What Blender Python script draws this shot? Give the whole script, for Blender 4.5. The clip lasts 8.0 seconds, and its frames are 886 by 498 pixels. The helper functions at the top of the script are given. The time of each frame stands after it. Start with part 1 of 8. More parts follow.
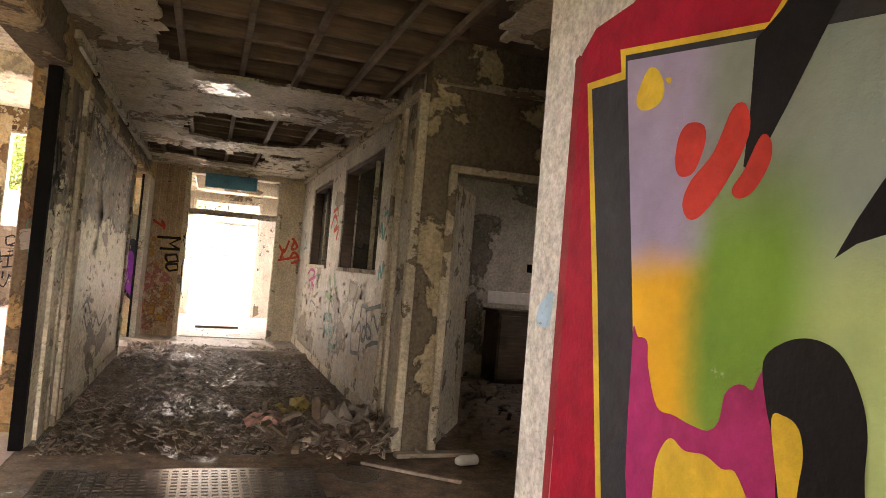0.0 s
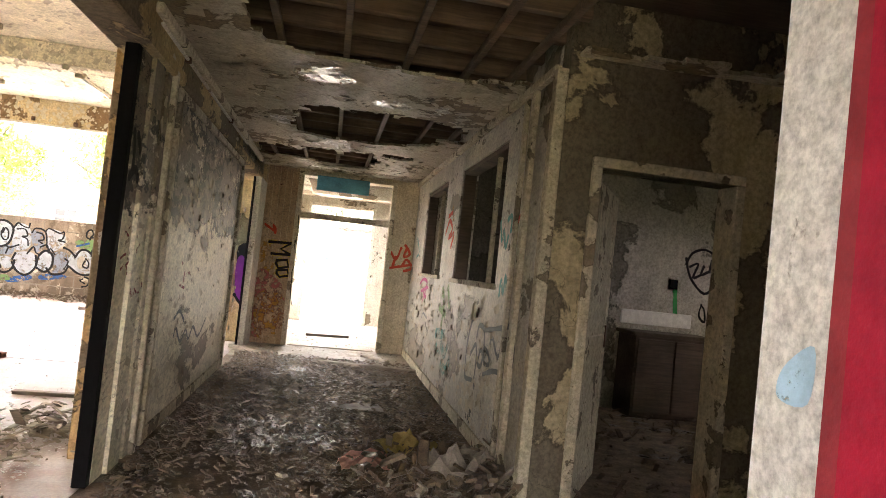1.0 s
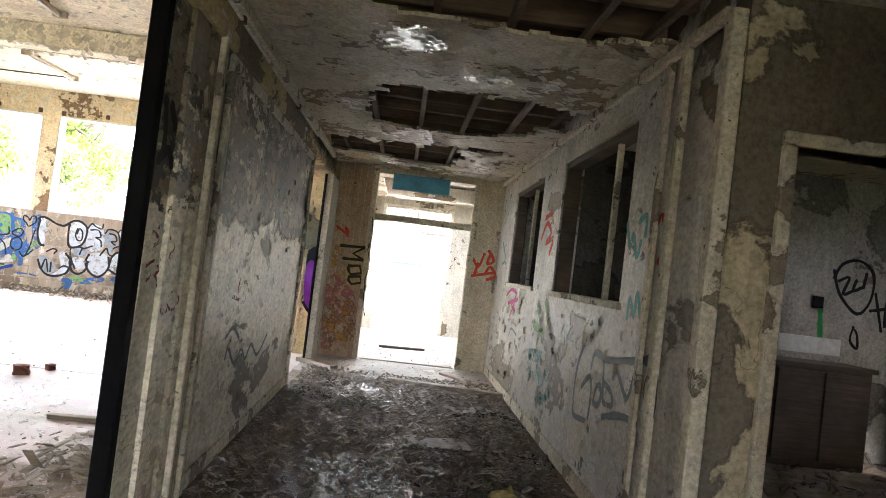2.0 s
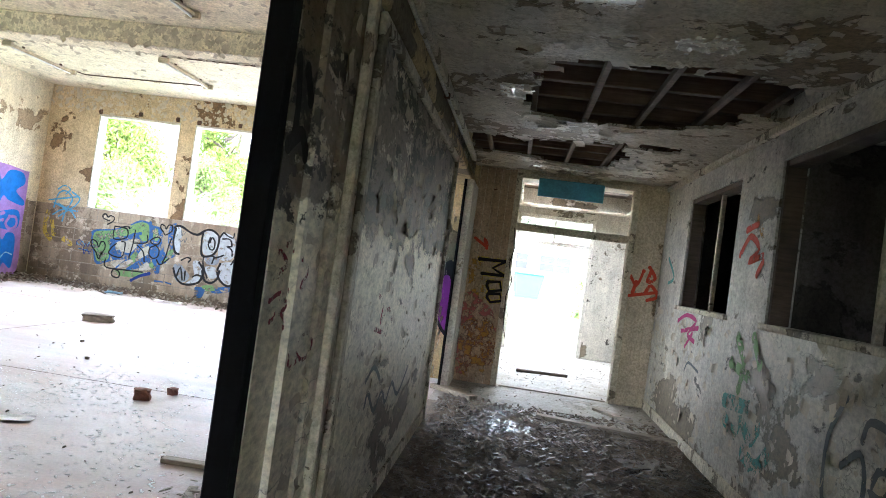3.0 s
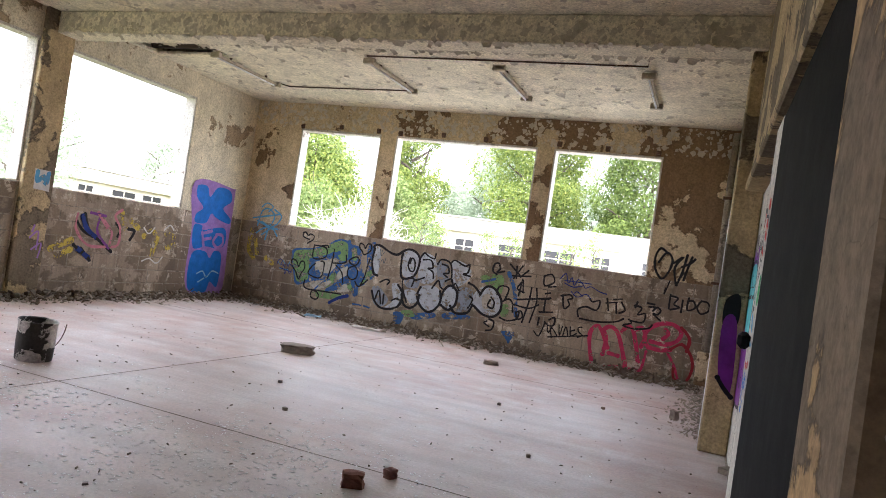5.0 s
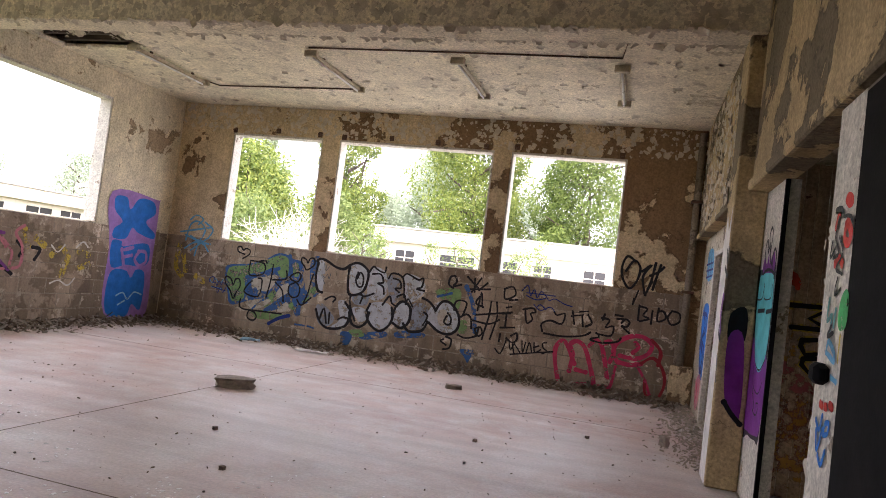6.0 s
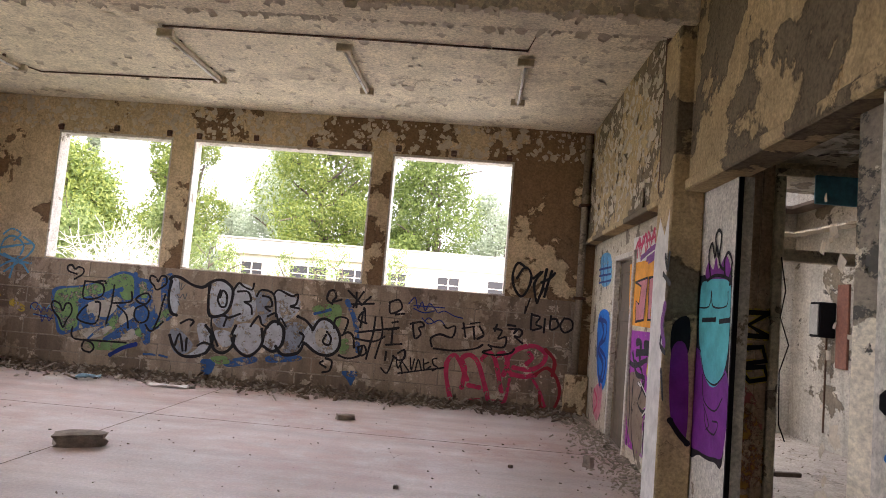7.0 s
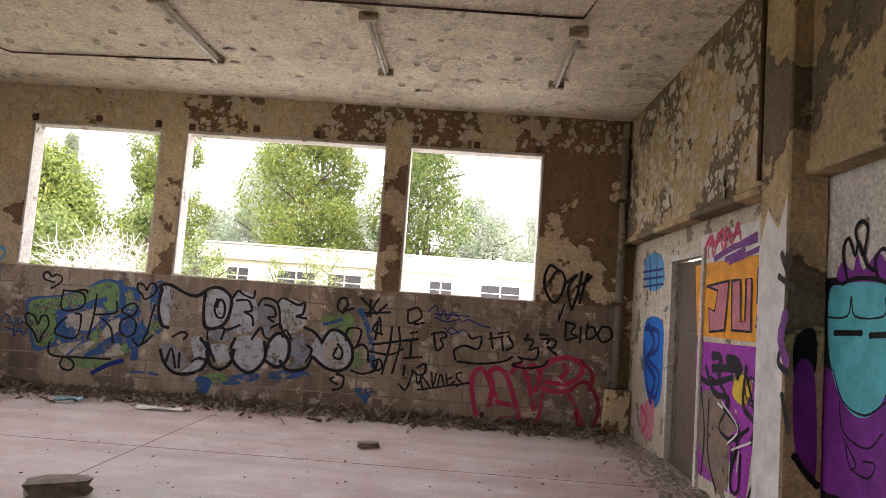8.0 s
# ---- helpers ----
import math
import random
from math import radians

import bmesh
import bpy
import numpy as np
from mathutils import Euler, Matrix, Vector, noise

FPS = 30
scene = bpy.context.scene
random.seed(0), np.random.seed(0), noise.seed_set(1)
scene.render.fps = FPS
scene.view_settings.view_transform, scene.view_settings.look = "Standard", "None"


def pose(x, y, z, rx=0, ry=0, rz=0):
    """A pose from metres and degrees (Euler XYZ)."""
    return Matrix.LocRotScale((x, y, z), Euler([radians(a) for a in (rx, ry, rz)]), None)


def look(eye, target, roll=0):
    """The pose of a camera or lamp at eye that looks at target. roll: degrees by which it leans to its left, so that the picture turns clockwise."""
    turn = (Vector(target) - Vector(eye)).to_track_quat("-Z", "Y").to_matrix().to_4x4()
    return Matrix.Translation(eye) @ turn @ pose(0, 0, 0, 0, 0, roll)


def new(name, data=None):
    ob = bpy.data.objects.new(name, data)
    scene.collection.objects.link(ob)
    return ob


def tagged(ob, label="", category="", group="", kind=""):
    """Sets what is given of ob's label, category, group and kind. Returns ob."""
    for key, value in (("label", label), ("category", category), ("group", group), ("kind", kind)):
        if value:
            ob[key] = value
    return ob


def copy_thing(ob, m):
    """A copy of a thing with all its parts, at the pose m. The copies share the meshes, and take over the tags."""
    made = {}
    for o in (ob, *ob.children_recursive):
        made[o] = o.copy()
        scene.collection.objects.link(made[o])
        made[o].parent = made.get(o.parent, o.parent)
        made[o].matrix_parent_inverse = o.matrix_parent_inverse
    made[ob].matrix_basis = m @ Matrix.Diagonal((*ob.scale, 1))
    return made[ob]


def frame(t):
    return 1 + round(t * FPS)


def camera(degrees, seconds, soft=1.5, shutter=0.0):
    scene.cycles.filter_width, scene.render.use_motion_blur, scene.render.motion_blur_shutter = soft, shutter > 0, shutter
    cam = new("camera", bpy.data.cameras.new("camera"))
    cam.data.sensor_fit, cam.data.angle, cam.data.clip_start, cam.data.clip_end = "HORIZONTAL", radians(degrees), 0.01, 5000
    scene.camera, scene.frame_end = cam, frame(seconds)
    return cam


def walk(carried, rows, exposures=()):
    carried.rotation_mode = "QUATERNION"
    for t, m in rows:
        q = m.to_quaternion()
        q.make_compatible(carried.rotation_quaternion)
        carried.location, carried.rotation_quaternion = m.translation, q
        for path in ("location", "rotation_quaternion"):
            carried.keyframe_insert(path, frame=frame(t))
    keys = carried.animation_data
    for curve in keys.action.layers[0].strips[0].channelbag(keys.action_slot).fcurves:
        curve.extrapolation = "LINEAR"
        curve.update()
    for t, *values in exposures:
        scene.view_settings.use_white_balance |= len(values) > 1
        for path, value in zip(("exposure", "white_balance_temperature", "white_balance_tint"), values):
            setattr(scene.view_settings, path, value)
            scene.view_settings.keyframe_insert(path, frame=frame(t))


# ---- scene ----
from mathutils.geometry import tessellate_polygon

cam = camera(66.3, 8.0, soft=0.9)
PATH = [
    (0, (0.005, -0.034, 1.276), (0.656, 1.855, 1.356), 4.8),
    (0.5, (0.095, 0.417, 1.291), (0.582, 2.355, 1.364), 5.4),
    (1, (0.169, 0.876, 1.329), (0.494, 2.848, 1.398), 6.1),
    (1.2, (0.182, 1.064, 1.332), (0.466, 3.043, 1.388), 6.4),
    (2.3, (0.013, 2.253, 1.359), (-0.006, 4.252, 1.413), 7.2),
    (2.5, (-0.066, 2.469, 1.341), (-0.198, 4.464, 1.384), 7.5),
    (3, (-0.262, 2.941, 1.394), (-0.486, 4.928, 1.437), 7.7),
    (3.5, (-0.477, 3.399, 1.375), (-0.943, 5.344, 1.405), 8.1),
    (4, (-0.766, 3.763, 1.351), (-1.468, 5.635, 1.36), 8.9),
    (4.5, (-1.051, 4.104, 1.392), (-1.771, 5.97, 1.407), 8.7),
    (4.7, (-1.176, 4.286, 1.387), (-1.906, 6.148, 1.405), 8.5),
    (5.8, (-1.782, 5.162, 1.404), (-2.407, 7.061, 1.468), 7.4),
    (6, (-1.903, 5.325, 1.397), (-2.458, 7.245, 1.477), 7.1),
    (6.5, (-2.253, 5.681, 1.399), (-2.559, 7.654, 1.52), 5.9),
    (7, (-2.616, 6.073, 1.417), (-2.725, 8.064, 1.567), 4.8),
    (7.5, (-2.887, 6.534, 1.435), (-2.961, 8.527, 1.591), 4.3),
    (8, (-3.179, 7.025, 1.424), (-3.24, 9.017, 1.589), 4.2),
]
EXPOSURES = [(0.0, 4.52, 7600, 24), (1.2, 4.72, 6800, 17), (2.3, 4.55, 5700, 12), (3.0, 4.22, 5450, 9), (3.5, 3.97, 5350, 8), (4.2, 3.27, 5350, 8), (4.7, 3.0, 5700, 13), (5.8, 2.5, 6350, 23), (7.2, 2.45, 6500, 24), (8.0, 2.25, 6600, 24)]
walk(cam, [(t, look(eye, target, roll)) for t, eye, target, roll in PATH], EXPOSURES)

# ---- world and sun: bright overcast ----
world = bpy.data.worlds.new("sky")
scene.world = world
world.use_nodes = True
wn, wl = world.node_tree.nodes, world.node_tree.links
sky = wn.new("ShaderNodeTexSky")
sky.sky_type = "NISHITA"
sky.sun_disc = False
sky.sun_elevation = radians(40)
sky.sun_rotation = radians(140)
sky.dust_density = 6.0
sky.air_density = 1.0
wash = wn.new("ShaderNodeMix")
wash.data_type = "RGBA"
wash.inputs[0].default_value = 0.75
wl.new(sky.outputs[0], wash.inputs[6])
wash.inputs[7].default_value = (9.0, 9.2, 9.4, 1)
wl.new(wash.outputs[2], wn["Background"].inputs[0])
wn["Background"].inputs[1].default_value = 0.14
sun = new("sun", bpy.data.lights.new("sun", "SUN"))
sun.data.energy = 1.2
sun.data.angle = radians(12)
sun.data.color = (1.0, 0.96, 0.9)
sun.matrix_world = look((12, -14, 20), (0, 0, 0))

# ---- materials ----
def nodes_of(name):
    m = bpy.data.materials.new(name)
    m.use_nodes = True
    return m, m.node_tree.nodes, m.node_tree.links, m.node_tree.nodes["Principled BSDF"]


def rgb(c):
    return (c[0], c[1], c[2], 1.0)


def coords(n, l, scale=(1, 1, 1)):
    tc = n.new("ShaderNodeNewGeometry")
    mp = n.new("ShaderNodeMapping")
    mp.inputs["Scale"].default_value = scale
    l.new(tc.outputs["Position"], mp.inputs[0])
    return mp.outputs[0]


def noise_of(n, l, vec, scale, detail=6, rough=0.6, distort=0.0):
    t = n.new("ShaderNodeTexNoise")
    t.inputs["Scale"].default_value, t.inputs["Detail"].default_value = scale, detail
    t.inputs["Roughness"].default_value, t.inputs["Distortion"].default_value = rough, distort
    l.new(vec, t.inputs["Vector"])
    return t.outputs["Fac"]


def ramp(n, l, fac, *stops):
    r = n.new("ShaderNodeValToRGB")
    e = r.color_ramp.elements
    while len(e) < len(stops):
        e.new(0.5)
    for el, (p, v) in zip(e, stops):
        el.position = p
        el.color = rgb(v) if isinstance(v, tuple) else (v, v, v, 1)
    l.new(fac, r.inputs[0])
    return r.outputs[0]


def mixc(n, l, fac, a, b, mode="MIX"):
    m = n.new("ShaderNodeMix")
    m.data_type, m.blend_type = "RGBA", mode
    for sock, v in ((m.inputs[0], fac), (m.inputs[6], a), (m.inputs[7], b)):
        if isinstance(v, (int, float)):
            sock.default_value = v
        elif isinstance(v, tuple):
            sock.default_value = rgb(v)
        else:
            l.new(v, sock)
    return m.outputs[2]


def bump(n, l, height, strength, distance, before=None):
    b = n.new("ShaderNodeBump")
    b.inputs["Strength"].default_value, b.inputs["Distance"].default_value = strength, distance
    l.new(height, b.inputs["Height"])
    if before is not None:
        l.new(before, b.inputs["Normal"])
    return b.outputs[0]


def plaster(name, paint, under, deep, bare=0.5, stain=0.35, size=1.1, rough=0.85, streak=0.5, deep_at=0.66, bare_over=None, drift=None, dots=0.8, stretch=(1, 1, 1), gloss=0.22):
    """Flaking paint over render: paint, the coat below, and bare block where both are gone."""
    m, n, l, p = nodes_of(name)
    v = coords(n, l, stretch)
    big = noise_of(n, l, v, size, 9, 0.62, 0.3)
    mid = noise_of(n, l, v, size * 3.1, 10, 0.7, 0.2)
    fine = noise_of(n, l, v, 38, 6, 0.7)
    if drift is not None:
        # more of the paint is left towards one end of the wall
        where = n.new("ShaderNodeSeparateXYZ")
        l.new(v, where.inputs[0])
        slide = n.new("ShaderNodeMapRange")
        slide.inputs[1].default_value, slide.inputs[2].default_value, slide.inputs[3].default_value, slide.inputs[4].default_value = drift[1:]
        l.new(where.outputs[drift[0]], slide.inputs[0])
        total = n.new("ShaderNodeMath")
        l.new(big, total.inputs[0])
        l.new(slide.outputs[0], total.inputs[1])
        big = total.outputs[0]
    mask = ramp(n, l, big, (bare - 0.012, 0.0), (bare + 0.012, 1.0))
    mask2 = ramp(n, l, mid, (deep_at - 0.015, 0.0), (deep_at + 0.015, 1.0))
    if bare_over is not None:
        g = n.new("ShaderNodeNewGeometry")
        sep = n.new("ShaderNodeSeparateXYZ")
        l.new(g.outputs["Position"], sep.inputs[0])
        add = n.new("ShaderNodeMath")
        add.operation = "MULTIPLY_ADD"
        l.new(mid, add.inputs[0])
        add.inputs[1].default_value = -0.55
        l.new(sep.outputs[2], add.inputs[2])
        edge = n.new("ShaderNodeMapRange")
        edge.inputs[1].default_value, edge.inputs[2].default_value = bare_over - 0.285, bare_over - 0.265
        edge.inputs[3].default_value, edge.inputs[4].default_value = 1.0, 0.12
        l.new(add.outputs[0], edge.inputs[0])
        keepers = ramp(n, l, mid, (0.56, 0.0), (0.58, 0.8))
        hold = n.new("ShaderNodeMath")
        hold.operation = "MAXIMUM"
        l.new(edge.outputs[0], hold.inputs[0])
        l.new(keepers, hold.inputs[1])
        mask = mixc(n, l, 1.0, mask, hold.outputs[0], "MULTIPLY")
        band = n.new("ShaderNodeMapRange")
        band.inputs[1].default_value, band.inputs[2].default_value = bare_over - 0.46, bare_over - 0.25
        band.inputs[3].default_value, band.inputs[4].default_value = 0.0, 0.14
        l.new(add.outputs[0], band.inputs[0])
        raised = n.new("ShaderNodeMath")
        l.new(noise_of(n, l, coords(n, l, (1, 0.5, 0.9)), 6.0, 9, 0.75), raised.inputs[0])
        l.new(band.outputs[0], raised.inputs[1])
        mask2 = ramp(n, l, raised.outputs[0], (0.66, 0.0), (0.675, 1.0))
    tone = ramp(n, l, mid, (0.3, 0.72), (0.7, 1.1))
    painted = mixc(n, l, 1.0, paint, tone, "MULTIPLY")
    c = mixc(n, l, mask, under, painted)
    c = mixc(n, l, mask2, c, deep)
    drips = noise_of(n, l, coords(n, l, (3.0, 3.0, 0.45)), 1.3, 9, 0.7, 0.9)
    wet = ramp(n, l, drips, (0.36, 1.0 - streak), (0.66, 1.0))
    c = mixc(n, l, stain, c, wet, "MULTIPLY")
    grime = ramp(n, l, noise_of(n, l, v, 0.55, 5, 0.6), (0.35, 0.55), (0.6, 1.0))
    c = mixc(n, l, stain, c, grime, "MULTIPLY")
    # edge shadow and bright lip of the flakes, put into the colour
    rim = ramp(n, l, big, (bare - 0.03, 1.0), (bare - 0.010, 0.5), (bare + 0.004, 1.12), (bare + 0.03, 1.0))
    c = mixc(n, l, 0.8, c, rim, "MULTIPLY")
    vor = n.new("ShaderNodeTexVoronoi")
    vor.feature = "DISTANCE_TO_EDGE"
    vor.inputs["Scale"].default_value = size * 1.7
    warp = n.new("ShaderNodeVectorMath")
    warp.operation = "ADD"
    nz = n.new("ShaderNodeTexNoise")
    nz.inputs["Scale"].default_value, nz.inputs["Detail"].default_value = 3.0, 5.0
    l.new(v, nz.inputs["Vector"])
    l.new(v, warp.inputs[0])
    l.new(nz.outputs["Color"], warp.inputs[1])
    l.new(warp.outputs[0], vor.inputs["Vector"])
    crack = ramp(n, l, vor.outputs["Distance"], (0.0, 0.3), (0.012, 1.0))
    c = mixc(n, l, ramp(n, l, noise_of(n, l, v, 0.9, 3, 0.5), (0.5, 0.0), (0.6, 0.8)), c, mixc(n, l, 1.0, c, crack, "MULTIPLY"))
    spots = ramp(n, l, noise_of(n, l, v, 16, 8, 0.75), (0.27, 0.35), (0.36, 1.0))
    c = mixc(n, l, dots, c, spots, "MULTIPLY")
    speck = ramp(n, l, fine, (0.3, 0.58), (0.62, 1.16))
    c = mixc(n, l, 1.0, c, speck, "MULTIPLY")
    l.new(c, p.inputs["Base Color"])
    p.inputs["Roughness"].default_value = rough
    p.inputs["Specular IOR Level"].default_value = gloss
    b = bump(n, l, mask, 0.8, 0.006)
    b = bump(n, l, mask2, 0.5, -0.005, b)
    b = bump(n, l, fine, 0.35, 0.004, b)
    l.new(b, p.inputs["Normal"])
    return m


def plain(name, colour, rough=0.8, vary=0.25, scale=9.0, metal=0.0, grit=0.002):
    m, n, l, p = nodes_of(name)
    v = coords(n, l)
    a = noise_of(n, l, v, scale, 8, 0.65)
    f = noise_of(n, l, v, scale * 9, 4, 0.6)
    c = mixc(n, l, 1.0, colour, ramp(n, l, a, (0.3, 1.0 - vary), (0.7, 1.0 + vary * 0.5)), "MULTIPLY")
    c = mixc(n, l, 1.0, c, ramp(n, l, f, (0.3, 1.0 - vary * 0.6), (0.7, 1.05)), "MULTIPLY")
    l.new(c, p.inputs["Base Color"])
    l.new(ramp(n, l, a, (0.2, max(0.02, rough - 0.15)), (0.8, min(1.0, rough + 0.1))), p.inputs["Roughness"])
    p.inputs["Metallic"].default_value = metal
    l.new(bump(n, l, f, 0.4, grit), p.inputs["Normal"])
    return m


def wood(name, colour, rough=0.75, along="x"):
    m, n, l, p = nodes_of(name)
    s = {"x": (0.6, 9, 9), "y": (9, 0.6, 9), "z": (9, 9, 0.6)}[along]
    g = noise_of(n, l, coords(n, l, s), 5, 8, 0.65, 0.6)
    d = noise_of(n, l, coords(n, l), 3.5, 6, 0.6)
    c = mixc(n, l, 1.0, colour, ramp(n, l, g, (0.3, 0.55), (0.7, 1.2)), "MULTIPLY")
    c = mixc(n, l, 1.0, c, ramp(n, l, d, (0.35, 0.65), (0.65, 1.1)), "MULTIPLY")
    l.new(c, p.inputs["Base Color"])
    p.inputs["Roughness"].default_value = rough
    l.new(bump(n, l, g, 0.5, 0.003), p.inputs["Normal"])
    return m


def spray(name, colour, gaps=0.36, rough=0.6):
    """Sprayed paint: slightly uneven in tone."""
    m, n, l, p = nodes_of(name)
    v = coords(n, l)
    a = noise_of(n, l, v, 7, 9, 0.7)
    f = noise_of(n, l, v, 60, 4, 0.6)
    c = mixc(n, l, 1.0, colour, ramp(n, l, a, (0.3, 0.7), (0.7, 1.15)), "MULTIPLY")
    l.new(c, p.inputs["Base Color"])
    l.new(ramp(n, l, noise_of(n, l, v, 11, 10, 0.75), (gaps - 0.03, 0.0), (gaps + 0.03, 1.0)), p.inputs["Alpha"])
    p.inputs["Roughness"].default_value = rough
    p.inputs["Specular IOR Level"].default_value = 0.14
    l.new(bump(n, l, noise_of(n, l, v, 22, 6, 0.6), 0.5, 0.008, bump(n, l, f, 0.4, 0.004)), p.inputs["Normal"])
    return m


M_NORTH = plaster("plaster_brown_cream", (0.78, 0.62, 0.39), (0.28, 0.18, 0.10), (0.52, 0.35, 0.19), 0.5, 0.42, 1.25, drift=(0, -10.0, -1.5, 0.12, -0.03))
M_WEST = plaster("plaster_pale_cream", (0.86, 0.76, 0.55), (0.44, 0.33, 0.21), (0.32, 0.25, 0.17), 0.40, 0.35)
M_EAST = plaster("plaster_flaking_ochre", (0.62, 0.47, 0.26), (0.24, 0.19, 0.125), (0.48, 0.32, 0.15), 0.48, 0.5, 1.1)
M_CORR = plaster("plaster_mouldy_cream", (0.92, 0.84, 0.66), (0.21, 0.165, 0.115), (0.05, 0.045, 0.035), 0.38, 0.35, 1.3, 0.5, bare_over=1.5, stretch=(1, 0.5, 1), gloss=0.4)
# near-black plaster: the gloom of the unlit rooms is put into its colour
M_SHADED = plaster("shaded_plaster", (0.16, 0.145, 0.125), (0.1, 0.09, 0.075), (0.06, 0.055, 0.05), 0.45, 0.6)
M_GREYWALL = plaster("plaster_bare_grey", (0.66, 0.55, 0.36), (0.22, 0.185, 0.135), (0.13, 0.11, 0.085), 0.53, 0.55, 1.3)
M_CORR_R = plaster("plaster_stained_white", (0.74, 0.69, 0.585), (0.27, 0.22, 0.15), (0.07, 0.058, 0.045), 0.42, 0.62, 1.3, 0.5, deep_at=0.625, stretch=(1, 0.6, 1), gloss=0.35)
M_DARKROOM = plaster("plaster_grey_room", (0.62, 0.58, 0.5), (0.3, 0.28, 0.24), (0.17, 0.16, 0.14), 0.42, 0.5)
M_CEIL = plaster("ceiling_cream_flaking", (0.93, 0.84, 0.65), (0.84, 0.74, 0.55), (0.46, 0.36, 0.25), 0.36, 0.22, 1.1, 0.9, 0.5, 0.72, dots=0.25)
M_CORRCEIL = plaster("ceiling_mouldy", (0.66, 0.58, 0.44), (0.30, 0.23, 0.15), (0.08, 0.062, 0.045), 0.45, 0.42, 1.5, 0.62, deep_at=0.63, gloss=0.25)
M_DADO = plaster("block_dado_grey", (0.46, 0.39, 0.30), (0.32, 0.265, 0.2), (0.5, 0.45, 0.37), 0.5, 0.5, 1.5)
M_BLACK = plain("black_paint", (0.008, 0.008, 0.009), 0.9, 0.3, 6)
M_BLACK.node_tree.nodes["Principled BSDF"].inputs["Specular IOR Level"].default_value = 0.12
M_PIER = plaster("plaster_rust_brown", (0.62, 0.41, 0.2), (0.27, 0.2, 0.13), (0.60, 0.36, 0.18), 0.5, 0.4, 2.2)
M_WHITEPOST = plaster("white_flaking_post", (0.76, 0.72, 0.63), (0.42, 0.36, 0.28), (0.5, 0.4, 0.3), 0.36, 0.3, 3.0)
M_TIMBERCREAM = plaster("cream_boarding", (0.76, 0.64, 0.46), (0.4, 0.3, 0.2), (0.3, 0.22, 0.15), 0.36, 0.45, 1.2)
M_BOARDBROWN = plaster("brown_sprayed_boards", (0.60, 0.43, 0.29), (0.66, 0.52, 0.37), (0.2, 0.1, 0.07), 0.4, 0.6, 1.6)
M_TRIM = plaster("cream_trim", (0.74, 0.66, 0.50), (0.3, 0.25, 0.19), (0.22, 0.17, 0.12), 0.42, 0.4, 4.0)
M_DARKWOOD = wood("dark_timber", (0.12, 0.085, 0.06), 0.8, "x")
M_LATH = wood("old_lath", (0.17, 0.115, 0.075), 0.85, "x")
M_PLANK = wood("weathered_plank", (0.42, 0.35, 0.27), 0.8, "x")
M_CONC = plain("concrete", (0.36, 0.34, 0.31), 0.85, 0.3, 3)
M_RENDER = plain("pale_render", (0.62, 0.57, 0.47), 0.85, 0.15, 2)


def floor_material():
    """Worn red-painted concrete under grey dust."""
    m, n, l, p = nodes_of("dusty_painted_concrete")
    v = coords(n, l)
    big = noise_of(n, l, v, 0.35, 7, 0.6, 0.4)
    mid = noise_of(n, l, v, 2.2, 9, 0.68)
    fine = noise_of(n, l, v, 45, 5, 0.7)
    c = mixc(n, l, ramp(n, l, big, (0.38, 0.0), (0.62, 1.0)), (0.50, 0.325, 0.265), (0.60, 0.52, 0.475))
    c = mixc(n, l, ramp(n, l, mid, (0.43, 0.0), (0.66, 0.75)), c, (0.70, 0.67, 0.64))
    c = mixc(n, l, 1.0, c, ramp(n, l, fine, (0.3, 0.75), (0.7, 1.08)), "MULTIPLY")
    streaks = noise_of(n, l, coords(n, l, (0.25, 2.5, 1)), 1.2, 6, 0.6)
    c = mixc(n, l, 0.5, c, ramp(n, l, streaks, (0.35, 0.65), (0.6, 1.05)), "MULTIPLY")
    l.new(c, p.inputs["Base Color"])
    l.new(ramp(n, l, mid, (0.3, 0.38), (0.7, 0.7)), p.inputs["Roughness"])
    l.new(bump(n, l, fine, 0.25, 0.003), p.inputs["Normal"])
    return m


def wet_floor_material():
    """Mud and litter trodden into a wet floor: water lies smooth in the hollows."""
    m, n, l, p = nodes_of("wet_muddy_floor")
    v = coords(n, l)
    pool = noise_of(n, l, v, 0.9, 5, 0.55, 0.3)
    mid = noise_of(n, l, v, 7, 9, 0.7)
    fine = noise_of(n, l, v, 60, 5, 0.75)
    dry = ramp(n, l, pool, (0.41, 0.0), (0.45, 1.0))
    c = mixc(n, l, ramp(n, l, mid, (0.35, 0.0), (0.65, 1.0)), (0.10, 0.068, 0.045), (0.30, 0.22, 0.15))
    c = mixc(n, l, 1.0, c, ramp(n, l, fine, (0.3, 0.5), (0.7, 1.35)), "MULTIPLY")
    c = mixc(n, l, dry, (0.075, 0.06, 0.048), c)
    l.new(c, p.inputs["Base Color"])
    l.new(ramp(n, l, dry, (0.0, 0.12), (1.0, 0.8)), p.inputs["Roughness"])
    b = bump(n, l, dry, 0.3, 0.006)
    b = bump(n, l, mid, 0.5, 0.012, b)
    l.new(bump(n, l, fine, 0.6, 0.006, b), p.inputs["Normal"])
    return m


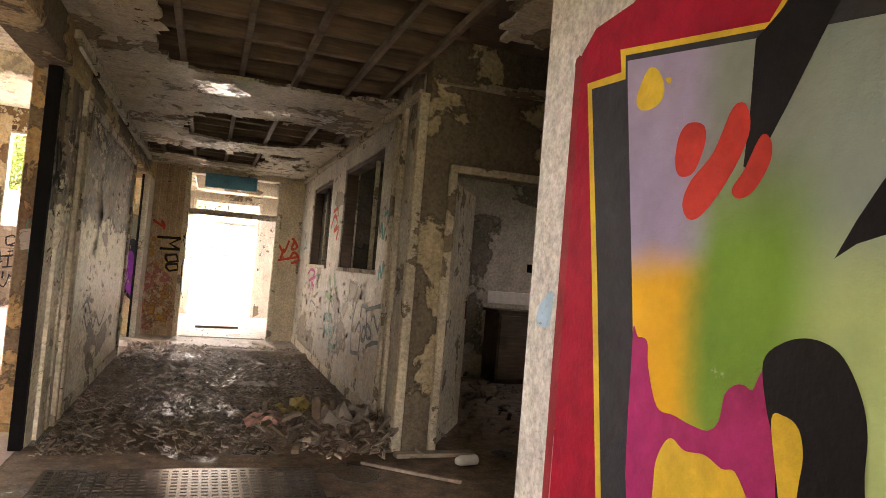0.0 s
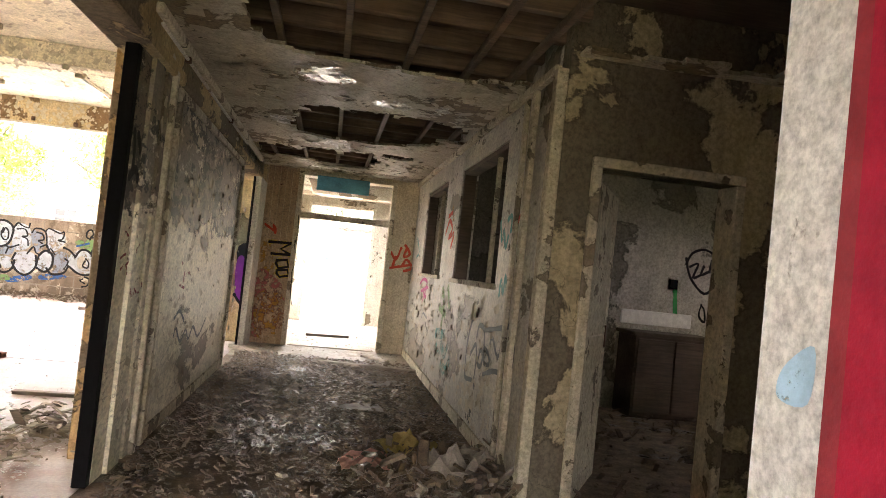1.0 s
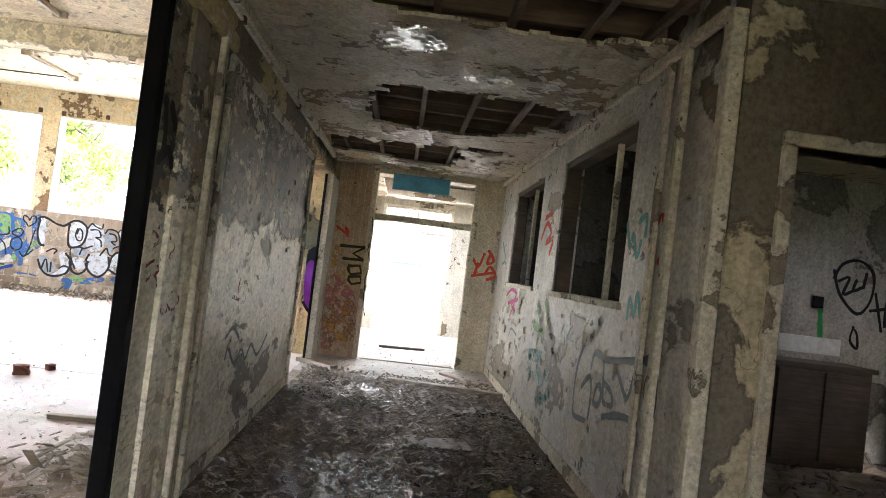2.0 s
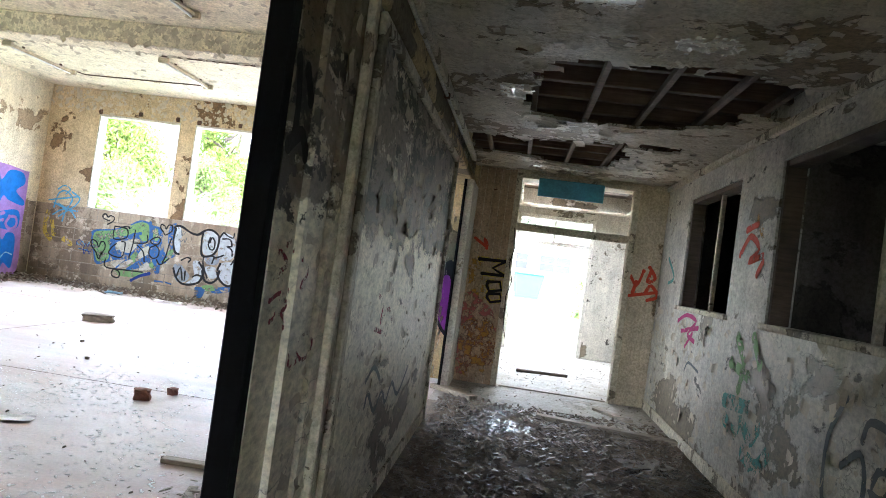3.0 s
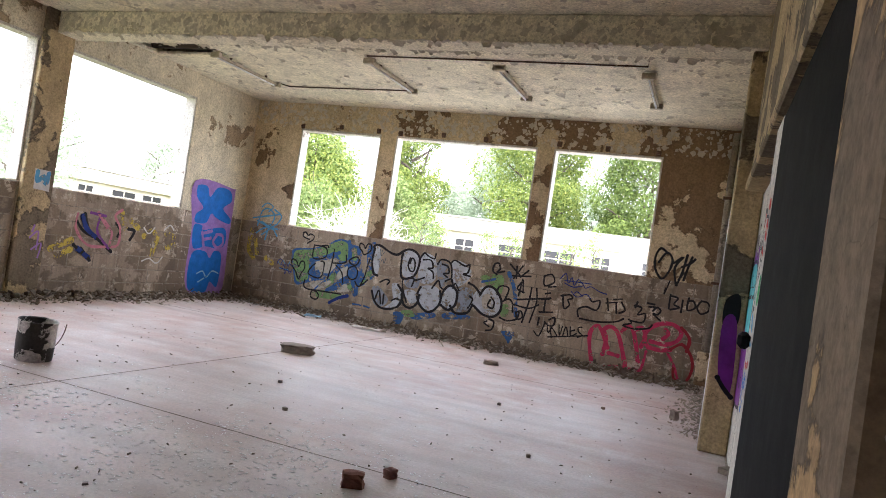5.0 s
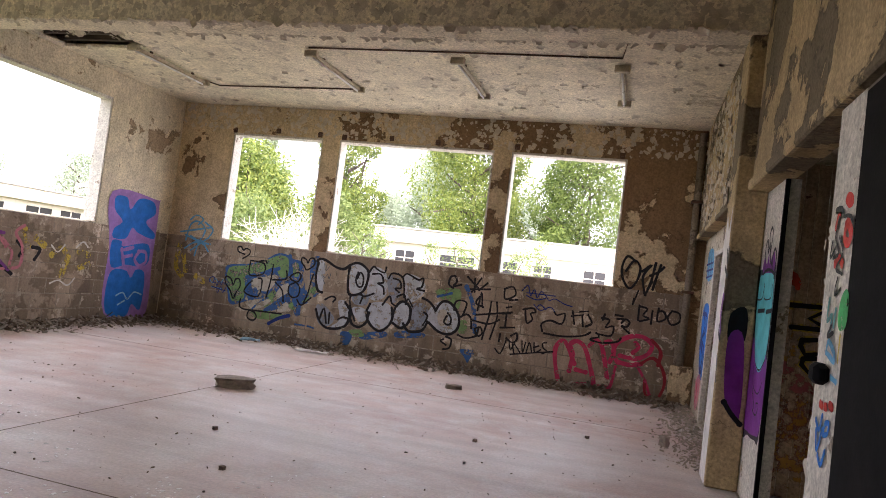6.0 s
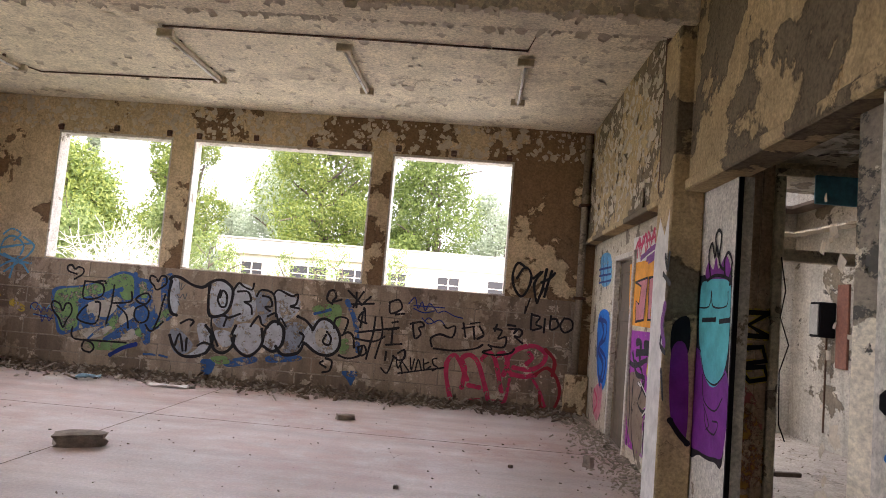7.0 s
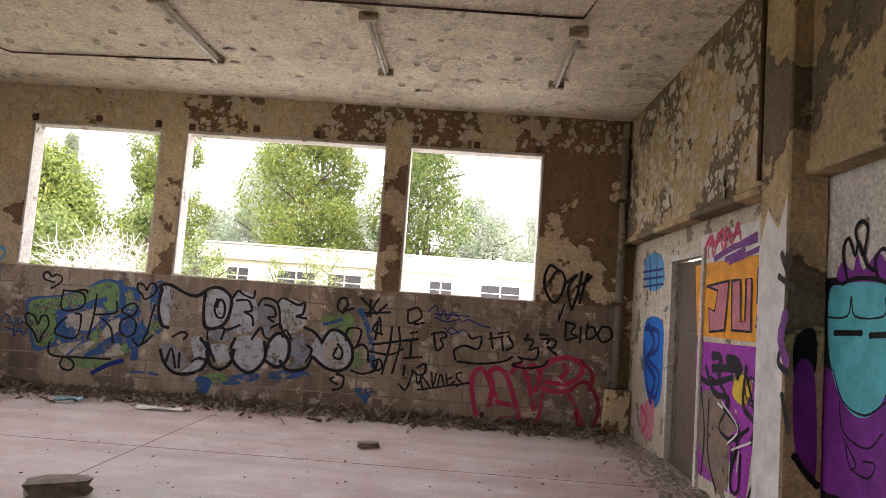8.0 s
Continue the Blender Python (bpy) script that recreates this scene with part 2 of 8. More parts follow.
def leaf_material(name, a, b):
    m, n, l, p = nodes_of(name)
    g = n.new("ShaderNodeNewGeometry")
    c = ramp(n, l, g.outputs["Random Per Island"], (0.0, a), (1.0, b))
    l.new(c, p.inputs["Base Color"])
    p.inputs["Roughness"].default_value = 0.6
    t = n.new("ShaderNodeBsdfTranslucent")
    l.new(c, t.inputs["Color"])
    x = n.new("ShaderNodeMixShader")
    x.inputs[0].default_value = 0.45
    l.new(p.outputs[0], x.inputs[1])
    l.new(t.outputs[0], x.inputs[2])
    l.new(x.outputs[0], n["Material Output"].inputs["Surface"])
    return m


def block_material():
    """Painted concrete block: each one a little different, with flaking render left on it."""
    m, n, l, p = nodes_of("painted_block")
    v = coords(n, l)
    o = n.new("ShaderNodeObjectInfo")
    a = noise_of(n, l, v, 1.3, 9, 0.65, 0.3)
    d = noise_of(n, l, v, 4.5, 9, 0.7)
    f = noise_of(n, l, v, 50, 5, 0.7)
    c = mixc(n, l, ramp(n, l, a, (0.47, 0.0), (0.50, 1.0)), (0.26, 0.195, 0.135), (0.44, 0.345, 0.25))
    c = mixc(n, l, ramp(n, l, d, (0.575, 0.0), (0.595, 1.0)), c, (0.66, 0.56, 0.43))
    c = mixc(n, l, 1.0, c, ramp(n, l, o.outputs["Random"], (0.0, 0.82), (1.0, 1.12)), "MULTIPLY")
    c = mixc(n, l, 1.0, c, ramp(n, l, f, (0.3, 0.7), (0.7, 1.1)), "MULTIPLY")
    s = noise_of(n, l, coords(n, l, (5, 5, 0.3)), 1.3, 6, 0.6)
    c = mixc(n, l, 0.45, c, ramp(n, l, s, (0.4, 0.4), (0.62, 1.0)), "MULTIPLY")
    l.new(c, p.inputs["Base Color"])
    p.inputs["Roughness"].default_value = 0.9
    l.new(bump(n, l, f, 0.5, 0.005), p.inputs["Normal"])
    return m


def mural_material():
    """Sprayed blends: lilac above, amber below, leaf green to the far side, pale mint beyond."""
    m, n, l, p = nodes_of("sprayed_blend")
    g = n.new("ShaderNodeNewGeometry")
    sep = n.new("ShaderNodeSeparateXYZ")
    l.new(g.outputs["Position"], sep.inputs[0])
    v = coords(n, l)
    wob = noise_of(n, l, v, 4, 6, 0.6)

    def line(sock, lo, hi):
        r = n.new("ShaderNodeMapRange")
        r.interpolation_type = "SMOOTHSTEP"
        r.inputs[1].default_value, r.inputs[2].default_value = lo, hi
        a = n.new("ShaderNodeMath")
        a.operation = "MULTIPLY_ADD"
        l.new(wob, a.inputs[0])
        a.inputs[1].default_value = 0.12
        l.new(sock, a.inputs[2])
        l.new(a.outputs[0], r.inputs[0])
        return r.outputs[0]

    low = line(sep.outputs[2], 1.36, 1.50)
    c = mixc(n, l, low, (0.78, 0.44, 0.025), (0.36, 0.31, 0.47))
    green = mixc(n, l, line(sep.outputs[2], 1.45, 1.75), (0.17, 0.34, 0.05), (0.25, 0.30, 0.265))
    mint = mixc(n, l, line(sep.outputs[2], 1.3, 1.6), (0.46, 0.62, 0.28), (0.28, 0.36, 0.345))
    side = mixc(n, l, line(sep.outputs[1], 1.22, 1.02), green, mint)
    c = mixc(n, l, line(sep.outputs[1], 1.56, 1.38), c, side)
    worn = ramp(n, l, noise_of(n, l, v, 9, 9, 0.75), (0.66, 0.0), (0.68, 0.5))
    c = mixc(n, l, worn, c, (0.55, 0.52, 0.46))
    c = mixc(n, l, 1.0, c, ramp(n, l, wob, (0.3, 0.8), (0.7, 1.08)), "MULTIPLY")
    l.new(c, p.inputs["Base Color"])
    p.inputs["Roughness"].default_value = 0.6
    p.inputs["Specular IOR Level"].default_value = 0.14
    l.new(bump(n, l, noise_of(n, l, v, 18, 7, 0.65), 0.5, 0.009, bump(n, l, noise_of(n, l, v, 45, 6, 0.7), 0.4, 0.005)), p.inputs["Normal"])
    return m


PAINTS = {
    "blue": (0.05, 0.13, 0.33), "green": (0.2, 0.33, 0.13), "paleplaster": (0.5, 0.45, 0.37), "black": (0.02, 0.02, 0.022),
    "navy": (0.02, 0.04, 0.2), "silver": (0.48, 0.51, 0.55), "pink": (0.55, 0.05, 0.12), "darkred": (0.3, 0.03, 0.04),
    "skyblue": (0.12, 0.36, 0.6), "paleblue": (0.40, 0.60, 0.74), "yellow": (0.72, 0.5, 0.05), "blue2": (0.02, 0.17, 0.56), "lilac": (0.36, 0.2, 0.5),
    "purple": (0.2, 0.06, 0.25), "pinkdull": (0.55, 0.2, 0.24), "orange": (0.80, 0.34, 0.03), "magenta": (0.36, 0.05, 0.38),
    "whitewash": (0.66, 0.64, 0.6), "taupe": (0.25, 0.19, 0.14), "ink": (0.012, 0.011, 0.014), "violet": (0.2, 0.035, 0.26),
    "cyan": (0.1, 0.48, 0.52), "red": (0.55, 0.07, 0.035), "greytag": (0.13, 0.14, 0.15), "teal": (0.12, 0.32, 0.3),
    "whitesmear": (0.5, 0.46, 0.4), "tealsmear": (0.10, 0.3, 0.26), "yellowsmear": (0.6, 0.45, 0.08), "orangesmear": (0.45, 0.25, 0.06), "maroon": (0.25, 0.05, 0.07), "greenpaint": (0.05, 0.4, 0.12),
    "pinkwash": (0.42, 0.14, 0.13), "greyfill": (0.27, 0.30, 0.35), "redm": (0.38, 0.008, 0.035), "greym": (0.04, 0.041, 0.048), "inkm": (0.012, 0.011, 0.013), "redblob": (0.58, 0.05, 0.04), "magentam": (0.42, 0.03, 0.16),
}
GAPS = {"darkred": 0.28, "maroon": 0.52, "pinkwash": 0.5, "greyfill": 0.46, "blue2": 0.3, "lilac": 0.3, "redm": 0.24, "greym": 0.2, "inkm": 0.2, "redblob": 0.2, "magentam": 0.2, "cyan": 0.25, "violet": 0.27, "orange": 0.3, "black": 0.36, "ink": 0.3, "yellow": 0.25, "pink": 0.42, "silver": 0.43, "blue": 0.45, "green": 0.46, "greytag": 0.4, "paleplaster": 0.42, "navy": 0.36, "whitesmear": 0.47, "tealsmear": 0.5, "orangesmear": 0.53, "yellowsmear": 0.5, "whitewash": 0.3}
M_SPRAY = {k: spray("spray_" + k, c, GAPS.get(k, 0.4)) for k, c in PAINTS.items()}
M_SPRAY["gradient"] = mural_material()
M_BLOCK = block_material()
M_FLOOR = floor_material()
M_WET = wet_floor_material()
M_DUSTFLOOR = plaster("pale_dusty_concrete", (0.54, 0.48, 0.40), (0.46, 0.40, 0.32), (0.36, 0.30, 0.23), 0.42, 0.3, 1.6, 0.7, 0.5, 0.72)
M_RUST = plain("rusty_iron", (0.12, 0.06, 0.035), 0.8, 0.5, 20)
M_STEEL = plain("dull_steel", (0.32, 0.31, 0.29), 0.5, 0.4, 14, 0.6)
M_MURALWALL = plaster("white_painted_wall", (0.74, 0.72, 0.67), (0.60, 0.56, 0.50), (0.34, 0.28, 0.22), 0.34, 0.15, 2.4, 0.7, deep_at=0.70, dots=0.15)
M_DOORGREY = plain("grey_door_paint", (0.13, 0.098, 0.065), 0.85, 0.35, 5)
M_BRICK = plain("broken_brick", (0.26, 0.11, 0.075), 0.9, 0.4, 18)
M_BLOCKBIT = plain("broken_concrete", (0.30, 0.25, 0.20), 0.9, 0.4, 14)
M_CHIP = plain("pale_chips", (0.86, 0.85, 0.82), 0.8, 0.2, 20)
M_LITTER = plain("brown_litter", (0.19, 0.14, 0.095), 0.9, 0.6, 12)
M_WETLITTER = plain("wet_litter", (0.23, 0.17, 0.115), 0.45, 0.6, 12)
M_LITTER2 = plain("grey_plaster_flakes", (0.42, 0.37, 0.3), 0.9, 0.5, 12)
M_FLAKE = plain("paint_flakes", (0.60, 0.53, 0.41), 0.8, 0.3, 10)
M_SIGN = plain("faded_blue_board", (0.10, 0.36, 0.50), 0.6, 0.4, 5)
M_LAMP = plain("cream_lamp_metal", (0.52, 0.44, 0.30), 0.6, 0.4, 14)
M_BLUEFILM = plain("blue_plastic", (0.30, 0.52, 0.66), 0.35, 0.4, 22)
M_TUBE = plain("dusty_tube", (0.75, 0.75, 0.72), 0.35, 0.15, 10)
M_GLOSS = plain("wet_gloss_paint", (0.72, 0.68, 0.60), 0.3, 0.25, 12)
M_CARD = plain("yellow_card", (0.45, 0.34, 0.12), 0.8, 0.3, 10)
M_PAPER = plain("dirty_paper", (0.36, 0.31, 0.25), 0.8, 0.45, 8)
M_PINKCARD = plain("pink_card", (0.55, 0.3, 0.24), 0.8, 0.3, 8)
M_BARK = wood("bark", (0.13, 0.105, 0.08), 0.9, "z")
M_TWIG = plain("bleached_twigs", (0.52, 0.49, 0.45), 0.9, 0.2, 10)
M_SHADEPANEL = plain("shade_panel", (0.02, 0.02, 0.022), 0.5, 0.2, 4)
M_SKIP = plain("green_metal", (0.03, 0.24, 0.12), 0.5, 0.3, 4)
# the third, palest green has the haze of distance mixed into its colour
M_LEAF = [leaf_material("leaf_mid_green", (0.06, 0.105, 0.02), (0.19, 0.25, 0.055)), leaf_material("leaf_yellow_green", (0.07, 0.12, 0.02), (0.25, 0.30, 0.06)), leaf_material("leaf_haze_grey_green", (0.22, 0.27, 0.18), (0.36, 0.42, 0.29)), leaf_material("leaf_bright", (0.08, 0.13, 0.03), (0.23, 0.29, 0.09))]

# ---- building helpers ----
def finish(name, bm, mat, parent=None, label="", smooth=False):
    me = bpy.data.meshes.new(name)
    bm.normal_update()
    bm.to_mesh(me)
    bm.free()
    if mat is not None:
        me.materials.append(mat)
    if smooth:
        for f in me.polygons:
            f.use_smooth = True
    ob = new(name, me)
    if parent is not None:
        ob.parent = parent
    if label:
        ob["label"] = label
    return ob


def part(name, bm, mat, parent, label="", smooth=False):
    return finish(name, bm, mat, parent, label, smooth)


def thing(name, label, category, at=(0, 0, 0), group="", rz=0.0, kind=""):
    ob = new(name)
    ob.empty_display_size = 0.1
    ob.matrix_basis = pose(*at, 0, 0, rz)
    return tagged(ob, label, category, group, kind)


def box(bm, x0, x1, y0, y1, z0, z1, bevel=0.0):
    made = bmesh.ops.create_cube(bm, size=1.0)
    vs = made["verts"]
    for v in vs:
        v.co = Vector((x0 + (v.co.x + 0.5) * (x1 - x0), y0 + (v.co.y + 0.5) * (y1 - y0), z0 + (v.co.z + 0.5) * (z1 - z0)))
    if bevel:
        es = list({e for v in vs for e in v.link_edges})
        bmesh.ops.bevel(bm, geom=es, offset=bevel, segments=1, affect="EDGES")
    return vs


def boxed(*spans, bevel=0.0):
    bm = bmesh.new()
    for s in spans:
        box(bm, *s, bevel=bevel)
    return bm


def wall(name, mat, axis, p0, p1, d0, d1, z0, z1, openings=(), label="", category="wall"):
    """A wall that runs along axis from p0 to p1, between d0 and d1 across; openings: (p, p, z, z)."""
    bm = bmesh.new()
    ps = sorted({p0, p1, *(v for o in openings for v in o[:2] if p0 < v < p1)})
    for a, b in zip(ps, ps[1:]):
        holes = sorted((o[2], o[3]) for o in openings if o[0] <= a + 1e-6 and o[1] >= b - 1e-6)
        z = z0
        for lo, hi in holes + [(z1, z1)]:
            if lo > z + 1e-4:
                box(bm, *((a, b, d0, d1) if axis == "x" else (d0, d1, a, b)), z, lo)
            z = max(z, hi)
    bmesh.ops.remove_doubles(bm, verts=bm.verts, dist=1e-5)
    ob = finish(name, bm, mat)
    return tagged(ob, label, category, kind="structure")


# ---- large structure ----
ROOM_H, CORR_H = 3.96, 2.68
tagged(finish("ground", boxed((-400, 400, -400, 900, -0.6, -0.15)), plain("rough_grass", (0.16, 0.17, 0.08), 0.95, 0.5, 0.8)), "overgrown grass and pale hardstanding outside", "ground", kind="structure")
tagged(finish("forecourt", boxed((-7, 30, 15.96, 47.9, -0.3, -0.06)), plain("pale_concrete_yard", (0.68, 0.66, 0.6), 0.9, 0.25, 1.5)), "pale concrete yard with moss outside the door", "pavement", kind="structure")
floor_room = tagged(finish("floor_room", boxed((-10.06, -0.99, -3, 15.7, -0.3, 0.0)), M_FLOOR), "dusty pinkish-grey concrete floor with fine joints", "floor", kind="structure")
tagged(finish("floor_lobby", boxed((-0.99, 5.7, 9.9, 15.7, -0.3, -0.003)), M_DUSTFLOOR), "pale dusty concrete floor beyond the corridor", "floor", kind="structure")
floor_corr = tagged(finish("floor_corridor", boxed((-0.99, 5.7, -3, 9.9, -0.3, -0.004)), M_WET), "wet dirty corridor floor", "floor", kind="structure")
W_N = [(-8.98, -7.24, 1.55, 3.47), (-6.93, -4.26, 1.55, 3.47), (-3.98, -2.22, 1.55, 3.47)]
DOOR_OUT = (-0.38, 1.07, 0.0, 2.55)
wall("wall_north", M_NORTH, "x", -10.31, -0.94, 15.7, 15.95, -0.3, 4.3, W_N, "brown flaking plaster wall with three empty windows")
wall("wall_north_lobby", M_CORR_R, "x", -0.94, 5.9, 15.7, 15.95, -0.3, 4.3, [DOOR_OUT], "peeling pale lobby wall with an outer doorway")
# the third window is out of view, added to brighten the room
W_W = [(11.41, 14.0, 1.55, 3.55), (8.2, 10.95, 1.55, 3.55), (4.6, 7.8, 1.2, 3.6)]
wall("wall_west", M_WEST, "y", -3.2, 15.7, -10.31, -10.06, -0.3, 4.3, W_W, "pale cream plaster wall with empty windows, the nearest added for light")
# the doorway behind the camera is added to let light into the corridor
wall("wall_south", M_WEST, "x", -10.31, 5.9, -3.25, -3.0, -0.3, 4.3, [(-0.9, 1.15, 0.0, 1.95)], "plain cream plaster wall with an added doorway for light")
# between room and corridor
# partition short of y 3.5 is unseen; its edge is set to shape mural light
wall("wall_partition", M_CORR, "y", -3.0, 8.76, -1.08, -0.93, 0.0, 2.38, [(2.2, 5.27, 0, 2.38)], "mouldy cream plaster partition along the corridor")
wall("wall_partition_upper", M_EAST, "y", -3.0, 11.2, -1.1, -0.93, 2.38, 4.3, (), "flaking ochre plaster wall above the openings")
wall("wall_east", M_TRIM, "y", 11.57, 15.7, -1.0, -0.88, 0.0, 2.38, [(13.15, 14.12, 0, 2.06)], "painted lower wall with a doorway")
wall("wall_east_upper", M_EAST, "y", 11.2, 15.7, -1.12, -0.88, 2.38, 4.3, (), "flaking ochre plaster wall above a ledge")
wall("wall_partition_stub", M_WHITEPOST, "y", 10.53, 11.57, -0.97, -0.87, 0.0, 2.38, (), "white plaster wall end with a painted figure")
# corridor
wall("wall_corridor", M_CORR_R, "y", 4.8, 11.42, 1.43, 1.6, 0.0, 4.3, [(5.93, 7.75, 1.27, 2.40), (8.6, 10.2, 1.28, 2.40)], "stained white plaster wall with two window openings")
wall("wall_side_door", M_GREYWALL, "x", 1.43, 5.7, 4.65, 4.8, 0.0, 4.3, [(1.67, 2.55, 0, 2.04)], "bare grey plaster wall with a doorway")
wall("wall_mural", M_MURALWALL, "y", -3.0, 2.35, 1.2, 1.4, 0.0, 4.3, (), "wall with a bright painted mural")
wall("wall_alcove", M_DARKROOM, "y", 1.0, 4.65, 3.6, 3.75, 0.0, 4.3, (), "dark plaster wall")
wall("wall_alcove_back", M_DARKROOM, "x", 1.4, 3.6, 2.2, 2.35, 0.0, 4.3, (), "dark plaster wall")
wall("wall_dark_room", M_DARKROOM, "x", 2.87, 5.7, 8.2, 8.3, 0.0, 4.3, (), "grey-white plaster wall with black tags")
# this stretch and the outer wall take the room's shade as dark plaster
wall("wall_soot", M_SHADED, "x", 1.6, 2.87, 8.2, 8.3, 0.0, 4.3, (), "plaster wall with the room's shade put into its dark colour")
# cross wall added to keep lobby light out of the back room
wall("wall_back_room", M_SHADED, "x", 1.87, 5.7, 11.32, 11.42, 0.0, 4.3, (), "plaster wall with the room's shade put into its dark colour")
wall("wall_outer_east", M_SHADED, "y", -3.2, 15.7, 5.7, 5.95, -0.3, 4.3, [(6.45, 6.95, 1.6, 2.3), (13.0, 14.3, 1.1, 2.4)], "outer wall with window openings, room shade put into its dark plaster")
# corridor end and lobby
wall("wall_end", M_TIMBERCREAM, "x", -0.868, 1.43, 11.32, 11.42, 0.0, 4.3, [(-0.34, 1.015, 0, 2.62)], "cream boarded end wall with an open doorway")
wall("wall_lobby", M_CORR_R, "y", 11.42, 15.7, 1.75, 1.87, 0.0, 4.3, [(13.1, 14.1, 0, 2.05)], "peeling lobby wall with a doorway")
wall("wall_lobby_return", M_CORR_R, "x", 1.60, 1.87, 11.32, 11.42, 0.0, 4.3, (), "peeling lobby wall return")
# ceilings
# unseen opening over the lobby, added to brighten the corridor's far end
tagged(finish("roof", boxed((-10.6, -0.35, -3.5, 16.2, 4.3, 4.5), (1.5, 6.2, -3.5, 16.2, 4.3, 4.5), (-0.35, 1.5, -3.5, 12.2, 4.3, 4.5), (-0.35, 1.5, 15.4, 16.2, 4.3, 4.5)), M_CONC), "flat concrete roof with an added opening for light", "roof", kind="structure")
tagged(finish("beam", boxed((-10.06, -1.1, 11.12, 11.45, 3.66, ROOM_H - 0.002), bevel=0.012), M_CEIL), "flaking cream ceiling beam", "beam", kind="structure")
tagged(finish("pier", boxed((-1.22, -0.975, 11.18, 11.57, 0, 3.66), bevel=0.012), M_EAST), "flaking plaster pier with graffiti", "pier", kind="structure")


def ceiling_sheet(name, mat, x0, x1, y0, y1, z, step, gone, thick=0.03, sag=0.01, label=""):
    """A ceiling lining with ragged holes where gone(x, y) is true, hanging a little unevenly."""
    nx, ny = round((x1 - x0) / step), round((y1 - y0) / step)
    keep = {(i, j) for i in range(nx) for j in range(ny) if not gone(x0 + (i + 0.5) * step, y0 + (j + 0.5) * step)}
    verts, ids, faces = [], {}, []

    def vid(i, j, top):
        key = (i, j, top)
        if key not in ids:
            ids[key] = len(verts)
            x, y = x0 + i * (x1 - x0) / nx, y0 + j * (y1 - y0) / ny
            edge = 0 < i < nx and 0 < j < ny
            full = all((i + a, j + b) in keep for a in (-1, 0) for b in (-1, 0))
            drop = sag * noise.noise((x * 1.1, y * 1.1, z)) + (0.0 if full or not edge else -0.02 * abs(noise.noise((x * 3, y * 3, 4.0))))
            jx = 0.0 if full or not edge else step * 0.45 * noise.noise((x * 9, y * 9, 1.0))
            jy = 0.0 if full or not edge else step * 0.45 * noise.noise((x * 9, y * 9, 7.0))
            verts.append((x + jx, y + jy, z + drop + (thick if top else 0.0)))
        return ids[key]

    for i, j in keep:
        faces.append((vid(i, j, 0), vid(i, j + 1, 0), vid(i + 1, j + 1, 0), vid(i + 1, j, 0)))
        faces.append((vid(i, j, 1), vid(i + 1, j, 1), vid(i + 1, j + 1, 1), vid(i, j + 1, 1)))
        for (di, dj), (a, b) in (((-1, 0), ((0, 1), (0, 0))), ((1, 0), ((1, 0), (1, 1))), ((0, -1), ((0, 0), (1, 0))), ((0, 1), ((1, 1), (0, 1)))):
            if (i + di, j + dj) not in keep:
                p, q = (i + a[0], j + a[1]), (i + b[0], j + b[1])
                faces.append((vid(*p, 1), vid(*p, 0), vid(*q, 0), vid(*q, 1)))
    me = bpy.data.meshes.new(name)
    me.from_pydata(verts, [], faces)
    me.materials.append(mat)
    return tagged(new(name, me), label, "ceiling", kind="structure")


def ragged(x, y, cx, cy, rx, ry, rough=0.28, power=4):
    d = abs((x - cx) / rx) ** power + abs((y - cy) / ry) ** power
    return d ** (1 / power) + rough * (noise.noise((x * 2.3, y * 2.3, 0.7)) + 0.6 * noise.noise((x * 6.5, y * 6.5, 2.0))) < 1.0


def corridor_gone(x, y):
    # the last clause clears the lobby ceiling below the added roof opening
    return (ragged(x, y, 0.52, 4.2, 0.95, 1.3, 0.1, 6) or ragged(x, y, 2.1, 4.0, 0.65, 0.5, 0.3)
            or ragged(x, y, 0.45, 7.68, 0.8, 0.74, 0.16) or ragged(x, y, 1.05, 7.45, 0.48, 0.42, 0.2)
            or ragged(x, y, -0.28, 9.85, 0.72, 0.56, 0.22) or ragged(x, y, 0.22, 9.95, 0.42, 0.78, 0.2) or ragged(x, y, 0.75, 9.2, 0.28, 0.13, 0.2)
            or ragged(x, y, -0.4, 6.86, 0.09, 0.06, 0.2) or ragged(x, y, 3.2, 6.2, 1.1, 1.0, 0.4) or (-0.35 < x < 1.5 and 12.4 < y < 15.3))


ceiling_sheet("ceiling_corridor", M_CORRCEIL, -0.93, 5.7, -3.0, 15.7, CORR_H, 0.06, corridor_gone, 0.025, 0.02, "mouldy corridor ceiling lining with ragged holes")
ceiling_sheet("ceiling_room", M_CEIL, -10.06, -1.1, -3.0, 15.7, ROOM_H, 0.11, lambda x, y: ragged(x, y, -9.25, 12.5, 0.72, 0.34, 0.2), 0.04, 0.012, "flaking cream ceiling with a broken corner")
# boards left out below the added roof opening
tagged(finish("roof_boards", boxed((-0.93, -0.35, -3, 15.7, 3.02, 3.06), (1.5, 5.7, -3, 15.7, 3.02, 3.06), (-0.35, 1.5, -3, 12.4, 3.02, 3.06), (-0.35, 1.5, 15.3, 15.7, 3.02, 3.06)), M_DARKWOOD), "dark boards above the broken ceiling", "ceiling", kind="structure")

# ceiling joists and battens over the corridor
JOIST = boxed((-0.93, 1.43, -0.03, 0.03, 0, 0.16), bevel=0.006)
first = finish("joist", JOIST, M_LATH)
tagged(first, "dark old timber ceiling joist", "joist", "corridor ceiling joists")
first.matrix_basis = pose(0, 2.7, CORR_H + 0.1)
for k in range(1, 21):
    copy_thing(first, pose(0, 2.7 + 0.42 * k, CORR_H + 0.1))
